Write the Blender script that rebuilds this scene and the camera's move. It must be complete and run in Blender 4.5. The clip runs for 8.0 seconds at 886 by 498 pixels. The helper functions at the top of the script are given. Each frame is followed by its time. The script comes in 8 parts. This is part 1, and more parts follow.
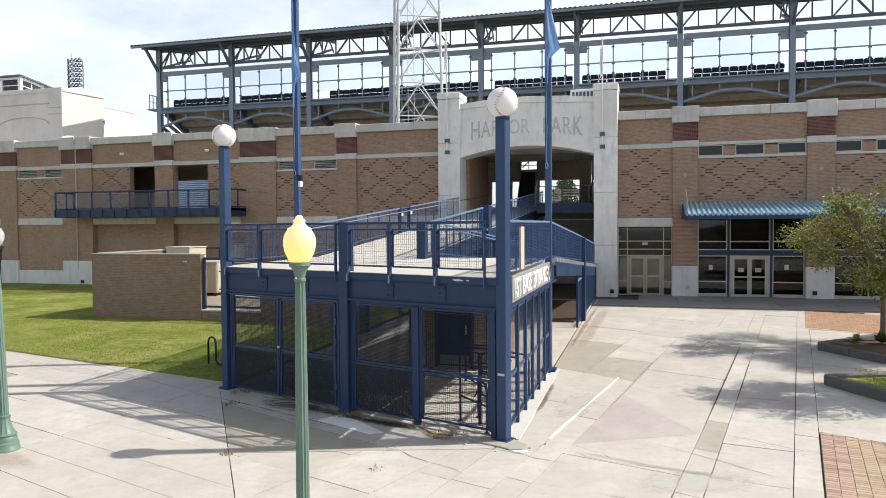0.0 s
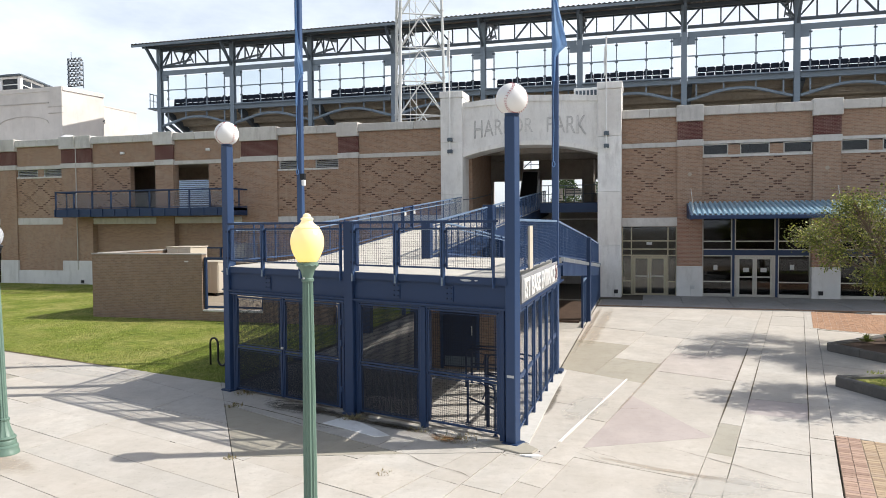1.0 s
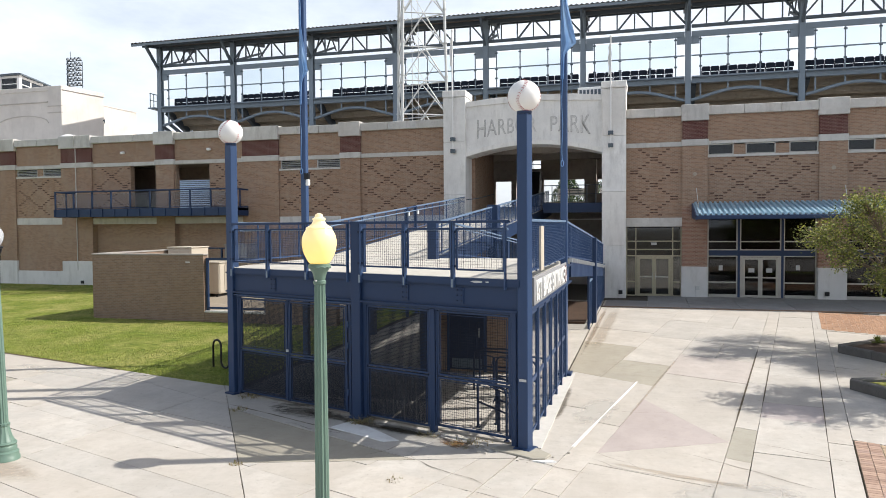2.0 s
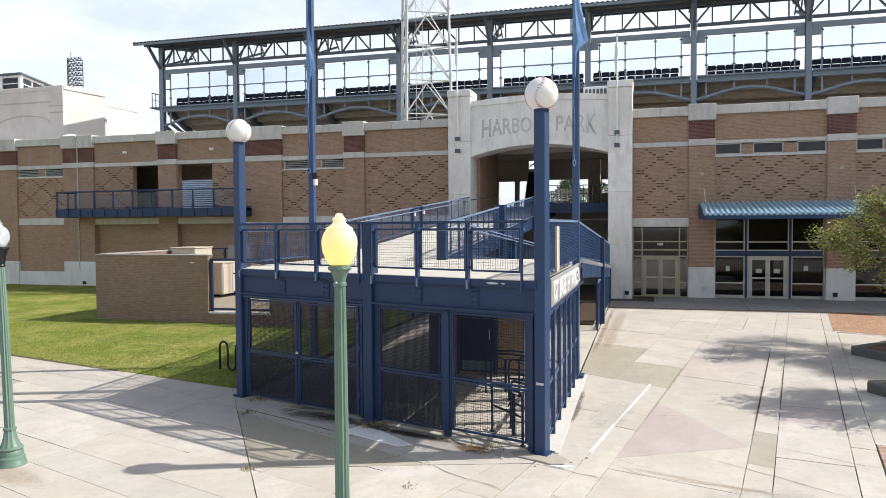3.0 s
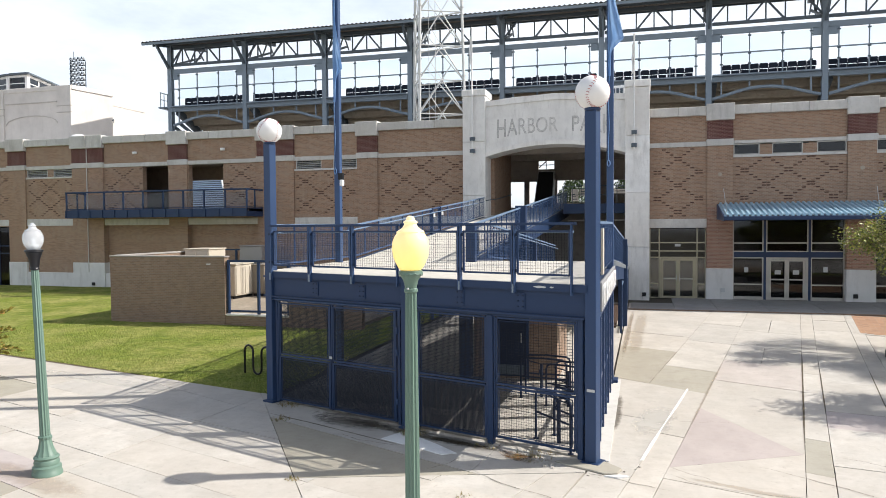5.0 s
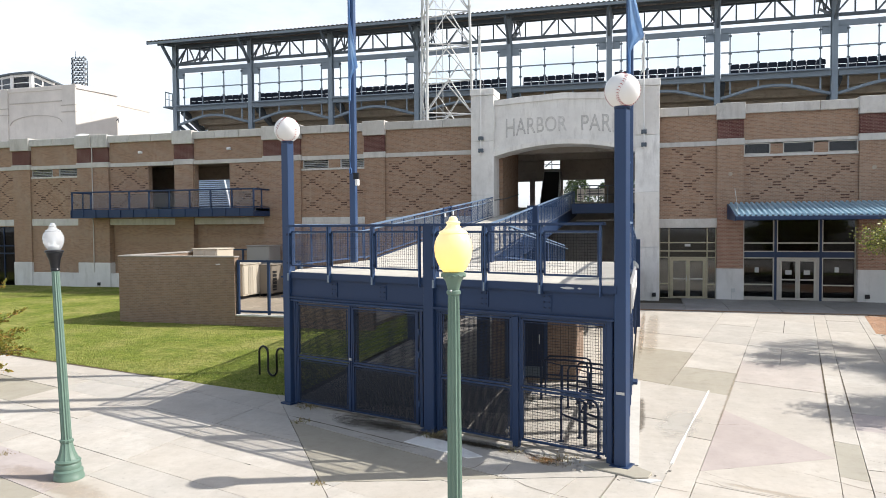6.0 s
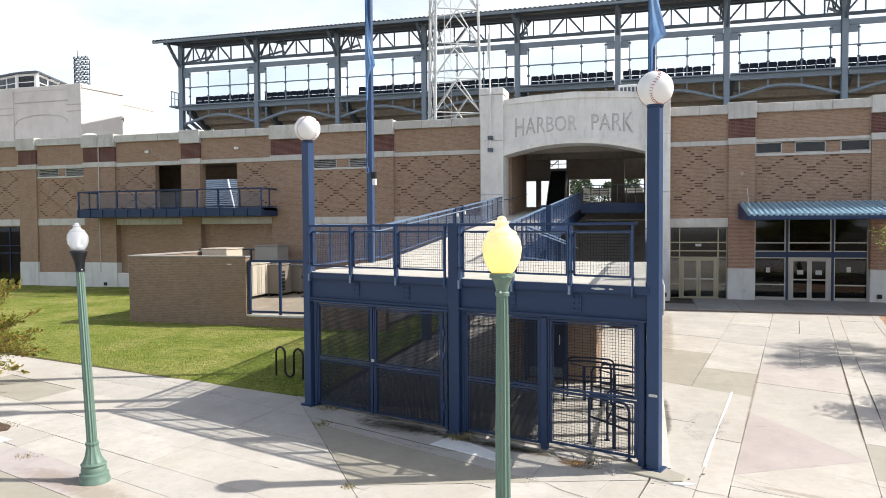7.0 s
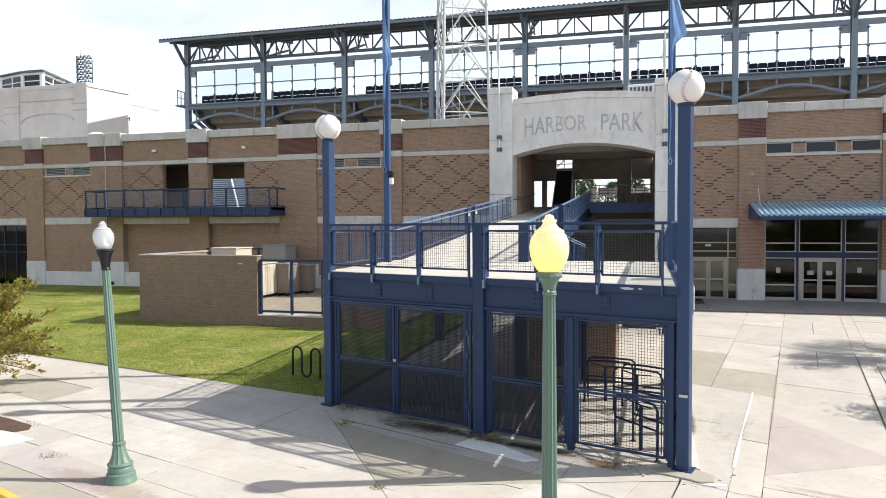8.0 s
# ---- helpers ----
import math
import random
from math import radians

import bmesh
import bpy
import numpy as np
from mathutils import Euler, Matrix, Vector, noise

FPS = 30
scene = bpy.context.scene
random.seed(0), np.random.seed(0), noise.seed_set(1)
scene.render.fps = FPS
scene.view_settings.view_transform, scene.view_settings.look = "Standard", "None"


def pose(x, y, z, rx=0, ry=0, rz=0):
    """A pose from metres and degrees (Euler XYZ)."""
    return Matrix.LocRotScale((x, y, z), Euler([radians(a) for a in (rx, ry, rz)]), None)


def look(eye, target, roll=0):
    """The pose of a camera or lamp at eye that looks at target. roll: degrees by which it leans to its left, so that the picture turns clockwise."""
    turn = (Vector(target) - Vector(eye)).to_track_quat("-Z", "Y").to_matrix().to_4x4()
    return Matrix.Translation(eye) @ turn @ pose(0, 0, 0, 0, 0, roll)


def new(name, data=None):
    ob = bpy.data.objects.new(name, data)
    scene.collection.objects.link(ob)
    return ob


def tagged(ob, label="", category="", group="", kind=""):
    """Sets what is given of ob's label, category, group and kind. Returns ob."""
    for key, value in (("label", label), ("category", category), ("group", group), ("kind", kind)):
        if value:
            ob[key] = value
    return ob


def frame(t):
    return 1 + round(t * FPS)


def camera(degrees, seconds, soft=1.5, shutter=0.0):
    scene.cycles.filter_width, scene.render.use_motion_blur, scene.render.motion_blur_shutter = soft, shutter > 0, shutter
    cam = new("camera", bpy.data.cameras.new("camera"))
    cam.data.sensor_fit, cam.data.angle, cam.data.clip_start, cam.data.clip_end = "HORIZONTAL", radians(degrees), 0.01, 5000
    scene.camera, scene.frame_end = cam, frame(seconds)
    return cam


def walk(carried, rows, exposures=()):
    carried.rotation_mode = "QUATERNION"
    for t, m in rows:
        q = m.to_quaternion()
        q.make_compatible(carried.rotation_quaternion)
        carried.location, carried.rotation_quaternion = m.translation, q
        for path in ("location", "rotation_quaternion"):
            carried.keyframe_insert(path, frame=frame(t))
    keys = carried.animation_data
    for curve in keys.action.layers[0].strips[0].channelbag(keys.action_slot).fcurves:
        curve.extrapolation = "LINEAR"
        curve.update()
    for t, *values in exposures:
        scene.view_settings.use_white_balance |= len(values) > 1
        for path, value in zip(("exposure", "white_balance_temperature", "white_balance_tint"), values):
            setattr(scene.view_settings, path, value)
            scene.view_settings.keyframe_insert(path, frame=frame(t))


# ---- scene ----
# ---- camera and its path ----
cam = camera(64.0, 8.0, soft=0.9)
PATH = [
    (0, (0.239, 0.209, 4.039), (-0.318, 2.129, 3.972), -0.4),
    (0.5, (0.136, 0.31, 4.032), (-0.421, 2.23, 3.965), -0.4),
    (1, (0.025, 0.422, 4.021), (-0.532, 2.342, 3.954), -0.4),
    (1.5, (-0.108, 0.537, 4.023), (-0.664, 2.458, 3.956), -0.4),
    (3, (-0.587, 0.814, 4.028), (-1.141, 2.735, 3.962), -0.4),
    (3.5, (-0.787, 0.862, 4.031), (-1.341, 2.783, 3.964), -0.4),
    (4, (-1.011, 0.885, 4.043), (-1.565, 2.805, 3.976), -0.4),
    (4.5, (-1.238, 0.903, 4.056), (-1.791, 2.824, 3.991), -0.4),
    (6, (-1.958, 0.972, 4.077), (-2.51, 2.893, 4.011), -0.4),
    (6.5, (-2.217, 0.988, 4.08), (-2.77, 2.909, 4.014), -0.3),
    (7, (-2.478, 0.985, 4.085), (-3.03, 2.906, 4.018), -0.4),
    (7.5, (-2.725, 0.966, 4.084), (-3.278, 2.887, 4.017), -0.3),
    (8, (-2.953, 0.928, 4.071), (-3.505, 2.849, 4.004), -0.3),
]
walk(cam, [(t, look(eye, target, roll)) for t, eye, target, roll in PATH], exposures=((0, 0.38), (4, 0.45), (8, 0.55)))

# ---- world, sun, exposure ----
SUN_FROM = Vector((6.25, 2.43, 6.3)).normalized()
SUN_EL = math.asin(SUN_FROM.z)
SUN_AZ = math.atan2(SUN_FROM.x, SUN_FROM.y)

world = bpy.data.worlds.new("sky")
scene.world = world
world.use_nodes = True
wn, wl = world.node_tree.nodes, world.node_tree.links
wn.clear()
w_out = wn.new("ShaderNodeOutputWorld")
w_bg = wn.new("ShaderNodeBackground")
w_sky = wn.new("ShaderNodeTexSky")
w_sky.sky_type = "NISHITA"
w_sky.sun_disc = False
w_sky.sun_elevation = SUN_EL
w_sky.sun_rotation = SUN_AZ
w_sky.air_density, w_sky.dust_density, w_sky.ozone_density = 1.0, 2.5, 1.0
w_co = wn.new("ShaderNodeTexCoord")
w_map = wn.new("ShaderNodeMapping")
w_map.inputs["Scale"].default_value = (1.0, 1.0, 2.6)
w_noise = wn.new("ShaderNodeTexNoise")
w_noise.inputs["Scale"].default_value = 2.1
w_noise.inputs["Detail"].default_value = 7.0
w_noise.inputs["Roughness"].default_value = 0.62
w_ramp = wn.new("ShaderNodeValToRGB")
w_ramp.color_ramp.elements[0].position, w_ramp.color_ramp.elements[1].position = 0.36, 0.66
w_ramp.color_ramp.elements[0].color = (0.5, 0.5, 0.5, 1)
w_ramp.color_ramp.elements[1].color = (0.9, 0.9, 0.9, 1)
w_mix = wn.new("ShaderNodeMix")
w_mix.data_type = "RGBA"
w_mix.inputs["B"].default_value = (9.3, 9.95, 10.8, 1)
wl.new(w_co.outputs["Generated"], w_map.inputs["Vector"])
wl.new(w_map.outputs["Vector"], w_noise.inputs["Vector"])
wl.new(w_noise.outputs["Fac"], w_ramp.inputs["Fac"])
# the veil of haze thins towards the zenith
w_sep = wn.new("ShaderNodeSeparateXYZ")
wl.new(w_co.outputs["Generated"], w_sep.inputs["Vector"])
w_high = wn.new("ShaderNodeMapRange")
w_high.interpolation_type = "SMOOTHSTEP"
w_high.inputs["From Min"].default_value, w_high.inputs["From Max"].default_value = 0.3, 0.75
w_high.inputs["To Min"].default_value, w_high.inputs["To Max"].default_value = 1.0, 0.12
wl.new(w_sep.outputs["Z"], w_high.inputs["Value"])
w_mul = wn.new("ShaderNodeMath")
w_mul.operation = "MULTIPLY"
wl.new(w_ramp.outputs["Color"], w_mul.inputs[0])
wl.new(w_high.outputs["Result"], w_mul.inputs[1])
wl.new(w_mul.outputs[0], w_mix.inputs["Factor"])
wl.new(w_sky.outputs["Color"], w_mix.inputs["A"])
wl.new(w_mix.outputs["Result"], w_bg.inputs["Color"])
w_bg.inputs["Strength"].default_value = 0.1
wl.new(w_bg.outputs["Background"], w_out.inputs["Surface"])

sun_data = bpy.data.lights.new("sun", "SUN")
sun_data.energy = 4.4
sun_data.angle = radians(0.5)
sun_data.color = (1.0, 0.965, 0.91)
sun = new("sun", sun_data)
sun.matrix_world = look(SUN_FROM * 60, (0, 0, 0))


# ---- materials ----
class Mat:
    """A node material with a Principled shader and a few short ways to add nodes."""

    def __init__(self, name, rough=0.6, metal=0.0, spec=0.5):
        self.m = bpy.data.materials.new(name)
        self.m.use_nodes = True
        self.t = self.m.node_tree
        self.p = self.t.nodes["Principled BSDF"]
        self.p.inputs["Roughness"].default_value = rough
        self.p.inputs["Metallic"].default_value = metal
        self.p.inputs["Specular IOR Level"].default_value = spec
        self.co = self.t.nodes.new("ShaderNodeTexCoord").outputs["Object"]

    def node(self, kind, **inputs):
        n = self.t.nodes.new(kind)
        for k, v in inputs.items():
            self.put(n, k.replace("_", " "), v)
        return n

    def put(self, n, key, v):
        if isinstance(v, bpy.types.NodeSocket):
            self.t.links.new(v, n.inputs[key])
        else:
            n.inputs[key].default_value = v

    def noise(self, scale, detail=4.0, rough=0.55, stretch=(1, 1, 1), vec=None):
        mp = self.node("ShaderNodeMapping", Vector=vec or self.co, Scale=stretch)
        return self.node("ShaderNodeTexNoise", Vector=mp.outputs[0], Scale=scale, Detail=detail, Roughness=rough).outputs["Fac"]

    def ramp(self, fac, stops):
        r = self.node("ShaderNodeValToRGB", Fac=fac)
        el = r.color_ramp.elements
        while len(el) < len(stops):
            el.new(0.5)
        for e, (pos, col) in zip(el, stops):
            e.position, e.color = pos, (*col, 1)
        return r.outputs["Color"]

    def mix(self, fac, a, b, blend="MIX"):
        n = self.t.nodes.new("ShaderNodeMix")
        n.data_type, n.blend_type = "RGBA", blend
        self.put(n, "Factor", fac)
        for key, v in (("A", a), ("B", b)):
            self.put(n, key, (*v, 1) if isinstance(v, tuple) and len(v) == 3 else v)
        return n.outputs["Result"]

    def math(self, op, a, b=0.0):
        n = self.t.nodes.new("ShaderNodeMath")
        n.operation = op
        self.put(n, 0, a)
        self.put(n, 1, b)
        return n.outputs[0]

    def rand(self):
        return self.t.nodes.new("ShaderNodeObjectInfo").outputs["Random"]

    def bump(self, height, strength=0.3, dist=0.01):
        n = self.node("ShaderNodeBump", Height=height, Strength=strength, Distance=dist)
        self.put(self.p, "Normal", n.outputs["Normal"])

    def colour(self, c):
        self.put(self.p, "Base Color", (*c, 1) if isinstance(c, tuple) else c)
        return self

    def rough(self, fac, lo, hi):
        n = self.node("ShaderNodeMapRange", Value=fac)
        n.inputs["To Min"].default_value, n.inputs["To Max"].default_value = lo, hi
        self.put(self.p, "Roughness", n.outputs[0])


def tint(c, k):
    return tuple(min(1.0, a * k) for a in c)


def painted(name, c, rough=0.45, wear=0.12, fade=0.3, metal=0.0):
    """Paint with a faded patchiness, fine grain and a little relief."""
    m = Mat(name, rough, metal, 0.35)
    big, fine = m.noise(0.9, 5), m.noise(38, 3)
    col = m.mix(m.math("MULTIPLY", big, fade), tint(c, 1 - wear), tint(c, 1.25 + wear))
    col = m.mix(m.math("MULTIPLY", fine, 0.25), col, tint(c, 0.75))
    m.colour(col)
    m.rough(big, rough - 0.1, rough + 0.15)
    m.bump(fine, 0.15, 0.004)
    return m.m


def concrete(name, c, stain=(0.2, 0.18, 0.15), streak=False, per_piece=0.0, stain_amount=0.55, rough=0.85, grime=0.0):
    m = Mat(name, rough, 0.0, 0.3)
    big = m.noise(0.55, 6, 0.6)
    mid = m.noise(3.1, 6, 0.65, (1, 1, 0.22) if streak else (1, 1, 1))
    fine = m.noise(55, 4, 0.7)
    if grime:
        spots = m.ramp(m.noise(9.0, 5, 0.75), [(0.58, (0, 0, 0)), (0.74, (1, 1, 1))])
        blotch = m.ramp(m.noise(0.8, 9, 0.78), [(0.4, (0, 0, 0)), (0.62, (1, 1, 1))])
        specks = m.ramp(m.noise(26.0, 6, 0.8), [(0.6, (0, 0, 0)), (0.7, (1, 1, 1))])
        brushed = m.noise(5.0, 5, 0.7, (0.25, 2.2, 1.0))
        wash = m.ramp(m.noise(1.25, 8, 0.72, (1.0, 0.55, 1.0)), [(0.42, (0, 0, 0)), (0.66, (1, 1, 1))])
    col = m.mix(m.ramp(big, [(0.3, (0, 0, 0)), (0.7, (1, 1, 1))]), tint(c, 0.86), tint(c, 1.1))
    dirt = m.ramp(mid, [(0.5, (0, 0, 0)), (0.78, (1, 1, 1))])
    col = m.mix(m.math("MULTIPLY", dirt, stain_amount), col, stain)
    col = m.mix(m.math("MULTIPLY", fine, 0.22), col, tint(c, 0.6))
    if grime:
        col = m.mix(m.math("MULTIPLY", wash, grime), col, tint(c, 0.62))
        col = m.mix(m.math("MULTIPLY", blotch, grime * 0.75), col, tint(stain, 1.5))
        col = m.mix(m.math("MULTIPLY", brushed, grime * 0.45), col, tint(c, 1.25))
        col = m.mix(m.math("MULTIPLY", specks, grime * 0.7), col, tint(stain, 1.1))
        col = m.mix(m.math("MULTIPLY", spots, grime * 0.9), col, tint(stain, 0.8))
    if per_piece:
        rnd = m.rand()
        col = m.mix(m.math("MULTIPLY", rnd, per_piece), col, tint(c, 0.62))
        if grime:
            warm = m.math("FRACT", m.math("MULTIPLY", rnd, 7.31))
            col = m.mix(m.math("MULTIPLY", warm, 0.22), col, (c[0] * 0.85, c[1] * 0.76, c[2] * 0.66))
    m.colour(col)
    m.bump(fine, 0.35, 0.006)
    return m.m


def bricks(name, a, b, mortar, width=0.2032, row=0.0677, gap=0.009, stain=0.25):
    """Brickwork at true size, for walls that run along x or y."""
    m = Mat(name, 0.85, 0.0, 0.25)
    sep = m.node("ShaderNodeSeparateXYZ", Vector=m.co)
    along = m.math("ADD", sep.outputs["X"], sep.outputs["Y"])
    vec = m.node("ShaderNodeCombineXYZ", X=along, Y=sep.outputs["Z"]).outputs[0]
    n = m.node("ShaderNodeTexBrick", Vector=vec, Scale=1.0)
    n.inputs["Color1"].default_value, n.inputs["Color2"].default_value = (*a, 1), (*b, 1)
    n.inputs["Mortar"].default_value = (*mortar, 1)
    n.inputs["Mortar Size"].default_value, n.inputs["Mortar Smooth"].default_value = gap, 0.2
    n.inputs["Brick Width"].default_value, n.inputs["Row Height"].default_value = width, row
    big, mid = m.noise(0.35, 5, 0.6), m.noise(2.2, 5, 0.6, (1, 1, 0.35))
    col = m.mix(m.math("MULTIPLY", big, stain * 1.6), n.outputs["Color"], tint(a, 0.62))
    col = m.mix(m.math("MULTIPLY", m.ramp(mid, [(0.5, (0, 0, 0)), (0.8, (1, 1, 1))]), stain), col, tint(mortar, 1.1))
    m.colour(col)
    m.bump(m.math("SUBTRACT", m.noise(70, 3), n.outputs["Fac"]), 0.5, 0.008)
    return m.m


M = {}
M["brick"] = bricks("tan_brick", (0.4, 0.255, 0.172), (0.25, 0.157, 0.108), (0.38, 0.308, 0.24), stain=0.36)
M["brick_rose"] = bricks("reddish_brick", (0.37, 0.205, 0.14), (0.24, 0.13, 0.09), (0.42, 0.34, 0.28), stain=0.2)
M["brick_yard"] = bricks("brown_yard_brick", (0.29, 0.195, 0.137), (0.2, 0.134, 0.095), (0.27, 0.22, 0.175), stain=0.35)
M["brick_red"] = bricks("dark_red_brick", (0.13, 0.045, 0.04), (0.095, 0.035, 0.033), (0.24, 0.17, 0.14))
M["brick_dark"] = concrete("dark_brick_face", (0.10, 0.055, 0.04), (0.05, 0.03, 0.025))
M["precast"] = concrete("precast_concrete", (0.64, 0.628, 0.6), (0.2, 0.185, 0.17), True, 0.25, 0.72, grime=0.42)
M["gate_stone"] = concrete("pale_gate_concrete", (0.86, 0.85, 0.825), (0.3, 0.28, 0.26), True, 0.2, 0.6, grime=0.3)
M["whitebase"] = concrete("whitewashed_base", (0.68, 0.67, 0.65), (0.36, 0.34, 0.31), True, 0.1)
M["slab"] = concrete("pavement_concrete", (0.565, 0.53, 0.478), (0.23, 0.2, 0.165), False, 0.36, 0.5, grime=0.62)
M["slab_olive"] = concrete("olive_grey_concrete", (0.41, 0.382, 0.318), (0.2, 0.18, 0.14), False, 0.2, grime=0.4)
M["slab_pink"] = concrete("rose_tinted_concrete", (0.465, 0.412, 0.392), (0.3, 0.26, 0.24), False, 0.12, grime=0.5)
M["slab_blush"] = concrete("blush_tinted_concrete", (0.53, 0.485, 0.45), (0.26, 0.225, 0.2), False, 0.12, grime=0.55)
# white raised so the fence patch also holds the sunlight on it
M["slab_white"] = concrete("fresh_sunlit_white_concrete", (0.83, 0.82, 0.8), (0.5, 0.48, 0.45), False, 0.1)
M["slab_pale"] = concrete("scuffed_pale_concrete", (0.6, 0.585, 0.55), (0.36, 0.33, 0.29), False, 0.1, grime=0.3)
# base colour lowered to hold the shade under the deck, over real stains
M["floor_dark"] = concrete("shaded_floor_concrete", (0.3, 0.28, 0.255), (0.05, 0.045, 0.04))
M["deck"] = concrete("deck_concrete", (0.56, 0.53, 0.47), (0.3, 0.27, 0.22), grime=0.35)
M["kerbstone"] = concrete("weathered_kerb_stone", (0.17, 0.16, 0.148), (0.045, 0.045, 0.042), False, 0.3, 0.9, grime=0.75)
M["apron"] = concrete("grey_apron_concrete", (0.37, 0.355, 0.335), (0.17, 0.155, 0.14), False, 0.3, 0.6, grime=0.5)
M["bed_sand"] = concrete("paver_bed_sand", (0.4, 0.33, 0.25), (0.2, 0.16, 0.12))
M["joint"] = concrete("joint_dirt", (0.1, 0.085, 0.065), (0.05, 0.045, 0.035))
M["blue"] = painted("navy_paint", (0.0155, 0.037, 0.094), 0.45)
# navy lightened so the colour carries sunlight on the east fence and ball posts
M["blue_sunlit"] = painted("sunlit_navy_paint", (0.023, 0.051, 0.122), 0.4)
# lighter blue that carries the sunlight on pickets, rail posts, poles and mesh
M["blue_mid"] = painted("sunlit_blue_rail_paint", (0.042, 0.08, 0.172), 0.35)
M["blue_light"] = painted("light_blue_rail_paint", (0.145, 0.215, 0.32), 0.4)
M["blue_dark"] = painted("dark_blue_mesh_paint", (0.011, 0.021, 0.052), 0.6)
M["wire"] = painted("blackened_mesh_wire", (0.007, 0.011, 0.022), 0.6)
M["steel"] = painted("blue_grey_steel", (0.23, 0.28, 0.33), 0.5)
# darker copy of the steel; on roof members its colour includes the roof's shade
M["steel_dark"] = painted("dark_steel_with_roof_shade", (0.1, 0.125, 0.15), 0.55)
M["roof"] = painted("brown_grey_roof_sheet", (0.088, 0.08, 0.077), 0.6)
M["canopy"] = painted("teal_blue_metal_roof", (0.3, 0.45, 0.55), 0.3)
M["galv"] = painted("galvanised_steel", (0.52, 0.53, 0.53), 0.45, metal=0.4)
M["tower"] = painted("pale_lattice_paint", (0.62, 0.63, 0.62), 0.5)
M["white"] = painted("white_plastic", (0.82, 0.81, 0.79), 0.3, 0.04, 0.1)
M["red"] = painted("red_stitching", (0.36, 0.04, 0.05), 0.6)
M["black"] = painted("black_paint", (0.012, 0.012, 0.014), 0.35)
M["seat"] = painted("dark_navy_seat_plastic", (0.012, 0.018, 0.034), 0.75)
M["green"] = painted("verdigris_green_paint", (0.135, 0.21, 0.166), 0.42, 0.22, 0.5)
M["alu"] = painted("bronze_aluminium_frame", (0.4, 0.36, 0.255), 0.4, metal=0.3)
M["alu_light"] = painted("pale_aluminium_frame", (0.47, 0.45, 0.41), 0.4, metal=0.3)
# low base colour that stands in for the shade of unlit rooms
M["dark_room"] = painted("unlit_interior_dark", (0.095, 0.088, 0.082), 0.8)
M["passage"] = concrete("grey_passage_wall", (0.42, 0.385, 0.35), (0.16, 0.14, 0.12))
M["soffit"] = concrete("tan_soffit_concrete", (0.42, 0.355, 0.275), (0.14, 0.115, 0.09))
M["beige"] = concrete("beige_stucco", (0.72, 0.67, 0.62), (0.46, 0.41, 0.37), True, 0.0, 0.25)
M["beige_dark"] = concrete("beige_stucco_trim", (0.56, 0.51, 0.46), (0.3, 0.27, 0.24))
M["cream"] = painted("cream_metal_cabinet", (0.54, 0.48, 0.39), 0.5)
M["greybox"] = painted("weathered_grey_cabinet", (0.31, 0.29, 0.27), 0.55)
M["brownbox"] = painted("taupe_metal_cabinet", (0.24, 0.205, 0.165), 0.5)
M["yellow"] = concrete("yellow_kerb_paint", (0.62, 0.42, 0.08), (0.3, 0.22, 0.1))
M["paper"] = painted("white_paper", (0.8, 0.8, 0.78), 0.8, 0.03, 0.1)
M["notice"] = painted("grey_printed_paper", (0.48, 0.48, 0.47), 0.8, 0.06, 0.2)
M["sign"] = painted("sign_board_grey", (0.27, 0.27, 0.275), 0.55)
M["maroon"] = painted("maroon_emblem", (0.14, 0.05, 0.05), 0.6)
M["bark"] = concrete("tree_bark", (0.2, 0.15, 0.11), (0.08, 0.06, 0.045), True)
M["mulch"] = concrete("brown_mulch", (0.095, 0.06, 0.042), (0.05, 0.03, 0.02), stain_amount=0.9)
M["bleacher"] = painted("pale_blue_bleacher", (0.42, 0.52, 0.65), 0.5)
# two greys that paint the recess shade of the engraved letters
M["carved"] = concrete("carved_letter_shade", (0.58, 0.57, 0.55), (0.25, 0.235, 0.21))
M["carved_edge"] = concrete("carved_edge_shade", (0.36, 0.35, 0.33), (0.12, 0.11, 0.1))
M["yard_dirt"] = concrete("dusty_brown_yard_concrete", (0.34, 0.29, 0.225), (0.11, 0.085, 0.06), stain_amount=0.9, grime=0.7)


def grass_material(name, a, b, dry):
    m = Mat(name, 0.9, 0.0, 0.1)
    big, mid, fine = m.noise(0.42, 7, 0.68), m.noise(1.5, 7, 0.75), m.noise(48, 4, 0.75)
    col = m.mix(m.ramp(mid, [(0.3, (0, 0, 0)), (0.7, (1, 1, 1))]), a, b)
    col = m.mix(m.ramp(big, [(0.44, (0, 0, 0)), (0.64, (0.8, 0.8, 0.8))]), col, dry)
    col = m.mix(m.ramp(m.noise(6.5, 8, 0.85), [(0.4, (0, 0, 0)), (0.62, (0.85, 0.85, 0.85))]), col, tint(a, 0.45))
    col = m.mix(m.math("MULTIPLY", fine, 0.55), col, tint(a, 0.4))
    m.colour(col)
    m.bump(fine, 0.9, 0.04)
    return m.m


def leaf_material(name, a, b, c):
    m = Mat(name, 0.45, 0.0, 0.4)
    rnd = m.t.nodes.new("ShaderNodeNewGeometry").outputs["Random Per Island"]
    col = m.ramp(rnd, [(0.0, a), (0.55, b), (1.0, c)])
    m.colour(col)
    tr = m.node("ShaderNodeBsdfTranslucent", Color=col)
    mx = m.node("ShaderNodeMixShader", Fac=0.28)
    m.t.links.new(m.p.outputs[0], mx.inputs[1])
    m.t.links.new(tr.outputs[0], mx.inputs[2])
    m.t.links.new(mx.outputs[0], m.t.nodes["Material Output"].inputs["Surface"])
    return m.m


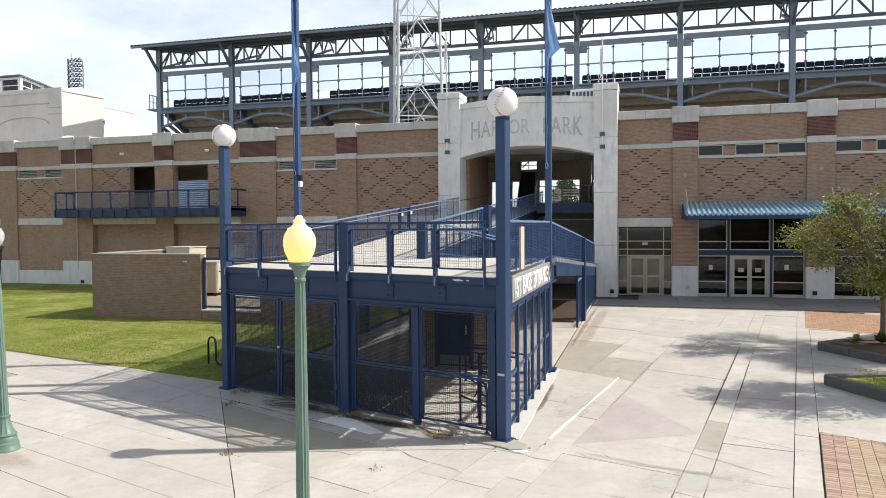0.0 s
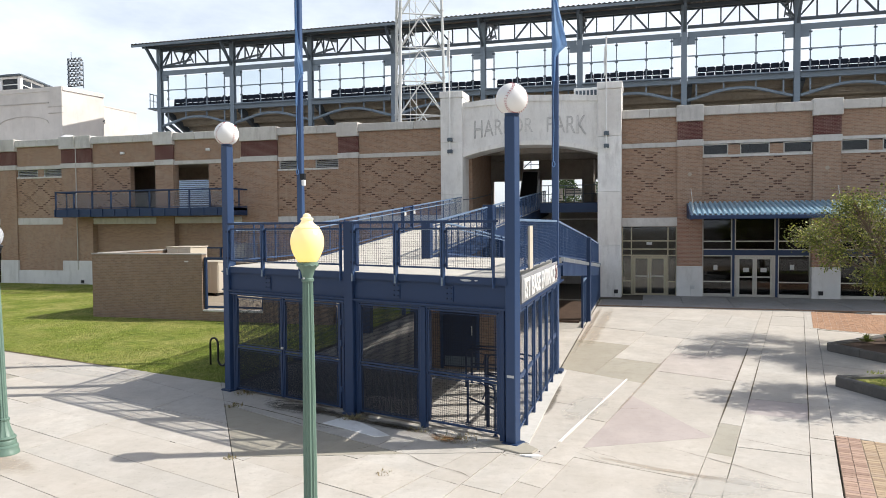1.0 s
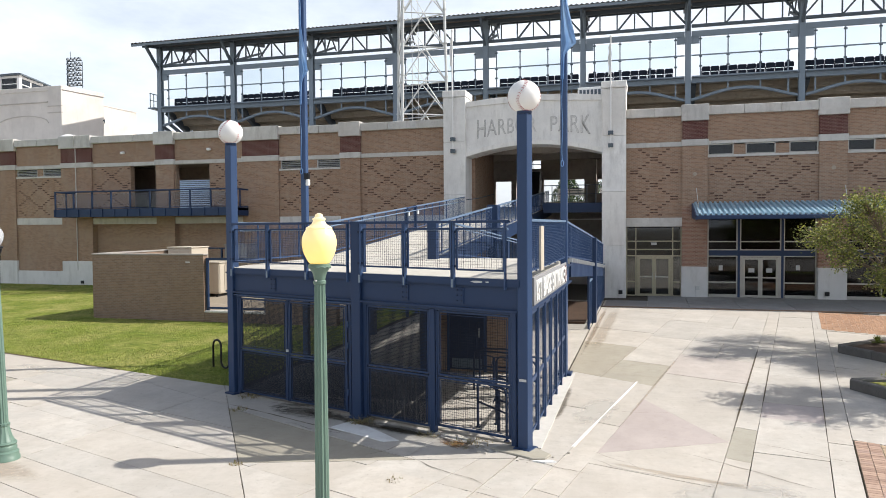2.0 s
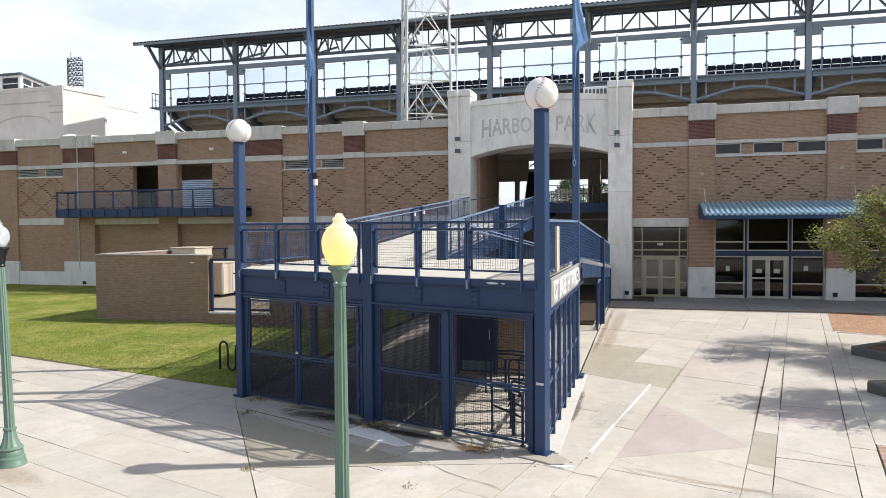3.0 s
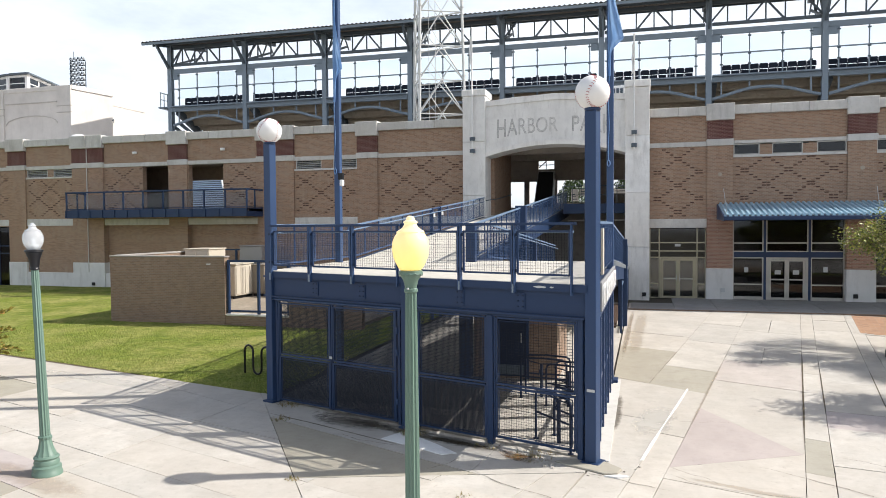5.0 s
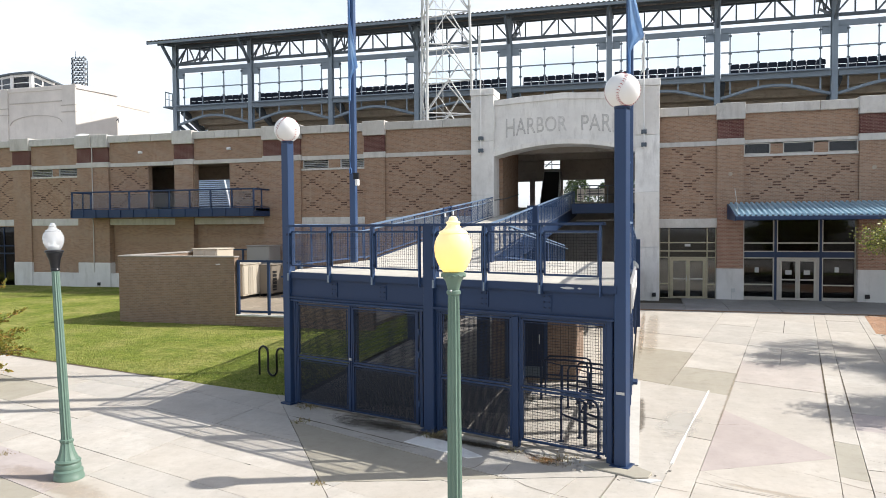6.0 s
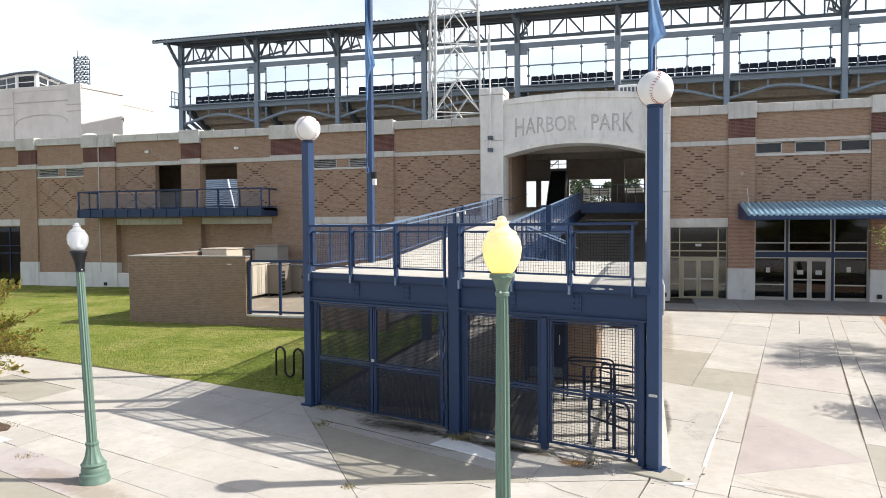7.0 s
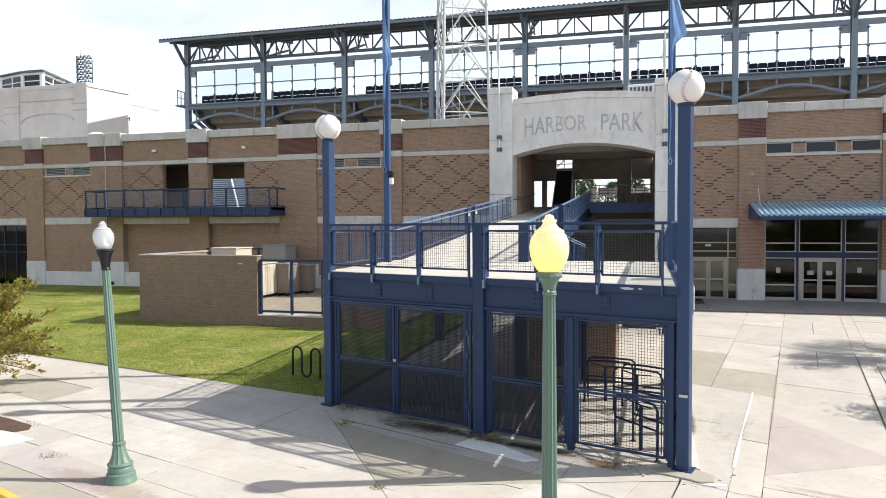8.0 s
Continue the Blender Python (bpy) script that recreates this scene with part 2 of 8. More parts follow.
def glass_material(name, tone, clear, rough=0.02, gloss=0.022):
    """A thin pane: mostly clear, with a Fresnel gloss."""
    m = Mat(name)
    face = m.node("ShaderNodeLayerWeight", Blend=0.5).outputs["Facing"]
    gloss = m.math("ADD", gloss, m.math("MULTIPLY", 0.9, m.math("POWER", face, 4.5)))
    tr = m.node("ShaderNodeBsdfTransparent", Color=(*tint(tone, clear), 1))
    gl = m.node("ShaderNodeBsdfGlossy", Color=(0.95, 0.97, 1.0, 1), Roughness=rough)
    mx = m.node("ShaderNodeMixShader", Fac=gloss)
    m.t.links.new(tr.outputs[0], mx.inputs[1])
    m.t.links.new(gl.outputs[0], mx.inputs[2])
    m.t.links.new(mx.outputs[0], m.t.nodes["Material Output"].inputs["Surface"])
    return m.m


def milky_material(name):
    """Ribbed glass that is half clear, half cloudy."""
    m = Mat(name, 0.12)
    m.colour((0.82, 0.84, 0.86))
    tr = m.node("ShaderNodeBsdfTransparent", Color=(0.9, 0.92, 0.94, 1))
    mx = m.node("ShaderNodeMixShader", Fac=0.4)
    m.t.links.new(tr.outputs[0], mx.inputs[1])
    m.t.links.new(m.p.outputs[0], mx.inputs[2])
    m.t.links.new(mx.outputs[0], m.t.nodes["Material Output"].inputs["Surface"])
    return m.m


def glow_material(name, low, high, strength):
    m = Mat(name, 0.3)
    z = m.node("ShaderNodeSeparateXYZ", Vector=m.co).outputs["Z"]
    up = m.node("ShaderNodeMapRange", Value=m.math("ADD", z, m.math("MULTIPLY", m.noise(2.2, 2), 0.2)))
    up.inputs["From Min"].default_value, up.inputs["From Max"].default_value = 3.82, 4.22
    col = m.mix(up.outputs[0], low, high)
    m.colour((0.68, 0.57, 0.32))
    m.put(m.p, "Emission Color", col)
    m.p.inputs["Emission Strength"].default_value = strength
    return m.m


def cloth_material(name, c, folds):
    """Thin faded cloth that lets some light through."""
    m = Mat(name, 0.85, 0.0, 0.15)
    col = m.mix(m.ramp(m.noise(3.2, 5, 0.6, (1, 1, 0.3)), [(0.35, (0, 0, 0)), (0.7, (1, 1, 1))]), c, folds)
    col = m.mix(m.math("MULTIPLY", m.noise(60, 3), 0.2), col, tint(c, 0.7))
    m.colour(col)
    tr = m.node("ShaderNodeBsdfTranslucent", Color=col)
    mx = m.node("ShaderNodeMixShader", Fac=0.4)
    m.t.links.new(m.p.outputs[0], mx.inputs[1])
    m.t.links.new(tr.outputs[0], mx.inputs[2])
    m.t.links.new(mx.outputs[0], m.t.nodes["Material Output"].inputs["Surface"])
    return m.m


M["banner"] = cloth_material("faded_blue_banner_cloth", (0.13, 0.27, 0.53), (0.36, 0.52, 0.74))
M["grass"] = grass_material("lawn_grass", (0.15, 0.22, 0.032), (0.42, 0.44, 0.09), (0.66, 0.56, 0.22))
M["blade"] = leaf_material("grass_blade", (0.2, 0.26, 0.045), (0.31, 0.35, 0.08), (0.42, 0.41, 0.125))
M["weed"] = leaf_material("dry_weed", (0.22, 0.17, 0.08), (0.3, 0.23, 0.11), (0.17, 0.19, 0.06))
M["leaf"] = leaf_material("green_leaf", (0.06, 0.085, 0.017), (0.16, 0.19, 0.036), (0.46, 0.45, 0.1))
M["leaf_gold"] = leaf_material("turning_leaf", (0.13, 0.165, 0.03), (0.33, 0.32, 0.06), (0.42, 0.23, 0.07))
M["leaf_far"] = leaf_material("far_leaf", (0.03, 0.055, 0.015), (0.05, 0.085, 0.025), (0.08, 0.12, 0.04))
M["glass"] = glass_material("clear_pane", (0.93, 0.96, 0.97), 1.0)
M["glass_rail"] = glass_material("smoked_rail_pane", (0.78, 0.79, 0.82), 1.0)
M["glass_dark"] = glass_material("tinted_pane", (0.27, 0.28, 0.31), 1.0, gloss=0.035)
M["glass_bronze"] = glass_material("bronze_tinted_pane", (0.4, 0.4, 0.33), 1.0, 0.05, 0.085)
M["acorn"] = milky_material("milky_acorn_glass")
M["frost"] = painted("frosted_lamp_core", (0.8, 0.8, 0.78), 0.5, 0.02, 0.1)
M["glow"] = glow_material("lit_lamp_globe", (1.0, 0.68, 0.1), (0.7, 0.58, 0.34), 0.55)




def paver_material(name, k):
    m = Mat(name, 0.88, 0.0, 0.25)
    isl = m.t.nodes.new("ShaderNodeNewGeometry").outputs["Random Per Island"]
    pick = m.math("FRACT", m.math("ADD", isl, m.rand()))
    col = m.ramp(pick, [(0.0, (0.29, 0.2, 0.14)), (0.35, (0.41, 0.3, 0.205)), (0.7, (0.49, 0.37, 0.25)), (1.0, (0.37, 0.275, 0.21))])
    col = m.mix(1.0, col, k, "MULTIPLY")
    col = m.mix(m.math("MULTIPLY", m.noise(1.3, 6, 0.7), 0.35), col, (0.46, 0.38, 0.29))
    col = m.mix(m.math("MULTIPLY", m.noise(60, 4, 0.7), 0.3), col, (0.2, 0.13, 0.09))
    m.colour(col)
    m.bump(m.noise(70, 3), 0.4, 0.005)
    return m.m


def dirt_material(name, a, b, grain, cover):
    """Loose dirt or a stain: patchy, thinning out where the sheet's amount falls off."""
    m = Mat(name, 0.95, 0.0, 0.1)
    m.colour(m.mix(m.noise(grain * 3, 4, 0.7), a, b))
    att = m.t.nodes.new("ShaderNodeAttribute")
    att.attribute_name = "amount"
    n = m.math("ADD", m.noise(grain, 7, 0.75), m.math("MULTIPLY", m.noise(1.1, 3, 0.6), 0.5))
    v = m.node("ShaderNodeMapRange", Value=m.math("MULTIPLY", n, att.outputs["Fac"]))
    v.inputs["From Min"].default_value, v.inputs["From Max"].default_value = 0.4, 0.66
    v.inputs["To Max"].default_value = cover
    m.put(m.p, "Alpha", v.outputs[0])
    return m.m


M["paver"] = paver_material("tan_brick_paver", (1.0, 1.0, 0.95))
M["paver_rose"] = paver_material("rose_brick_paver", (0.98, 0.88, 0.98))
M["paver_edge"] = paver_material("brown_brick_edging", (0.62, 0.5, 0.46))
M["paver_red"] = paver_material("orange_brick_paver", (1.0, 0.74, 0.62))
M["dirt_rust"] = dirt_material("rusty_brown_dirt", (0.24, 0.15, 0.08), (0.38, 0.27, 0.16), 7.0, 0.4)
M["litter"] = dirt_material("brown_leaf_litter", (0.13, 0.06, 0.02), (0.3, 0.17, 0.07), 9.0, 0.92)
M["dirt_ochre"] = dirt_material("ochre_wash", (0.3, 0.21, 0.12), (0.42, 0.33, 0.22), 6.0, 0.24)
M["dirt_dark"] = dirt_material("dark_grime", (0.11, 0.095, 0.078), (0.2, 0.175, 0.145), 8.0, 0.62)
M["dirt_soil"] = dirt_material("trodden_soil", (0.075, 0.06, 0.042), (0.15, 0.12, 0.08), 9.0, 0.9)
M["dirt_pale"] = dirt_material("dusty_scuffs", (0.62, 0.6, 0.55), (0.52, 0.49, 0.44), 2.6, 0.5)

# ---- building helpers ----
class Geo:
    """Collects the faces of one mesh, in metres."""

    def __init__(self):
        self.v, self.f = [], []

    def add(self, verts, faces):
        n = len(self.v)
        self.v += [tuple(p) for p in verts]
        self.f += [tuple(n + i for i in f) for f in faces]
        return self

    def box(self, x0, x1, y0, y1, z0, z1):
        c = [(x, y, z) for z in (z0, z1) for y in (y0, y1) for x in (x0, x1)]
        return self.add(c, [(0, 2, 3, 1), (4, 5, 7, 6), (0, 1, 5, 4), (2, 6, 7, 3), (0, 4, 6, 2), (1, 3, 7, 5)])

    def beam(self, p, q, w, h=None, up=(0, 0, 1)):
        """A bar from p to q, w wide and h high."""
        p, q = Vector(p), Vector(q)
        h = w if h is None else h
        d = (q - p).normalized()
        side = d.cross(Vector(up))
        if side.length < 1e-4:
            side = d.cross(Vector((0, 1, 0)))
        side = side.normalized() * (w / 2)
        top = side.cross(d).normalized() * (h / 2)
        c = [e + a * side + b * top for e in (p, q) for b in (-1, 1) for a in (-1, 1)]
        return self.add(c, [(0, 2, 3, 1), (4, 5, 7, 6), (0, 1, 5, 4), (2, 6, 7, 3), (0, 4, 6, 2), (1, 3, 7, 5)])

    def tube(self, pts, r, n=8, closed=False, taper=None):
        pts = [Vector(p) for p in pts]
        rings = []
        k = len(pts)
        ref = Vector((0.31, 0.17, 0.93))
        for i, p in enumerate(pts):
            a = pts[(i - 1) % k] if closed or i else p
            b = pts[(i + 1) % k] if closed or i < k - 1 else p
            d = (b - a).normalized()
            u = d.cross(ref).normalized()
            w = d.cross(u)
            rr = taper[i] if taper else r
            rings.append([p + (u * math.cos(t) + w * math.sin(t)) * rr for t in (2 * math.pi * j / n for j in range(n))])
        verts = [v for ring in rings for v in ring]
        faces = []
        for i in range(k if closed else k - 1):
            a, b = i * n, ((i + 1) % k) * n
            faces += [(a + j, a + (j + 1) % n, b + (j + 1) % n, b + j) for j in range(n)]
        if not closed:
            faces += [tuple(range(n - 1, -1, -1)), tuple((k - 1) * n + j for j in range(n))]
        return self.add(verts, faces)

    def lathe(self, profile, n, at=(0, 0, 0), flutes=0, depth=0.0):
        """A turned form from (radius, z) pairs; flutes cut shallow grooves."""
        verts, faces = [], []
        for r, z in profile:
            for j in range(n):
                t = 2 * math.pi * j / n
                rr = r * (1 - depth * (0.5 - 0.5 * math.cos(flutes * t))) if flutes else r
                verts.append((at[0] + rr * math.cos(t), at[1] + rr * math.sin(t), at[2] + z))
        for i in range(len(profile) - 1):
            a, b = i * n, (i + 1) * n
            faces += [(a + j, a + (j + 1) % n, b + (j + 1) % n, b + j) for j in range(n)]
        faces += [tuple(range(n - 1, -1, -1)), tuple((len(profile) - 1) * n + j for j in range(n))]
        return self.add(verts, faces)

    def prism(self, poly, z0, z1):
        """poly: (x, y) points; z0 and z1: numbers or functions of x and y."""
        k = len(poly)
        lo = [(x, y, z0(x, y) if callable(z0) else z0) for x, y in poly]
        hi = [(x, y, z1(x, y) if callable(z1) else z1) for x, y in poly]
        faces = [tuple(range(k - 1, -1, -1)), tuple(range(k, 2 * k))]
        faces += [(i, (i + 1) % k, k + (i + 1) % k, k + i) for i in range(k)]
        return self.add(lo + hi, faces)

    def plate(self, outline, a, b, axis="y"):
        """An outline of (u, z) points, thick from a to b along the axis."""
        k = len(outline)
        put = (lambda u, z, d: (u, d, z)) if axis == "y" else (lambda u, z, d: (d, u, z))
        c = [put(u, z, a) for u, z in outline] + [put(u, z, b) for u, z in outline]
        faces = [tuple(range(k)), tuple(range(2 * k - 1, k - 1, -1))]
        faces += [(i, k + i, k + (i + 1) % k, (i + 1) % k) for i in range(k)]
        return self.add(c, faces)

    def ball(self, c, r, n=24, m=14, squash=1.0):
        verts, faces = [], []
        for i in range(m + 1):
            a = math.pi * i / m
            for j in range(n):
                t = 2 * math.pi * j / n
                verts.append((c[0] + r * math.sin(a) * math.cos(t), c[1] + r * math.sin(a) * math.sin(t), c[2] - r * squash * math.cos(a)))
        for i in range(m):
            faces += [(i * n + j, i * n + (j + 1) % n, (i + 1) * n + (j + 1) % n, (i + 1) * n + j) for j in range(n)]
        return self.add(verts, faces)

    def mesh(self, name, material, bevel=0.0, smooth=False):
        me = bpy.data.meshes.new(name)
        me.from_pydata(self.v, [], self.f)
        if bevel or smooth or len(self.v) < 4000:
            bm = bmesh.new()
            bm.from_mesh(me)
            bmesh.ops.remove_doubles(bm, verts=bm.verts, dist=1e-5)
            bmesh.ops.recalc_face_normals(bm, faces=bm.faces)
            if bevel:
                sharp = [e for e in bm.edges if len(e.link_faces) == 2 and e.calc_face_angle(0) > 0.6]
                bmesh.ops.bevel(bm, geom=sharp, offset=bevel, segments=1, affect="EDGES", profile=0.6)
            bm.to_mesh(me)
            bm.free()
        me.materials.append(material)
        if smooth:
            me.polygons.foreach_set("use_smooth", [True] * len(me.polygons))
            me.set_sharp_from_angle(angle=radians(38))
        return me


PLACE = {}


def thing(name, at=(0, 0, 0), label="", category="", group="", kind=""):
    """A top-level thing: an Empty at its base, whose parts are meshes under it."""
    ob = new(name)
    ob.empty_display_size = 0.2
    ob.location = at
    PLACE[ob] = Matrix.Translation(at)
    return tagged(ob, label, category, group, kind)


def part(name, geo, material, parent, label="", bevel=0.0, smooth=False, kind=""):
    """One mesh under a thing or a part; the geometry is in world metres."""
    ob = new(name, geo if isinstance(geo, bpy.types.Mesh) else geo.mesh(name, material, bevel, smooth))
    ob.parent = parent
    ob.matrix_parent_inverse = PLACE[parent].inverted()
    PLACE[ob] = Matrix.Identity(4)
    return tagged(ob, label, kind=kind)


def piece(name, me, parent, m):
    """A part that shares its mesh with its like, at the pose m."""
    ob = new(name, me)
    ob.parent = parent
    ob.matrix_parent_inverse = PLACE[parent].inverted()
    ob.matrix_basis = m
    PLACE[ob] = m
    return ob


def alone(name, geo, material, label, category, kind="", bevel=0.0, smooth=False, group=""):
    """A top-level thing of a single mesh."""
    ob = new(name, geo.mesh(name, material, bevel, smooth))
    PLACE[ob] = Matrix.Identity(4)
    return tagged(ob, label, category, group, kind)


def letters(text, size, thick, spacing=1.0, bold=0.0, edge=0.0):
    """A mesh of raised letters in the built-in font, in the plane of x and z, from the left at x = 0."""
    cu = bpy.data.curves.new("letters", "FONT")
    cu.body, cu.size, cu.extrude, cu.space_character, cu.offset = text, size, thick, spacing, bold
    if edge:
        cu.fill_mode, cu.bevel_depth, cu.bevel_resolution = "NONE", edge, 0
    tmp = bpy.data.objects.new("letters", cu)
    scene.collection.objects.link(tmp)
    bpy.context.view_layer.update()
    me = bpy.data.meshes.new_from_object(tmp.evaluated_get(bpy.context.evaluated_depsgraph_get()))
    bpy.data.objects.remove(tmp)
    me.transform(pose(0, 0, 0, 90))
    return me


def rise(x, y):
    """The height of the ground, which climbs gently towards the stadium."""
    return 0.25 * min(1.0, max(0.0, (y - 16.0) / 23.0))


# ---- ground, pavements, lawn ----
g = Geo()
xs = [-900, -120, -46, -30, -10, 0, 10, 32, 120, 900]
ys = [-600, -60, -8, 5, 12, 16, 39, 60, 140, 1400]
for y in ys:
    for x in xs:
        g.v.append((x, y, rise(x, y) - 0.06))
for j in range(len(ys) - 1):
    for i in range(len(xs) - 1):
        a = j * len(xs) + i
        g.f.append((a, a + 1, a + len(xs) + 1, a + len(xs)))
ground = alone("ground", g, M["joint"], "dusty grey ground that reaches the horizon", "ground", "structure")

LAWN_EDGE = ((-46.0, 24.5), (-10.2, 16.22))
FRONT_L, FRONT_R = Vector((-9.85, 15.62, 0)), Vector((-2.35, 13.13, 0))
FRONT = (FRONT_R - FRONT_L).normalized()
INWARD = Vector((-FRONT.y, FRONT.x, 0))


def lawn_mesh():
    """The lawn as a fine, slightly lumpy sheet with a worn front edge."""
    geo = Geo()
    nx, ny = 96, 60
    for j in range(ny + 1):
        for i in range(nx + 1):
            x = -120 + 109.9 * (1 - (1 - i / nx) ** 2.2)
            front = 16.22 + (x + 10.2) * (LAWN_EDGE[0][1] - LAWN_EDGE[1][1]) / (LAWN_EDGE[0][0] - LAWN_EDGE[1][0])
            front += 0.05 * noise.noise((x * 1.7, 0, 3)) + 0.03 * noise.noise((x * 6.1, 0, 5))
            y = front + (38.95 - front) * (j / ny) ** 1.4
            lump = 0.03 * noise.noise((x * 0.5, y * 0.5, 0)) + 0.012 * noise.noise((x * 3, y * 3, 1))
            geo.v.append((x, y, rise(x, y) + 0.005 + (lump if j else -0.03)))
    for j in range(ny):
        for i in range(nx):
            a = j * (nx + 1) + i
            geo.f.append((a, a + 1, a + nx + 2, a + nx + 1))
    return geo


lawn = alone("lawn", lawn_mesh(), M["grass"], "mown green lawn with dry yellowish patches", "lawn", "structure", smooth=True)

# grass blades on the near part of the lawn
rng = random.Random(5)
g = Geo()
for _ in range(26000):
    x = -26 + 15.8 * rng.random()
    front = 16.22 - (x + 10.2) * 0.2313
    y = front + 0.02 + (9.6 if x < -17 else 12) * rng.random() ** 1.6
    h, a, s = rng.uniform(0.012, 0.036), rng.uniform(0, 6.28), rng.uniform(0.006, 0.014)
    dx, dy = s * math.cos(a), s * math.sin(a)
    z = rise(x, y) + 0.0
    lx, ly = rng.uniform(-0.03, 0.03), rng.uniform(-0.03, 0.03)
    g.add([(x - dx, y - dy, z), (x + dx, y + dy, z), (x + lx, y + ly, z + h + 0.02)], [(0, 1, 2)])
blades = alone("grass", g, M["blade"], "short grass blades over the lawn", "grass", "stuff")


# pavement slabs: one sheet cut by its joints into single slabs
def cut(poly, p, d):
    """Splits a convex polygon by the line through p along d."""
    nx_, ny_ = -d[1], d[0]
    side = [(x - p[0]) * nx_ + (y - p[1]) * ny_ for x, y in poly]
    if min(side) > -0.04 or max(side) < 0.04:
        return [poly]
    out = ([], [])
    for i, (a, sa) in enumerate(zip(poly, side)):
        b, sb = poly[(i + 1) % len(poly)], side[(i + 1) % len(poly)]
        (out[0] if sa >= 0 else out[1]).append(a)
        if sa * sb < 0:
            t = sa / (sa - sb)
            c = (a[0] + t * (b[0] - a[0]), a[1] + t * (b[1] - a[1]))
            out[0].append(c)
            out[1].append(c)
    return [o for o in out if len(o) > 2]


def inset(poly, w):
    """A convex polygon drawn in by w."""
    cx, cy = sum(p[0] for p in poly) / len(poly), sum(p[1] for p in poly) / len(poly)
    k = len(poly)
    area = sum(poly[i][0] * poly[(i + 1) % k][1] - poly[(i + 1) % k][0] * poly[i][1] for i in range(k))
    ring = poly if area > 0 else poly[::-1]
    res = []
    for i in range(k):
        a, b, c = Vector(ring[i - 1]), Vector(ring[i]), Vector(ring[(i + 1) % k])
        u, v = (b - a).normalized(), (c - b).normalized()
        n1, n2 = Vector((-u.y, u.x)), Vector((-v.y, v.x))
        m = n1 + n2
        m = m / max(0.25, m.dot(n1))
        res.append((b.x + m.x * w, b.y + m.y * w))
    return res


ALONG = (0.182, 0.983)
ACROSS = (0.917, -0.398)


def strip_point(s, y):
    """A point of the long joint with offset s, at y."""
    return ((s + 0.182 * y) / 0.983, y)


def cut_all(polys, p, d):
    return [q for poly in polys for q in cut(poly, p, d)]


rng = random.Random(11)
left_area = [(-46.0, 24.5), (-10.2, 16.2), (-9.9, 15.75), (-2.33, 13.24), (-3.34, 8.0), (-6.29, -8.0), (-46.0, -8.0)]
right_area = [(-2.3, 13.2), (-2.3, 36.9), (30.0, 36.9), (30.0, -8.0), (-6.3, -8.0), (-3.35, 8.0)]
# the strips of the plaza, by their long joints, then each strip by its own cross joints
right_polys = [right_area]
STRIPS = (-3.5, -1.45, -1.03, 0.16, 0.57, 2.7, 5.0, 7.4, 10.0, 13.0, 16.5, 20.0)
for s in STRIPS:
    right_polys = cut_all(right_polys, strip_point(s, 20.0), ALONG)


def centre(poly):
    return sum(p[0] for p in poly) / len(poly), sum(p[1] for p in poly) / len(poly)


def strip_of(poly):
    cx, cy = centre(poly)
    return sum(cx * 0.983 - cy * 0.182 > q for q in STRIPS)


def past(poly, p, d):
    """Whether a polygon lies to the left of the line through p along d."""
    cx, cy = centre(poly)
    return (cx - p[0]) * -d[1] + (cy - p[1]) * d[0] > 0


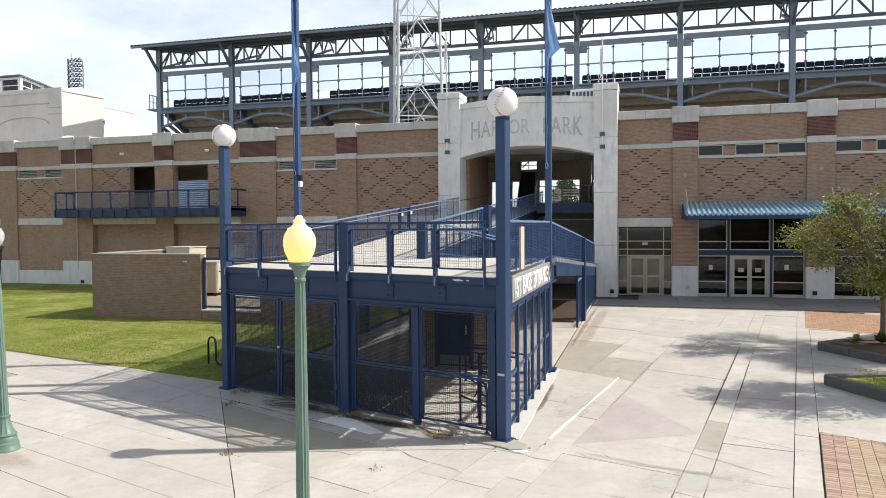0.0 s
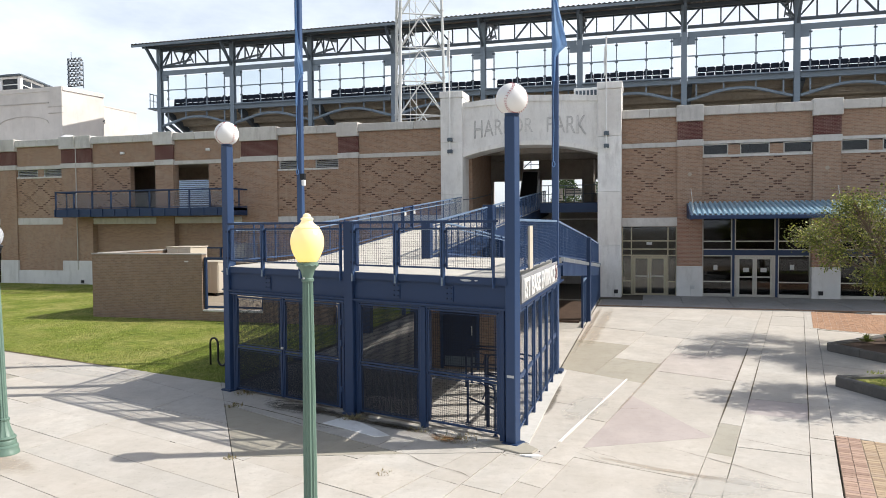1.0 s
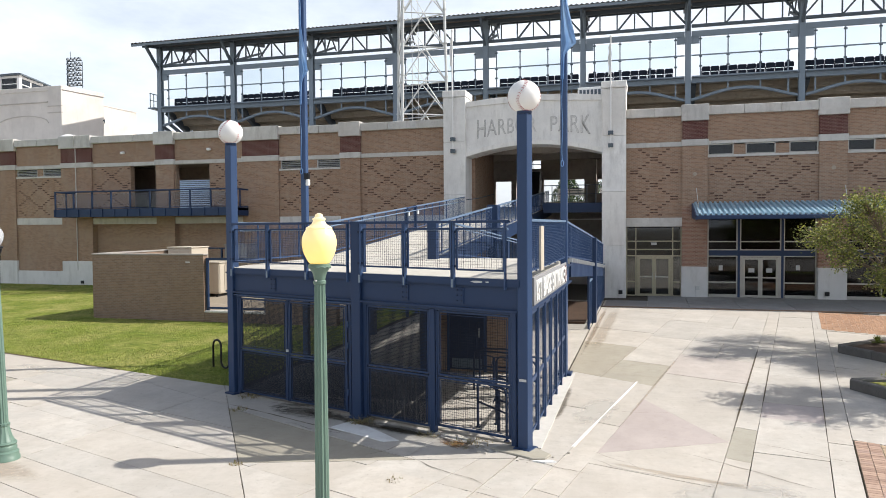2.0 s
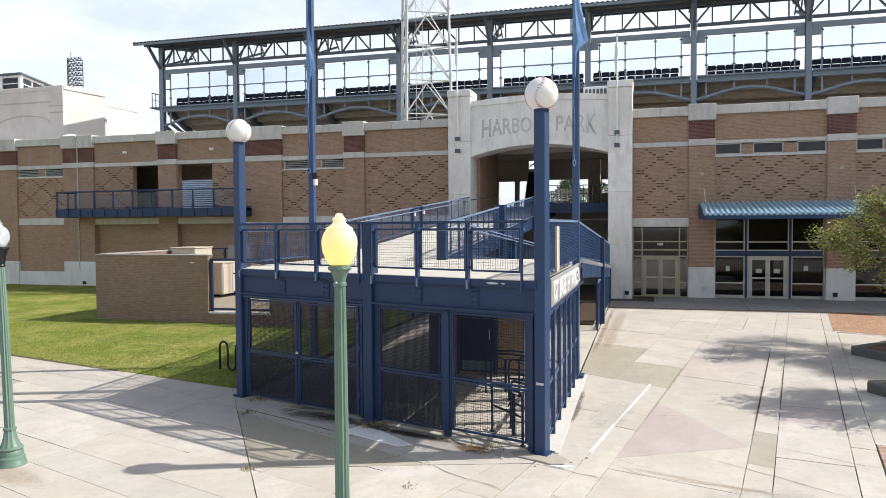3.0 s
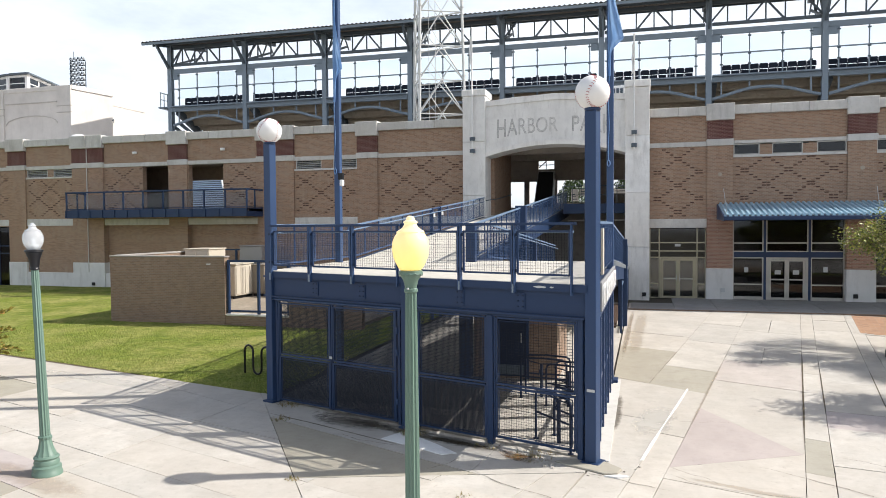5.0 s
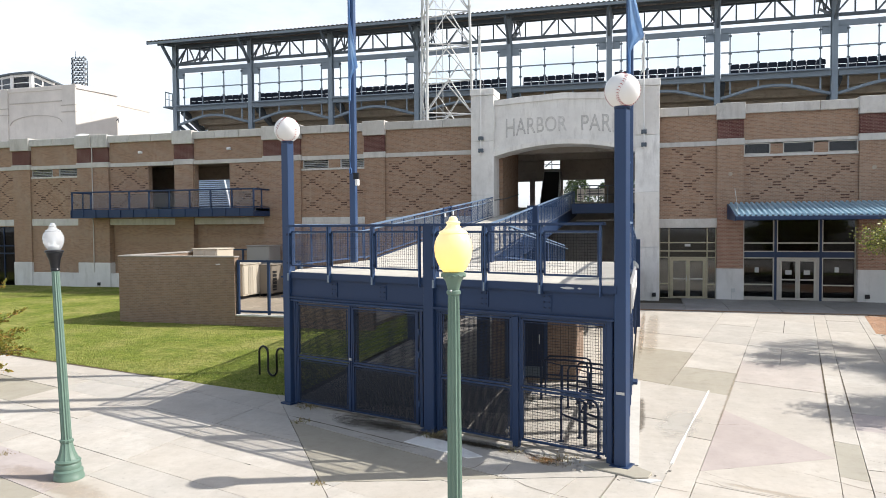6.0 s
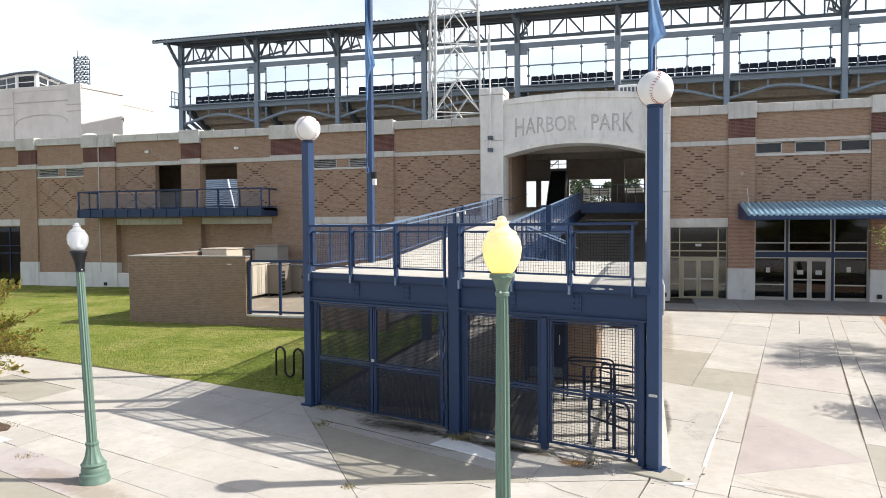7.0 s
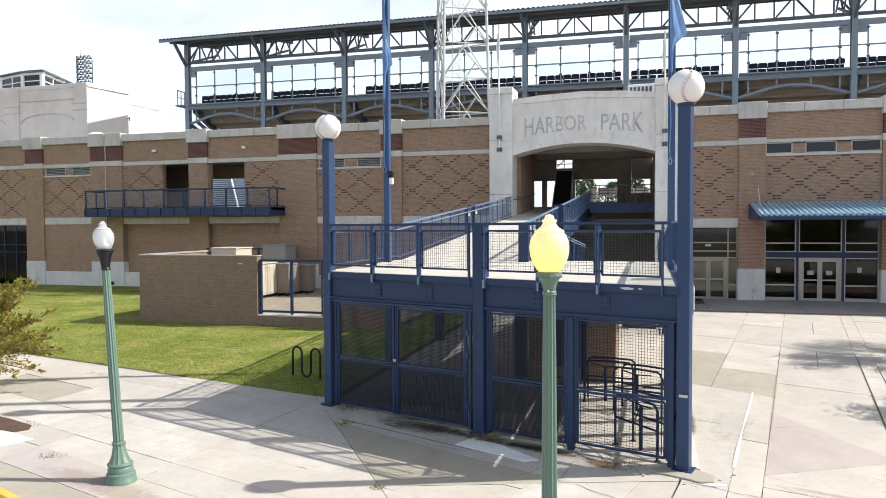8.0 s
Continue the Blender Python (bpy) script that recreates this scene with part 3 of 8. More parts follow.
slabs = []
OLIVE_FOOT, OLIVE_DIR = (-0.64, 19.05), (0.86, -0.51)
for poly in right_polys:
    k = strip_of(poly)
    group = [poly]
    if k == 0:
        done = []
        for q in cut_all(group, OLIVE_FOOT, OLIVE_DIR):
            if past(q, OLIVE_FOOT, OLIVE_DIR):
                for r in cut_all([q], strip_point(-4.93, 20.0), ALONG):
                    cx, cy = centre(r)
                    inner = cx * 0.983 - cy * 0.182 > -4.93
                    rows_ = [r]
                    for y in ((21.6, 26.1, 30.2, 34.0) if inner else (24.45, 27.3, 29.9, 32.6, 35.0)):
                        rows_ = cut_all(rows_, strip_point(-4.2 if inner else -5.8, y), (0.905, -0.425))
                    done += rows_
            else:
                for r in cut_all([q], strip_point(-3.97, 20.0), ALONG):
                    cx, cy = centre(r)
                    inner = cx * 0.983 - cy * 0.182 > -3.97
                    rows_ = [r]
                    for y in ((17.4, 15.15, 13.0, 11.2, 8.4) if inner else (16.3, 12.95, 10.9, 8.2)):
                        rows_ = cut_all(rows_, strip_point(-3.75 if inner else -4.6, y), (0.9, -0.42) if inner else (0.94, -0.34))
                    done += rows_
        group = done
    elif k == 1:
        group = cut_all(group, (1.2, 14.5), (0.876, 0.482))
        done = []
        for q in group:
            done += cut_all([q], (1.2, 14.5), (-0.468, 0.884)) if centre(q)[1] > 13.6 else [q]
        group = done
        for y in (3.5, 6.6, 9.2, 12.35, 19.9, 22.7, 25.4, 28.6, 31.8, 34.6):
            group = cut_all(group, strip_point(-2.45, y), ACROSS if y > 13 else (0.95, -0.31))
        done = []
        for q in group:
            cy = centre(q)[1]
            done += cut_all([q], strip_point(-2.5, 20.0), ALONG) if 22.7 < cy < 24.6 or 30 < cy < 31.6 else [q]
        group = done
    elif k == 2:
        for y in (5.0, 8.6, 11.2, 13.45, 15.48, 18.4, 21.6, 24.0, 27.5, 30.4, 34.0):
            group = cut_all(group, strip_point(-1.2, y), ACROSS)
    elif k == 3:
        for y in (5.4, 9.0, 11.98, 13.9, 16.32, 17.65, 20.6, 23.4, 26.2, 29.5, 32.2, 35.0):
            group = cut_all(group, strip_point(-0.4, y), (0.985, -0.17))
    elif k == 4:
        for y in (5.0, 8.4, 11.95, 14.9, 18.2, 21.6, 25.0, 29.3, 33.2):
            group = cut_all(group, strip_point(0.36, y), (0.97, -0.24))
    else:
        y = -6.0 + rng.uniform(0, 2)
        while y < 40:
            group = cut_all(group, strip_point(0, y), ACROSS)
            y += 3.3 * rng.uniform(0.85, 1.2)
    slabs += group
# the pavement by the street: a grid that meets the corner slab in front of the gates
HINGE, HINGE_DIR = (-9.22, 14.38), (0.577, -0.817)
LIP, LIP_DIR = (-6.96, 11.17), (0.952, 0.306)
for poly in cut_all([left_area], HINGE, HINGE_DIR):
    if past(poly, HINGE, HINGE_DIR):
        for q in cut_all([poly], LIP, LIP_DIR):
            if past(q, LIP, LIP_DIR):
                slabs += cut_all(cut_all([q], (-9.2, 14.36), (0.914, -0.405)), (-4.25, 12.3), (0.13, 0.99))
            else:
                group = [q]
                for p in ((-3.84, 11.3), (-4.0, 10.1), (-4.6, 8.9), (-5.0, 7.4), (-5.4, 5.6), (-5.8, 3.4), (-6.0, 0.5), (-6.2, -3.0)):
                    group = cut_all(group, p, (0.94, -0.335))
                for p in ((-3.45, 11.1), (-5.1, 10.6), (-7.0, 10.0), (-9.3, 9.0)):
                    group = cut_all(group, p, (0.3, 0.954))
                slabs += group
    else:
        group = cut_all([poly], (-11.0, 15.3), (0.914, -0.405))
        for y in (13.85, 12.42, 11.32, 10.52, 9.66, 8.6, 7.0, 5.2, 3.0, 0.0, -3.5):
            group = cut_all(group, (-11.0, y), (0.953, -0.303))
        for p in ((-10.6, 13.0), (-13.7, 12.6), (-16.6, 13.0), (-19.8, 13.0), (-23.0, 13.0), (-26.5, 13.0), (-30.0, 13.0), (-34.0, 13.0), (-38.5, 13.0)):
            group = cut_all(group, p, (0.09, 0.996))
        slabs += group

pavement = thing("pavement", (0, 0, 0), "pale concrete plaza paving with dark open joints", "pavement", kind="structure")


def slab_material(poly):
    cx, cy = centre(poly)
    s = cx * 0.983 - cy * 0.182
    if -3.5 < s < -1.45 and 14.2 < cy < 16.6 and cx < 0.35:
        return "slab_pink"
    if -3.5 < s < -1.45 and 19.9 < cy < 22.7:
        return "slab_blush"
    if -1.03 < s < 0.16 and 16.3 < cy < 17.65:
        return "slab_pink"
    if -2.4 < cx < 1.2 and past(poly, OLIVE_FOOT, OLIVE_DIR) and s < -3.5 and cy < (24.3 if s < -4.93 else 21.7):
        return "slab_olive"
    if -1.45 < s < -1.03 and 13.5 < cy < 15.6:
        return "slab_olive"
    if past(poly, HINGE, HINGE_DIR) and past(poly, LIP, LIP_DIR) and cx < -4.2 and cy < 13.5:
        return "slab_olive"
    if (-13.6 < cx < -11.0 and 9.9 < cy < 10.9) or (-19.6 < cx < -16.6 and 15.2 < cy < 16.6):
        return "slab_pink" if cy < 12 else "slab_olive"
    if cx < -11.5 and cy < 10.6:
        return "slab_olive"
    return "slab"


def in_bricks(poly):
    cx, cy = sum(p[0] for p in poly) / len(poly), sum(p[1] for p in poly) / len(poly)
    s = cx * 0.983 - cy * 0.182
    return s > 0.62 and (cy < 15.3 or 29.6 < cy < 33.0) and s < 7.3 and cy > 7.5


def chipped(poly):
    """Worn slab edges: small nicks and a slight wander along each side."""
    out = []
    c = Vector(centre(poly))
    for a, b in zip(poly, poly[1:] + poly[:1]):
        a, b = Vector(a), Vector(b)
        n_ = max(1, int((b - a).length / 0.11))
        for i in range(n_):
            p = a.lerp(b, i / n_)
            nick = 0.006 * abs(noise.noise((p.x * 3.1, p.y * 3.1, 2))) + 0.05 * max(0.0, noise.noise((p.x * 5.7, p.y * 5.7, 7)) - 0.42)
            d_ = (c - p).normalized() if i else Vector((0, 0))
            out.append((p.x + d_.x * nick, p.y + d_.y * nick))
    return out


slab_list = []
for poly in slabs:
    if in_bricks(poly):
        continue
    k = inset(poly, rng.choice((0.003, 0.004, 0.006, 0.009)))
    if max(p[1] for p in k) > 8.5 and min(p[1] for p in k) < 27 and -24 < centre(k)[0] < 8:
        k = chipped(k)
    lift = rng.uniform(-0.004, 0.006)
    slab_list.append((k, lift, slab_material(poly)))
# the patch of fresh concrete by the fence, whitened for sun on it, the pale strip beside the ramp
for poly, name in (([(-6.35, 13.5), (-6.1, 14.05), (-5.9, 13.84), (-5.66, 13.76), (-5.19, 13.42), (-4.72, 13.03), (-4.96, 12.88), (-5.6, 13.18)], "slab_white"),
                   ([(-0.52, 19.1), (-0.49, 19.09), (-0.8, 17.4), (-1.09, 16.0), (-1.31, 14.7), (-1.52, 13.5), (-1.57, 13.48), (-1.38, 14.6), (-1.16, 15.7), (-0.85, 17.4)], "slab_white"),
                   ([(-15.9, 12.05), (-14.95, 11.92), (-14.25, 11.72), (-14.5, 11.2), (-15.7, 11.55)], "slab_white"),
                   ([(6.5, 34.1), (13.1, 32.5), (13.1, 27.6), (8.2, 27.6), (5.7, 29.0)], "slab"),
                   ([(-2.42, 13.35), (-2.08, 13.25), (-2.1, 19.75), (-2.42, 19.75)], "slab_pale")):
    slab_list.append((poly, 0.008 if len(poly) == 5 else 0.012, name))
for poly, lift, name in slab_list:
    g = Geo().prism(poly, lambda x, y: rise(x, y) - 0.05, lambda x, y, d=lift: rise(x, y) + d)
    part("slab", g, M[name], pavement)


def on_slab(x, y):
    """Whether a point lies on one of the slabs."""
    for poly, _, _ in slab_list:
        inside = False
        for (ax, ay), (bx, by) in zip(poly, poly[1:] + poly[:1]):
            if (ay > y) != (by > y) and x < ax + (y - ay) / (by - ay) * (bx - ax):
                inside = not inside
        if inside:
            return True
    return False


# brick paver fields
pavers = thing("brick_paving", (3.5, 15.8, 0), "red-brown brick pavers laid in the plaza", "paving", kind="structure")
brick_mesh = Geo().box(-0.098, 0.098, -0.048, 0.048, -0.04, 0.0).mesh("paver", M["paver"], 0.004)
rose_mesh = Geo().box(-0.098, 0.098, -0.048, 0.048, -0.04, 0.0).mesh("paver", M["paver_rose"], 0.004)
turn = math.atan2(ALONG[0], ALONG[1])
count = 0
FAR_STRIP = [(6.67, 34.0), (13.0, 32.4), (13.0, 27.75), (8.3, 27.75), (5.86, 29.09)]


def in_strip(x, y):
    """Whether a point lies in the strip of pavers near the building."""
    return all((bx - ax) * (y - ay) - (by - ay) * (x - ax) <= 0 for (ax, ay), (bx, by) in zip(FAR_STRIP, FAR_STRIP[1:] + FAR_STRIP[:1]))


rest, edge, far_bricks = Geo(), Geo(), Geo()
CORNERS = ((-0.098, -0.048, 0), (0.098, -0.048, 0), (0.098, 0.048, 0), (-0.098, 0.048, 0), (-0.098, -0.048, -0.04), (0.098, -0.048, -0.04), (0.098, 0.048, -0.04), (-0.098, 0.048, -0.04))
for x0, y0, y1, ni, nj in ((3.52, 15.86, 6.5, 34, 100), (4.6, 34.9, 20.0, 44, 92)):
    for i in range(ni):
        for j in range(-30, nj):
            u = 0.12 + 0.204 * i + 0.004 * (i > 1)
            x = x0 + 0.983 * u - 0.182 * 0.104 * j
            y = y0 - 0.182 * u - 0.983 * 0.104 * j
            if (y0 < 20 and (y > y0 + 0.6 - 0.36 * (x - x0) or on_slab(x, y))) or (y0 > 20 and not in_strip(x, y)) or y < y1 - 0.2 * (x - x0):
                continue
            m = Matrix.Translation((x, y, rise(x, y) + (0.003 if y0 < 20 else 0.014) + 0.003 * noise.noise((x * 9, y * 9, 0)))) @ Matrix.Rotation(-turn, 4, "Z")
            if count < 300 and y0 < 20 and i < 9 and y > 9.5:
                piece("paver", rose_mesh if i < 2 else brick_mesh, pavers, m)
                count += 1
            else:
                (edge if i < 2 and y0 < 20 else rest if y0 < 20 else far_bricks).add([m @ Vector(p) for p in CORNERS], [(0, 1, 2, 3), (0, 4, 5, 1), (1, 5, 6, 2), (2, 6, 7, 3), (3, 7, 4, 0)])
part("sand_bed", Geo().prism([strip_point(0.59, 7.6), strip_point(7.2, 7.6), strip_point(7.2, 13.9), (4.6, 15.1), (3.5, 15.64)], -0.055, -0.007), M["bed_sand"], pavers, "pale sand between the pavers")
part("paver_field", rest, M["paver"], pavers, kind="stuff")
part("paver_strip", far_bricks, M["paver_red"], pavers, "orange brick pavers near the building", kind="stuff")
if edge.v:
    part("paver_border", edge, M["paver_rose"], pavers, kind="stuff")

# concrete apron along the building, floor under the platform
apron = thing("apron", (3, 38, 0), "grey concrete apron along the foot of the building", "pavement", kind="structure")
x = -2.2
while x < 30:
    w = rng.uniform(1.8, 2.6)
    for y0, y1 in ((34.42, 36.75), (36.75, 39.1)):
        if x > -1.4 or y0 < 36:
            g = Geo().prism([(x + 0.01, y0 + 0.01), (x + w - 0.01, y0 + 0.01), (x + w - 0.01, y1 - 0.01), (x + 0.01, y1 - 0.01)], 0.05, lambda x_, y_: rise(x_, y_) + 0.03)
            part("slab", g, M["apron"], apron, bevel=0.006)
    x += w
edge_mesh = Geo().box(-0.098, 0.098, -0.1, 0.1, -0.05, 0.0).mesh("edging_brick", M["paver_edge"], 0.004)
for k in range(150):
    x = -2.2 + 0.206 * k
    piece("edging_brick", edge_mesh, apron, Matrix.Translation((x, 34.31, rise(x, 34.31) + 0.028 + 0.002 * noise.noise((x * 7, 0, 0)))))
# shaded part of the floor: the deck's shade is in its colour
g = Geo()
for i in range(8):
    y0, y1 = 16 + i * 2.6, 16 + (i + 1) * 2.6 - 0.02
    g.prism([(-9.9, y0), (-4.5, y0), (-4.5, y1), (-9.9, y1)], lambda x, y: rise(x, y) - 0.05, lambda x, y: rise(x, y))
under = alone("platform_floor", g, M["floor_dark"], "stained concrete floor, darkened for the shade under the platform", "floor", "structure")

# same floor in plain slab colour, as far in as the sun reaches
g = Geo()
for i in range(8):
    y0, y1 = 16 + i * 2.6, 16 + (i + 1) * 2.6 - 0.02
    g.prism([(-4.49, y0), (-2.35, y0), (-2.35, y1), (-4.49, y1)], lambda x, y: rise(x, y) - 0.05, lambda x, y: rise(x, y))
g.prism([(-9.85, 15.85), (-2.4, 13.4), (-2.4, 15.97), (-9.85, 15.97)], -0.05, -0.002)
alone("turnstile_floor", g, M["slab"], "concrete floor beside the turnstiles, pale where the sun reaches in", "floor", "structure")

# cracks in the slabs
rng = random.Random(19)


def crack(x, y, heading, length, w):
    """A wandering hairline crack, a hair above the slabs."""
    g_ = Geo()
    pts_ = [(x, y)]
    a = heading
    n_ = int(length / 0.12)
    for _ in range(n_):
        a += rng.gauss(0, 0.2)
        a += 0.25 * (heading - a)
        x, y = x + 0.12 * math.cos(a), y + 0.12 * math.sin(a)
        pts_.append((x, y))
    for i, (p, q) in enumerate(zip(pts_, pts_[1:])):
        ww = w * rng.uniform(0.5, 1.2) * min(1, 4 * (i + 1) / n_, 4 * (n_ - i) / n_)
        d = Vector((q[0] - p[0], q[1] - p[1])).normalized() * ww / 2
        zz = rise(*p) + 0.0075
        g_.add([(p[0] - d.y, p[1] + d.x, zz), (p[0] + d.y, p[1] - d.x, zz), (q[0] + d.y, q[1] - d.x, zz), (q[0] - d.y, q[1] + d.x, zz)], [(0, 1, 2, 3)])
    part("crack", g_, M["joint"], pavement, "dark wandering crack")


for c in ((-1.3, 13.0, -0.3, 2.6, 0.009), (-2.6, 12.6, -0.35, 1.6, 0.014), (-4.3, 12.3, -0.5, 2.2, 0.012), (-1.2, 13.35, -0.7, 1.3, 0.008), (0.4, 13.6, -0.5, 2.4, 0.012), (1.6, 14.6, -0.4, 2.0, 0.012),
          (-0.5, 10.9, -0.3, 2.0, 0.012),
          (-7.4, 13.6, -0.2, 2.2, 0.012), (-5.0, 12.1, 0.9, 1.0, 0.01), (-0.9, 16.2, 0.2, 1.1, 0.008)):
    crack(*c)

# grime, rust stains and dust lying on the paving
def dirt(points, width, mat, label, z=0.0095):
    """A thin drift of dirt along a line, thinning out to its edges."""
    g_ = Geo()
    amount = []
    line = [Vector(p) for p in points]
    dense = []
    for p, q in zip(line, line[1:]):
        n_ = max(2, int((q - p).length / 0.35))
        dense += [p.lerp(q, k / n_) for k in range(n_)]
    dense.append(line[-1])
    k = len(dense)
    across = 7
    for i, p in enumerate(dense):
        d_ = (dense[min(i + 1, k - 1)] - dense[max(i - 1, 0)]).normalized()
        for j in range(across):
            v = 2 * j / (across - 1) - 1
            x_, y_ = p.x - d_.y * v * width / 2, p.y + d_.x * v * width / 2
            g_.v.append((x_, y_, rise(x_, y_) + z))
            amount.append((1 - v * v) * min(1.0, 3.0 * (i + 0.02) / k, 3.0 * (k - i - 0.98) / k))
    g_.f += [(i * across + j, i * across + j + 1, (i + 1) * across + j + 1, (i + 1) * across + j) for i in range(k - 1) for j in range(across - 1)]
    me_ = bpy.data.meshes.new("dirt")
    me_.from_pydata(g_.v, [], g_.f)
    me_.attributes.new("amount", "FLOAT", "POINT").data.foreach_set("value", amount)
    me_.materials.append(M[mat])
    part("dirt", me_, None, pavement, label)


for pts_, w_, mat_, lab_ in (
        ([(-2.2, 19.4), (-2.15, 24.0), (-2.1, 30.0), (-2.0, 37.0)], 0.3, "dirt_rust", "rust-brown stain along the ramp edge"),
        ([(-1.9, 20.0), (-1.8, 27.0), (-1.5, 36.6)], 0.8, "dirt_ochre", "ochre wash beside the ramp"),
        ([(-1.6, 36.0), (2.0, 36.3), (9.0, 36.4)], 1.3, "dirt_ochre", "ochre wash along the apron"),
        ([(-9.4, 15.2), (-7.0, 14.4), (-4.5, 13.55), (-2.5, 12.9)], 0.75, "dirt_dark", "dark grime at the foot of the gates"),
        ([(-4.4, 13.5), (-3.6, 13.1), (-2.9, 12.75)], 0.75, "litter", "rust-brown leaf litter by the fence"),
        ([(-6.6, 14.25), (-5.4, 13.78)], 0.4, "litter", "rust-brown leaf litter by the fence"),
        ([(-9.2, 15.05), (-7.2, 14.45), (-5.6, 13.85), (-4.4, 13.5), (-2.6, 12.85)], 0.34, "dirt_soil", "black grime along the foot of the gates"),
        ([(-2.2, 13.6), (-2.1, 16.0), (-2.1, 19.2)], 0.4, "dirt_dark", "dark grime along the fence"),
        # soil strip that also paints the thin shadow at the turf edge
        ([(-30.0, 20.75), (-20.0, 18.45), (-10.1, 16.15)], 0.22, "dirt_soil", "dark soil and painted edge shade along the lawn"),
        ([(-20.0, 17.6), (-15.0, 16.4), (-10.5, 15.6)], 0.9, "dirt_pale", "pale dusty scuffs beside the lawn"),
        ([(-1.6, 14.2), (-1.0, 18.0)], 1.2, "dirt_pale", "pale dusty scuffs on the paving"),
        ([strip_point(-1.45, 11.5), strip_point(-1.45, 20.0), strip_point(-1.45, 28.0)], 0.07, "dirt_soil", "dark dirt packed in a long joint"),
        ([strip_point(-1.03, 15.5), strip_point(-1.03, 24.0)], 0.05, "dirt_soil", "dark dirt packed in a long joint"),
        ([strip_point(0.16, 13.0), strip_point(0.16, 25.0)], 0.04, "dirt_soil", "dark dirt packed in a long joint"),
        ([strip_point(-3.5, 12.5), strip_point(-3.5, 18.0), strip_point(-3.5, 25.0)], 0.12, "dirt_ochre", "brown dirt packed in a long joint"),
        ([(-2.05, 12.6), (-1.2, 12.9), (0.2, 12.4), (2.4, 11.9)], 0.28, "dirt_ochre", "brown wash across the slabs"),
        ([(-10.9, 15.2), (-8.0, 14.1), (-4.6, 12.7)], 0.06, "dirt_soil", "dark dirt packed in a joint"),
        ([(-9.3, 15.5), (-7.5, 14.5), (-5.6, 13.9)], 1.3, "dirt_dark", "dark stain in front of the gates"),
        ([(-14.0, 10.8), (-11.0, 10.0), (-8.5, 9.2)], 0.9, "dirt_ochre", "faint brown wash around the lamp"),
        ([(-0.5, 11.0), (2.5, 12.6)], 1.6, "dirt_pale", "pale dusty scuffs on the paving")):
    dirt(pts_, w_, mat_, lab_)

# weeds and dirt in the joints
rng = random.Random(31)


def tuft(geo, x, y, n, r, h):
    for _ in range(n):
        a, d = rng.uniform(0, 6.28), r * rng.random() ** 0.7
        px, py = x + d * math.cos(a), y + d * math.sin(a)
        b = rng.uniform(0, 6.28)
        w = rng.uniform(0.006, 0.014)
        lean = rng.uniform(0.4, 1.6) * h
        z = rise(px, py)
        geo.add([(px - w * math.sin(b), py + w * math.cos(b), z), (px + w * math.sin(b), py - w * math.cos(b), z),
                 (px + lean * math.cos(b), py + lean * math.sin(b), z + h * rng.uniform(0.4, 1))], [(0, 1, 2)])


for x, y, n, r, h in ((-9.3, 15.35, 120, 0.35, 0.1), (-8.9, 14.25, 90, 0.25, 0.08), (-6.95, 11.1, 60, 0.14, 0.06), (-5.85, 14.05, 140, 0.35, 0.12), (-6.0, 13.9, 70, 0.2, 0.1),
                      (-15.2, 12.45, 120, 0.35, 0.05), (-3.4, 13.25, 120, 0.5, 0.08), (-4.3, 13.55, 80, 0.3, 0.07), (-13.1, 10.95, 80, 0.3, 0.05), (-4.1, 11.1, 50, 0.2, 0.05)):
    g = Geo()
    tuft(g, x, y, n * 3 // 5, r * 0.85, h)
    alone("weed_tuft", g, M["weed"], "dry weeds growing from a pavement joint", "weed", "stuff")

# yellow painted kerb at the street
g = Geo().beam((-14.1, 9.88, 0.03), (-9.8, 8.3, 0.03), 0.16, 0.18)
alone("tree_pit", Geo().prism([(-17.0, 12.98), (-15.9, 12.72), (-15.05, 12.44), (-14.88, 12.2), (-15.0, 11.98), (-16.9, 12.32)], -0.03, 0.018), M["mulch"], "brown dirt patch where a slab is missing", "dirt patch", "structure")
alone("street_kerb", g, M["yellow"], "yellow painted concrete street kerb", "kerb", "structure", bevel=0.02)


# ---- stadium front wall ----
WALL_Y, PANEL_Y, BACK_Y = 39.0, 39.12, 39.5
BASE = 0.1
facade = thing("stadium_wall", (-5, 39, 0), "tan brick stadium wall with concrete bands and dark diamond brickwork", "wall", kind="structure")


def holed(geo, x0, x1, z0, z1, y0, y1, holes):
    """A wall from x0 to x1 with openings (x0, x1, z0, z1) right through it."""
    xs_ = sorted({x0, x1, *[h[0] for h in holes], *[h[1] for h in holes]})
    for a, b in zip(xs_, xs_[1:]):
        cols = sorted((h[2], h[3]) for h in holes if h[0] <= a + 1e-6 and h[1] >= b - 1e-6)
        z = z0
        for lo, hi in cols:
            if lo > z:
                geo.box(a, b, y0, y1, z, lo)
            z = hi
        if z < z1:
            geo.box(a, b, y0, y1, z, z1)
    return geo


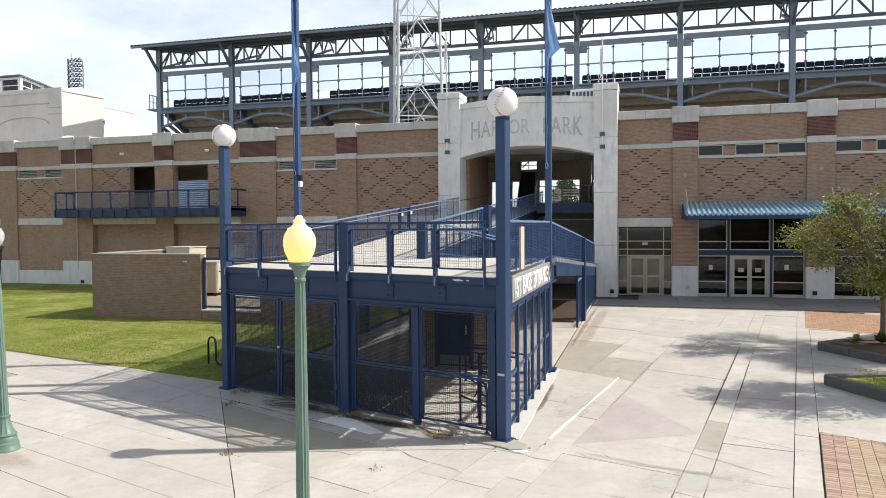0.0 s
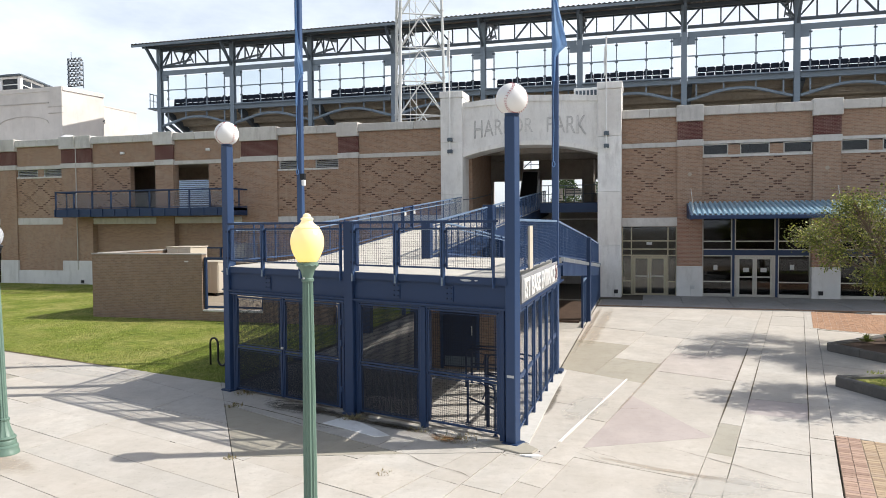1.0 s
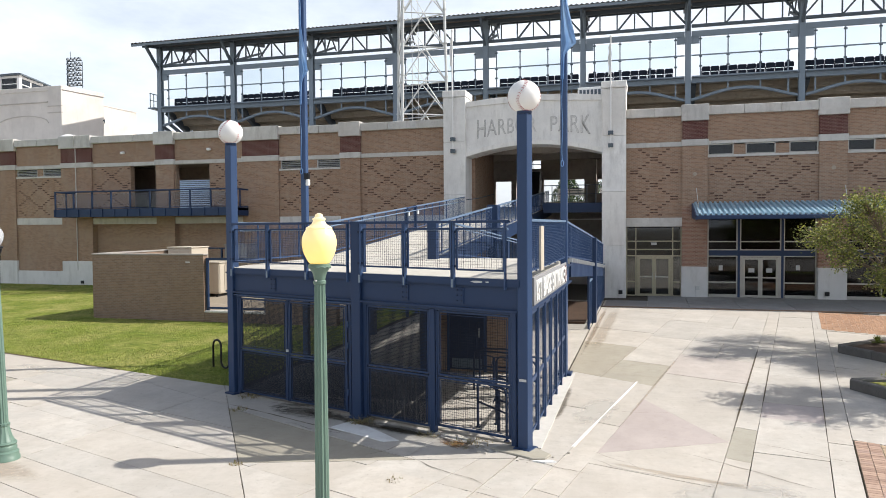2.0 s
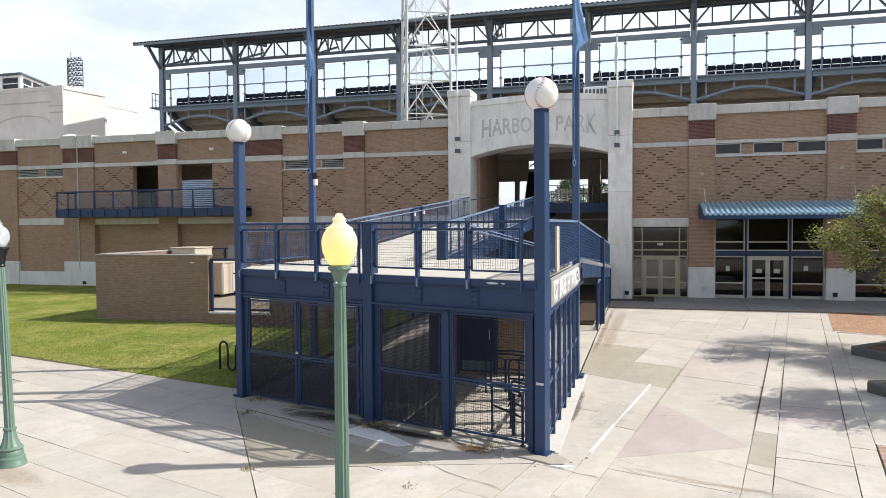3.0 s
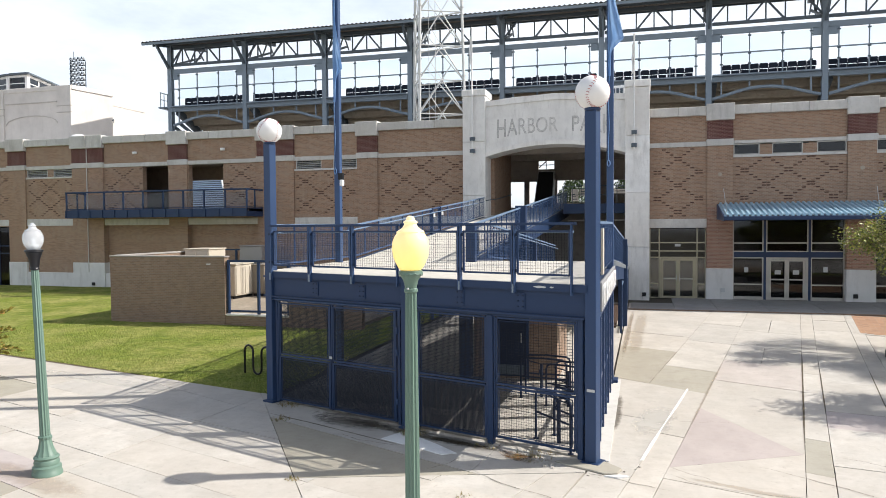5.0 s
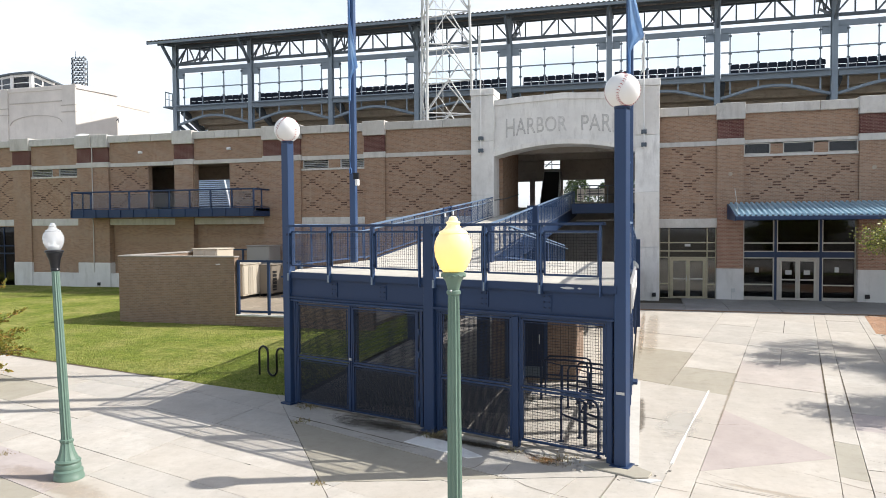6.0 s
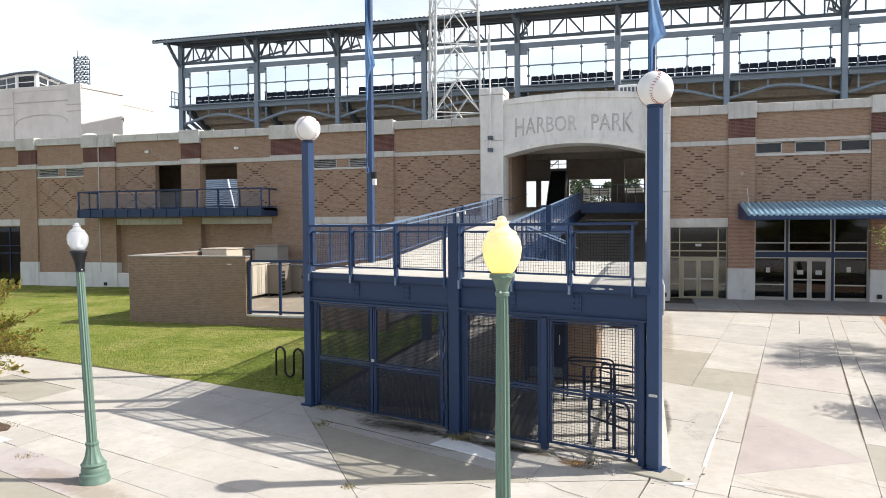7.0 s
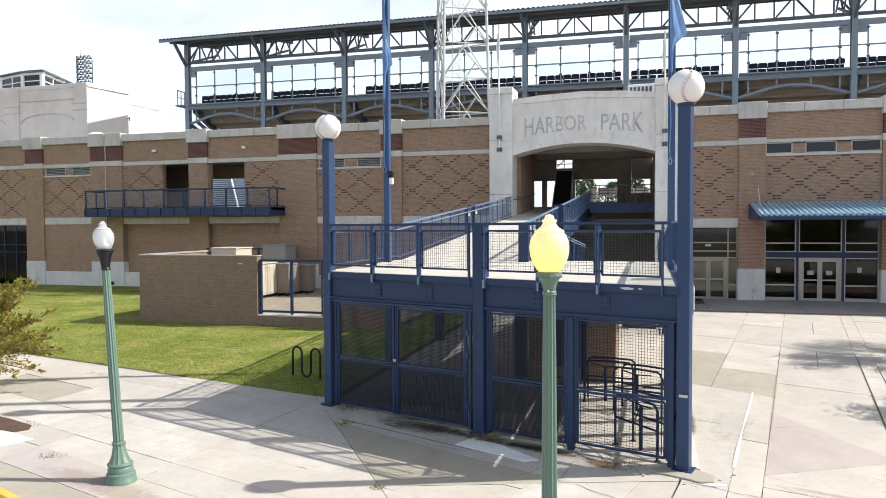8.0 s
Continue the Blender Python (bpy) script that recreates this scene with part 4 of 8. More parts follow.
def diamonds(x0, x1, z0, z1, cx, cz, holes):
    """Dark bricks, a hair proud, along the lines of a diamond lattice."""
    geo = Geo()
    spots = set()
    for i in range(-8, 9):
        for j in range(-8, 9):
            if (i + j) % 2:
                continue
            nx_, nz_ = cx + i * 1.0, cz + j * 0.677
            for dz in (-0.068, 0.068):
                for dx in (-0.1, 0.1):
                    spots.add((round(nx_ + dx, 3), round(nz_ + dz, 3)))
            for sx, sz in ((1, 1), (1, -1)):
                for k in range(1, 4):
                    spots.add((round(nx_ + sx * (0.12 + k * 0.19), 3), round(nz_ + sz * (0.068 + k * 0.1354), 3)))
    for x, z in sorted(spots):
        if x0 + 0.1 < x < x1 - 0.1 and z0 + 0.05 < z < z1 - 0.05:
            if any(h[0] - 0.12 < x < h[1] + 0.12 and h[2] < z < h[3] for h in holes):
                continue
            geo.box(x - 0.092, x + 0.092, PANEL_Y - 0.006, PANEL_Y + 0.02, z - 0.029, z + 0.029)
    return geo


PIERS = [(-56.0, -54.7), (-50.0, -47.6), (-43.0, -41.55), (-37.7, -35.25), (-30.3, -28.95), (-24.05, -21.6), (-17.55, -16.3), (1.44, 2.66), (7.77, 9.0), (14.1, 15.33), (20.4, 21.65), (26.7, 27.95)]
GATE_L, GATE_R = (-11.12, -9.87), (-2.55, -1.34)
for a, b in PIERS:
    wide = b - a > 1.6
    if a > 1:
        part("pier", Geo().box(a, b, WALL_Y, BACK_Y, 4.9, 7.98), M["brick"], facade)
        part("pier_foot", Geo().box(a, b, WALL_Y, BACK_Y, 1.83, 4.9), M["brick_rose"], facade, "redder brickwork below the canopy")
    else:
        part("pier", Geo().box(a, b, WALL_Y, BACK_Y, 1.83, 7.98), M["brick"], facade)
    part("pier_base", Geo().box(a - 0.03, b + 0.03, WALL_Y - 0.05, BACK_Y, BASE, 1.83), M["whitebase"], facade, "whitewashed concrete pier base", 0.02)
    part("band_block", Geo().box(a - 0.04, b + 0.04, WALL_Y - 0.07, BACK_Y, 7.98, 8.31), M["precast"], facade, bevel=0.015)
    part("dark_brick_block", Geo().box(a, b, WALL_Y - 0.002, BACK_Y, 8.31, 9.25), M["brick_red"], facade, "dark red brick block")
    part("cap_block", Geo().box(a - 0.05, b + 0.05, WALL_Y - 0.16, BACK_Y + 0.2, 9.25, 10.07), M["precast"], facade, bevel=0.02)

# bays: from, to, openings, diamond centre or None, lintel heights, kind of windows
BAYS = [
    (-54.7, -50.0, [], (-52.3, 7.4), (4.25, 4.68)),
    (-47.6, -43.0, [(-47.0, -43.05, BASE, 4.2)], (-45.3, 7.4), (4.25, 4.68)),
    (-41.55, -37.7, [(-41.5, -39.78, 7.5, 8.0), (-39.3, -37.75, 7.5, 8.0)], (-39.6, 6.75), (4.25, 4.7)),
    (-35.25, -30.3, [(-32.3, -30.4, 5.2, 8.0)], (-33.75, 7.35), (4.25, 4.65)),
    (-28.95, -24.05, [(-28.9, -26.45, 5.2, 8.0)], (-25.2, 7.35), (4.25, 4.65)),
    (-21.6, -17.55, [(-21.5, -19.85, 7.5, 8.0), (-19.1, -17.6, 7.5, 8.0)], (-18.9, 6.75), (4.22, 4.62)),
    (-16.3, GATE_L[0], [], (-13.7, 7.4), (4.2, 4.6)),
    (GATE_R[1], 1.44, [(-1.34, 1.44, BASE, 3.87)], (0.05, 7.4), (3.88, 4.34)),
    (2.66, 7.77, [(2.68, 3.89, 7.5, 8.05), (4.45, 5.83, 7.5, 8.05), (6.45, 7.74, 7.5, 8.05), (2.68, 7.75, BASE, 4.25)], (5.2, 6.72), None),
    (9.0, 14.1, [(9.02, 10.2, 7.5, 8.05), (10.8, 12.2, 7.5, 8.05), (12.8, 14.05, 7.5, 8.05), (9.02, 14.08, BASE, 4.25)], (11.5, 6.72), None),
    (15.33, 20.4, [(15.35, 16.55, 7.5, 8.05), (17.1, 18.5, 7.5, 8.05), (19.1, 20.35, 7.5, 8.05)], (17.8, 6.72), (3.88, 4.34)),
    (21.65, 26.7, [], (24.1, 6.72), (3.88, 4.34)),
]
for a, b, holes, dia, lint in BAYS:
    g = holed(Geo(), a, b, 1.15 if not any(h[2] == BASE for h in holes) else BASE, 7.98, PANEL_Y, BACK_Y, holes)
    if a in (-35.25, -28.95):
        g = holed(Geo(), a, b, 4.25, 7.98, PANEL_Y, BACK_Y, holes)
        part("recessed_brick_panel", Geo().box(a, b, PANEL_Y + 0.3, BACK_Y, 1.15, 4.25), M["brick"], facade)
    part("brick_panel", g, M["brick"], facade)
    part("upper_brick_panel", Geo().box(a, b, PANEL_Y, BACK_Y, 8.22, 9.52), M["brick"], facade)
    part("band", Geo().box(a, b, PANEL_Y - 0.07, BACK_Y, 7.98 if not any(h[3] > 8.01 for h in holes) else 8.06, 8.22), M["precast"], facade, bevel=0.012)
    n = max(1, round((b - a) / 1.6))
    for i in range(n):
        part("coping_stone", Geo().box(a + (b - a) * i / n + 0.006, a + (b - a) * (i + 1) / n - 0.006, WALL_Y - 0.06, BACK_Y + 0.2, 9.52, 9.97), M["precast"], facade, bevel=0.02)
    if not any(h[2] == BASE for h in holes):
        part("wall_base", Geo().box(a, b, PANEL_Y - 0.1, BACK_Y, BASE, 1.15), M["whitebase"], facade, "whitewashed concrete wall base", 0.02)
    if dia:
        low = 4.75 if lint and lint[0] > 4 else 4.4
        part("diamond_brickwork", diamonds(a, b, max(low, 5.2 if not lint else low), 7.4 if any(h[3] > 8.01 or (h[2] == 7.5) for h in holes) else 7.95, *dia, holes), M["brick_dark"], facade, "dark bricks in a diamond lattice", kind="stuff")
    if lint:
        part("lintel", Geo().box(a, b, PANEL_Y - 0.06, PANEL_Y + 0.05, *lint), M["precast"], facade, bevel=0.012)
    tops = [h for h in holes if h[2] == 7.5]
    if tops:
        part("window_sill", Geo().box(a + 0.01, b - 0.01, PANEL_Y - 0.07, PANEL_Y + 0.1, 7.38, 7.495), M["precast"], facade, bevel=0.01)

# roof behind the parapet, back of the wall
g = Geo().box(-56, GATE_L[0] - 0.02, BACK_Y, 47, 8.9, 9.1).box(GATE_R[1] + 0.02, 28, BACK_Y, 47, 8.9, 9.1)
alone("stadium_roof", g, M["precast"], "flat grey roof behind the parapet", "roof", "structure")
for x0, x1 in ((-58, -57.6), (28, 28.4)):
    alone("wall_end", Geo().box(x0, x1, 39.1, 60, 0, 9.4), M["brick"], "tan brick end wall of the stadium", "wall", "structure")


def louvre(x0, x1, z0, z1):
    ob = thing("wall_louvre", (x0, PANEL_Y, z0), "grey metal ventilation louvre in the brick wall", "vent", "louvres of the wall")
    g = Geo()
    for a, b in ((x0, x0 + 0.05), (x1 - 0.05, x1)):
        g.box(a, b, PANEL_Y + 0.02, PANEL_Y + 0.12, z0, z1)
    g.box(x0, x1, PANEL_Y + 0.02, PANEL_Y + 0.12, z1 - 0.04, z1)
    part("frame", g, M["galv"], ob)
    part("backing", Geo().box(x0, x1, PANEL_Y + 0.2, PANEL_Y + 0.22, z0, z1), M["black"], ob)
    for k in range(4):
        z = z0 + 0.06 + k * (z1 - z0 - 0.08) / 4
        part("slat", Geo().beam((x0 + 0.04, PANEL_Y + 0.07, z), (x1 - 0.04, PANEL_Y + 0.07, z), 0.09, 0.025, (0, 0.6, 1)), M["galv"], ob)


for bay in (BAYS[2], BAYS[5]):
    for h in bay[2]:
        louvre(*h)


def strip_window(x0, x1, z0, z1):
    ob = thing("strip_window", (x0, PANEL_Y, z0), "narrow dark window with a pale frame", "window", "strip windows of the wall")
    g = Geo()
    t = 0.05
    g.box(x0, x1, PANEL_Y - 0.02, PANEL_Y + 0.1, z0, z0 + t).box(x0, x1, PANEL_Y - 0.02, PANEL_Y + 0.1, z1 - t, z1)
    g.box(x0, x0 + t, PANEL_Y - 0.02, PANEL_Y + 0.1, z0 + t, z1 - t).box(x1 - t, x1, PANEL_Y - 0.02, PANEL_Y + 0.1, z0 + t, z1 - t)
    part("frame", g, M["alu_light"], ob, bevel=0.008)
    part("pane", Geo().box(x0 + t, x1 - t, PANEL_Y + 0.05, PANEL_Y + 0.06, z0 + t, z1 - t), M["glass_dark"], ob)
    # added black sheet that stands in for the dark room behind the pane
    part("blind", Geo().box(x0, x1, PANEL_Y + 0.3, PANEL_Y + 0.32, z0, z1), M["black"], ob)


for bay in (BAYS[8], BAYS[9], BAYS[10]):
    for h in bay[2]:
        if h[2] == 7.5:
            strip_window(*h)


def bars(geo, x0, x1, z0, z1, w, y0, y1):
    """A rectangular frame of bars w wide."""
    geo.box(x0, x1, y0, y1, z0, z0 + w).box(x0, x1, y0, y1, z1 - w, z1)
    geo.box(x0, x0 + w, y0, y1, z0 + w, z1 - w).box(x1 - w, x1, y0, y1, z0 + w, z1 - w)
    return geo


def double_door(name, x0, x1, z0, z1, y, frame, label):
    """Two glazed leaves with pulls, in one frame."""
    ob = thing(name, (x0, y, z0), label, "door", kind="structure")
    part("door_frame", bars(Geo(), x0, x1, z0, z1, 0.06, y, y + 0.1), frame, ob)
    mid = (x0 + x1) / 2
    for s, (a, b) in enumerate(((x0 + 0.07, mid - 0.005), (mid + 0.005, x1 - 0.07))):
        leaf = part("door_leaf", bars(Geo(), a, b, z0 + 0.02, z1 - 0.07, 0.1, y + 0.02, y + 0.07), frame, ob, bevel=0.006)
        part("pane", Geo().box(a + 0.09, b - 0.09, y + 0.04, y + 0.05, z0 + 0.11, z1 - 0.16), M["glass_bronze" if name == "door_1" else "glass_dark"], leaf)
        part("push_bar", Geo().box(a + 0.1, b - 0.1, y - 0.005, y + 0.04, z0 + 0.98, z0 + 1.05), M["alu_light"], leaf)
        hx = b - 0.06 if s == 0 else a + 0.06
        part("door_handle", Geo().tube([(hx, y - 0.05, z0 + 0.9), (hx, y - 0.05, z0 + 1.2)], 0.014), M["galv"], leaf)
        if name == "door_2":
            part("notice", Geo().box((a + b) / 2 - 0.14, (a + b) / 2 + 0.14, y + 0.034, y + 0.038, z0 + 1.27, z0 + 1.48), M["notice"], leaf, "white paper notice")
    return ob


def storefront(name, label, x0, x1, z0, z1, y, frame, uprights, levels, doors):
    """A glazed front: uprights and rails, a pane in each field, clear of the doors."""
    ob = thing(name, (x0, y, z0), label, "window", kind="structure")
    xs_ = [x0, *uprights, x1]
    zs_ = [z0, *levels, z1]
    for x in xs_:
        part("mullion", Geo().box(x - 0.026, x + 0.026, y, y + 0.12, z0, z1), frame, ob)
    for a, b in zip(xs_, xs_[1:]):
        for k, (lo, hi) in enumerate(zip(zs_, zs_[1:])):
            if any(d[0] - 0.05 < (a + b) / 2 < d[1] + 0.05 and (lo + hi) / 2 < d[2] for d in doors):
                continue
            part("pane", Geo().box(a + 0.03, b - 0.03, y + 0.05, y + 0.06, lo + 0.02, hi - 0.02), M["glass_bronze" if name == "window_1" else "glass_dark"], ob)
        for z in zs_[:-1]:
            if any(d[0] - 0.05 < (a + b) / 2 < d[1] + 0.05 and z < d[2] - 0.02 for d in doors):
                continue
            part("transom", Geo().box(a + 0.035, b - 0.035, y + 0.005, y + 0.11, z - 0.03, z + 0.03), frame, ob)
    return ob


Y1 = PANEL_Y + 0.16
storefront("window_1", "bronze aluminium glazed front with a transom grid", -1.31, 1.41, 0.27, 3.85, Y1, M["alu"], (-0.85, 1.0), (1.0, 2.36, 2.69, 3.12), [(-0.85, 1.0, 2.36)])
double_door("door_1", -0.81, 0.96, 0.25, 2.36, Y1, M["alu"], "closed pair of glazed bronze aluminium doors")
storefront("window_2", "dark glazed shopfront with a navy band under the canopy", 2.72, 7.72, 0.27, 4.24, Y1, M["alu_light"], (4.1, 4.27, 6.13, 6.29), (1.03, 2.36, 2.68, 3.1), [(4.27, 6.13, 2.36)])
double_door("door_2", 4.31, 6.09, 0.27, 2.36, Y1, M["alu_light"], "closed pair of glazed pale aluminium doors with notices")
storefront("window_3", "dark glazed shopfront beside the planted tree", 9.06, 14.04, 0.27, 4.24, Y1, M["alu_light"], (10.6, 12.5), (1.03, 2.36, 2.68, 3.1), [])
storefront("window_4", "dark glazed entrance with navy frames", -47.0, -43.1, 0.2, 4.18, Y1, M["blue"], (-45.2, -44.2), (2.4, 2.9), [])
for x0, x1 in ((2.72, 7.72), (9.06, 14.04)):
    part("band_panel", Geo().box(x0 + 0.04, x1 - 0.04, Y1 - 0.012, Y1 + 0.03, 2.385, 2.655), M["blue"], facade, "navy metal band")
    part("sill_panel", Geo().box(x0 + 0.04, (4.1 if x0 < 5 else x1) - 0.04, Y1 - 0.01, Y1 + 0.04, 0.27, 0.42), M["alu_light"], facade, "pale metal sill panel")
part("sill_panel", Geo().box(6.33, 7.68, Y1 - 0.01, Y1 + 0.04, 0.27, 0.42), M["alu_light"], facade, "pale metal sill panel")
for x in (4.185, 6.21):
    part("post_panel", Geo().box(x - 0.058, x + 0.058, Y1 - 0.02, Y1 + 0.034, 0.27, 4.2), M["blue"], facade, "navy metal post between the panes")
part("notice", Geo().box(-0.08, 0.2, Y1 + 0.034, Y1 + 0.038, 2.92, 3.05), M["notice"], facade, "white paper notice")
for x, z in ((3.33, 1.63), (6.92, 1.67)):
    part("notice", Geo().box(x - 0.09, x + 0.1, Y1 + 0.034, Y1 + 0.038, z, z + 0.25), M["notice"], facade, "white paper notice")
# rooms behind the glass, their walls coloured dark for the shade indoors
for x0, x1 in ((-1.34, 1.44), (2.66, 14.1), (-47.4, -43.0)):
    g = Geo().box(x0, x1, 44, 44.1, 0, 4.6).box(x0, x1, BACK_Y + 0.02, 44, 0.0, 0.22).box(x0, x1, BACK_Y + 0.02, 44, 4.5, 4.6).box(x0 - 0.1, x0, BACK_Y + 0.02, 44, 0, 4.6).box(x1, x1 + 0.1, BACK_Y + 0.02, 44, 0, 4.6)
    alone("lobby", g, M["dark_room"], "lobby behind the glass, coloured dark as if unlit", "room", "structure")
# boxes, vents and lamps on the wall
for x, z in ((-32.8, 8.83), (-26.4, 8.83)):
    ob = thing("wall_light", (x, PANEL_Y, z), "small white floodlight on the brick wall", "wall light", "wall lights")
    part("housing", Geo().box(x - 0.13, x + 0.13, PANEL_Y - 0.2, PANEL_Y - 0.02, z - 0.07, z + 0.09), M["white"], ob, bevel=0.03)
    part("bracket", Geo().box(x - 0.05, x + 0.05, PANEL_Y - 0.06, PANEL_Y + 0.01, z - 0.06, z + 0.06), M["brownbox"], ob)
for x, z in ((2.05, 6.55), (8.4, 6.7)):
    ob = thing("wall_plaque", (x, WALL_Y, z), "small weathered stone medallion on a brick pier", "plaque", "pier medallions")
    part("disc", Geo().plate([(x + 0.1 * math.cos(t), z + 0.1 * math.sin(t)) for t in (k * math.pi / 8 for k in range(16))], WALL_Y - 0.02, WALL_Y + 0.01), M["soffit"], ob)
for x, y, z in ((8.15, WALL_Y - 0.09, 0.55), (-36.1, WALL_Y - 0.09, 0.45), (2.2, WALL_Y - 0.06, 0.75), (-1.6, 38.44, 0.5)):
    ob = thing("wall_outlet_box", (x, y, z), "small black box on the whitewashed base", "box", "boxes on the wall base")
    part("box_cover", Geo().box(x - 0.1, x + 0.1, y - 0.05, y + 0.05, z - 0.1, z + 0.1), M["galv" if x == 2.2 else "black"], ob, bevel=0.01)
    part("conduit", Geo().tube([(x - 0.08, y, z - 0.08), (x - 0.08, y, 0.27)], 0.012), M["galv"], ob)
ob = thing("downpipe", (-36.4, 38.9, 0), "thin pale pipe down the brick pier", "pipe")
part("pipe", Geo().tube([(-36.45, 38.93, 1.2), (-36.45, 38.93, 9.2), (-36.45, 38.8, 9.4), (-36.45, 38.8, 10.1)], 0.03), M["precast"], ob)
ob = thing("roof_vent", (-38.9, 41, 9.1), "white domed roof ventilator behind the parapet", "roof vent")
part("curb", Geo().lathe([(0.5, 0.0), (0.5, 0.9)], 20, (-38.9, 41, 9.1)), M["white"], ob)
part("dome", Geo().ball((-38.9, 41, 10.0), 0.75, 24, 10, 0.7), M["white"], ob, smooth=True)

# ---- the gate ----
gate = thing("stadium_gate", (-6, 38.7, 0), "pale concrete gate portal with an arched lintel and carved letters", "gate", kind="structure")
for (a, b), inner in ((GATE_L, 1), (GATE_R, -1)):
    for k, (z0, z1) in enumerate(((0.1, 2.9), (2.91, 5.7), (5.71, 8.6), (8.61, 11.05))):
        part("pylon_block", Geo().box(a, b, 38.5, 40.0, z0, z1), M["gate_stone"], gate, bevel=0.015)
    part("pylon_cap", Geo().box(a - 0.04, b + 0.04, 38.44, 40.05, 11.06, 11.42), M["gate_stone"], gate, bevel=0.03)
arch = []
for i in range(25):
    u = -1 + 2 * i / 24
    arch.append((-6.21 + u * 3.66, 7.78 + 0.55 * (1 - u * u)))
outline = arch + [(-2.55, 10.78), (-4.0, 10.93), (-6.2, 11.0), (-8.4, 10.93), (-9.87, 10.78)]
part("lintel_panel", Geo().plate(outline, 38.72, 40.2), M["gate_stone"], gate)
moulding = [(x, z + 0.0) for x, z in arch] + [(x, z + 0.24) for x, z in reversed(arch)]
part("arch_moulding", Geo().plate(moulding, 38.62, 38.75), M["gate_stone"], gate)
part("cornice", Geo().plate([(-9.87, 10.5), (-6.2, 10.68), (-2.55, 10.5), (-2.55, 10.79), (-6.2, 11.01), (-9.87, 10.79)], 38.64, 38.73), M["gate_stone"], gate)


def carve(me, x0, w):
    """Fits a word to its width and lets its foot follow the arch, taller towards the ends."""
    wide = max(v.co.x for v in me.vertices)
    cap = max(v.co.z for v in me.vertices)
    for v in me.vertices:
        v.co.x *= w / wide
        tall = 0.76 + 0.27 * ((x0 + v.co.x + 6.2) / 3.1) ** 2
        v.co.z = 0.86 - (cap - v.co.z) * tall / cap


# thin letters on the face; their grey stands for shade inside the carving
for word, x, w in (("HARBOR", -9.3, 3.3), ("PARK", -5.3, 2.15)):
    me = letters(word, 1.16, 0.008, 1.04, -0.02)
    carve(me, x, w)
    me.materials.append(M["carved"])
    ob = part("carved_letters", me, None, gate, "carved letters, grey for the shade in the cuts")
    ob.matrix_basis = Matrix.Translation((x, 38.717, 8.93))
    me = letters(word, 1.16, 0.0, 1.04, -0.01, edge=0.009)
    carve(me, x, w)
    me.materials.append(M["carved_edge"])
    ob = part("letter_edges", me, None, gate, "letter edges drawn dark for the shade in the cuts")
    ob.matrix_basis = Matrix.Translation((x, 38.715, 8.93))
# small flag poles on the pylons
for x, top in ((-10.55, 14.6), (-2.1, 13.6)):
    ob = thing("flag_pole", (x, 38.4, 8.0), "slim white flag pole bracketed to the gate pylon", "flag pole", "pylon flag poles")
    part("pole", Geo().tube([(x, 38.36, 7.9), (x, 38.36, top)], 0.04, 8), M["white"], ob, smooth=True)
    part("finial", Geo().ball((x, 38.36, top + 0.06), 0.07, 10, 8), M["white"], ob, smooth=True)
    for z in (8.1, 8.75):
        part("bracket", Geo().box(x - 0.13, x + 0.13, 38.3, 38.5, z - 0.1, z + 0.1), M["steel_dark"], ob, bevel=0.01)
    g = Geo()
    rows = 14
    for i in range(rows + 1):
        z = top - 0.2 - 1.5 * i / rows
        for j in range(4):
            g.v.append((x + 0.03 - 0.05 * j - 0.02 * math.sin(i * 0.8 + j), 38.34 - 0.05 * math.sin(j * 1.9 + i * 0.3), z - 0.1 * j))
    g.f += [(i * 4 + j, i * 4 + j + 1, i * 4 + j + 5, i * 4 + j + 4) for i in range(rows) for j in range(3)]
    part("flag", g, M["paper"], ob, "limp white flag", smooth=True)
ob = thing("roof_unit", (-3.3, 40.6, 10.6), "white louvred air unit on top of the gate", "air unit")
part("casing", Geo().box(-3.95, -2.6, 40.21, 41.2, 8.86, 11.5), M["white"], ob, bevel=0.03)
for k in range(6):
    part("grille_bar", Geo().box(-3.85 + k * 0.2, -3.72 + k * 0.2, 40.17, 40.21, 10.85, 11.35), M["steel_dark"], ob)

# ---- inside the gate: walls, concourse, what is seen through it ----
part("jamb_wall", Geo().box(-9.9, -9.68, 40.0, 45.0, 0.1, 8.6), M["brick"], facade, "tan brick side wall of the passage")
part("passage_wall", Geo().box(-2.56, -2.3, 40.0, 60.0, 0.1, 8.9), M["passage"], facade)
part("passage_wall", Geo().box(-14.2, -14.0, 45.0, 60.0, 0.1, 8.9), M["passage"], facade)
part("passage_wall", Geo().box(-14.2, -9.9, 44.8, 45.0, 0.1, 8.9), M["brick"], facade)
part("passage_ceiling", Geo().box(-14.2, -2.3, 40.2, 49.5, 8.6, 8.85).box(-14.2, -2.3, 49.5, 60.4, 9.75, 9.95).box(-14.2, -2.3, 49.5, 49.7, 8.85, 9.75), M["soffit"], facade)
for y in (54.0, 57.0):
    part("passage_beam", Geo().box(-14.0, -2.56, y, y + 0.4, 9.45, 9.75), M["passage"], facade)
for y in (42.0, 46.5):
    part("passage_beam", Geo().box(-14.0, -2.56, y, y + 0.5, 8.2, 8.6), M["passage"], facade)
concourse = thing("concourse", (-6, 47, 5), "concrete upper concourse with a navy edge beam", "concourse", kind="structure")
part("floor_slab", Geo().box(-14.0, -2.56, 47.0, 61.5, 5.0, 5.2).box(-6.0, -2.56, 41.5, 47.0, 5.0, 5.2), M["deck"], concourse)
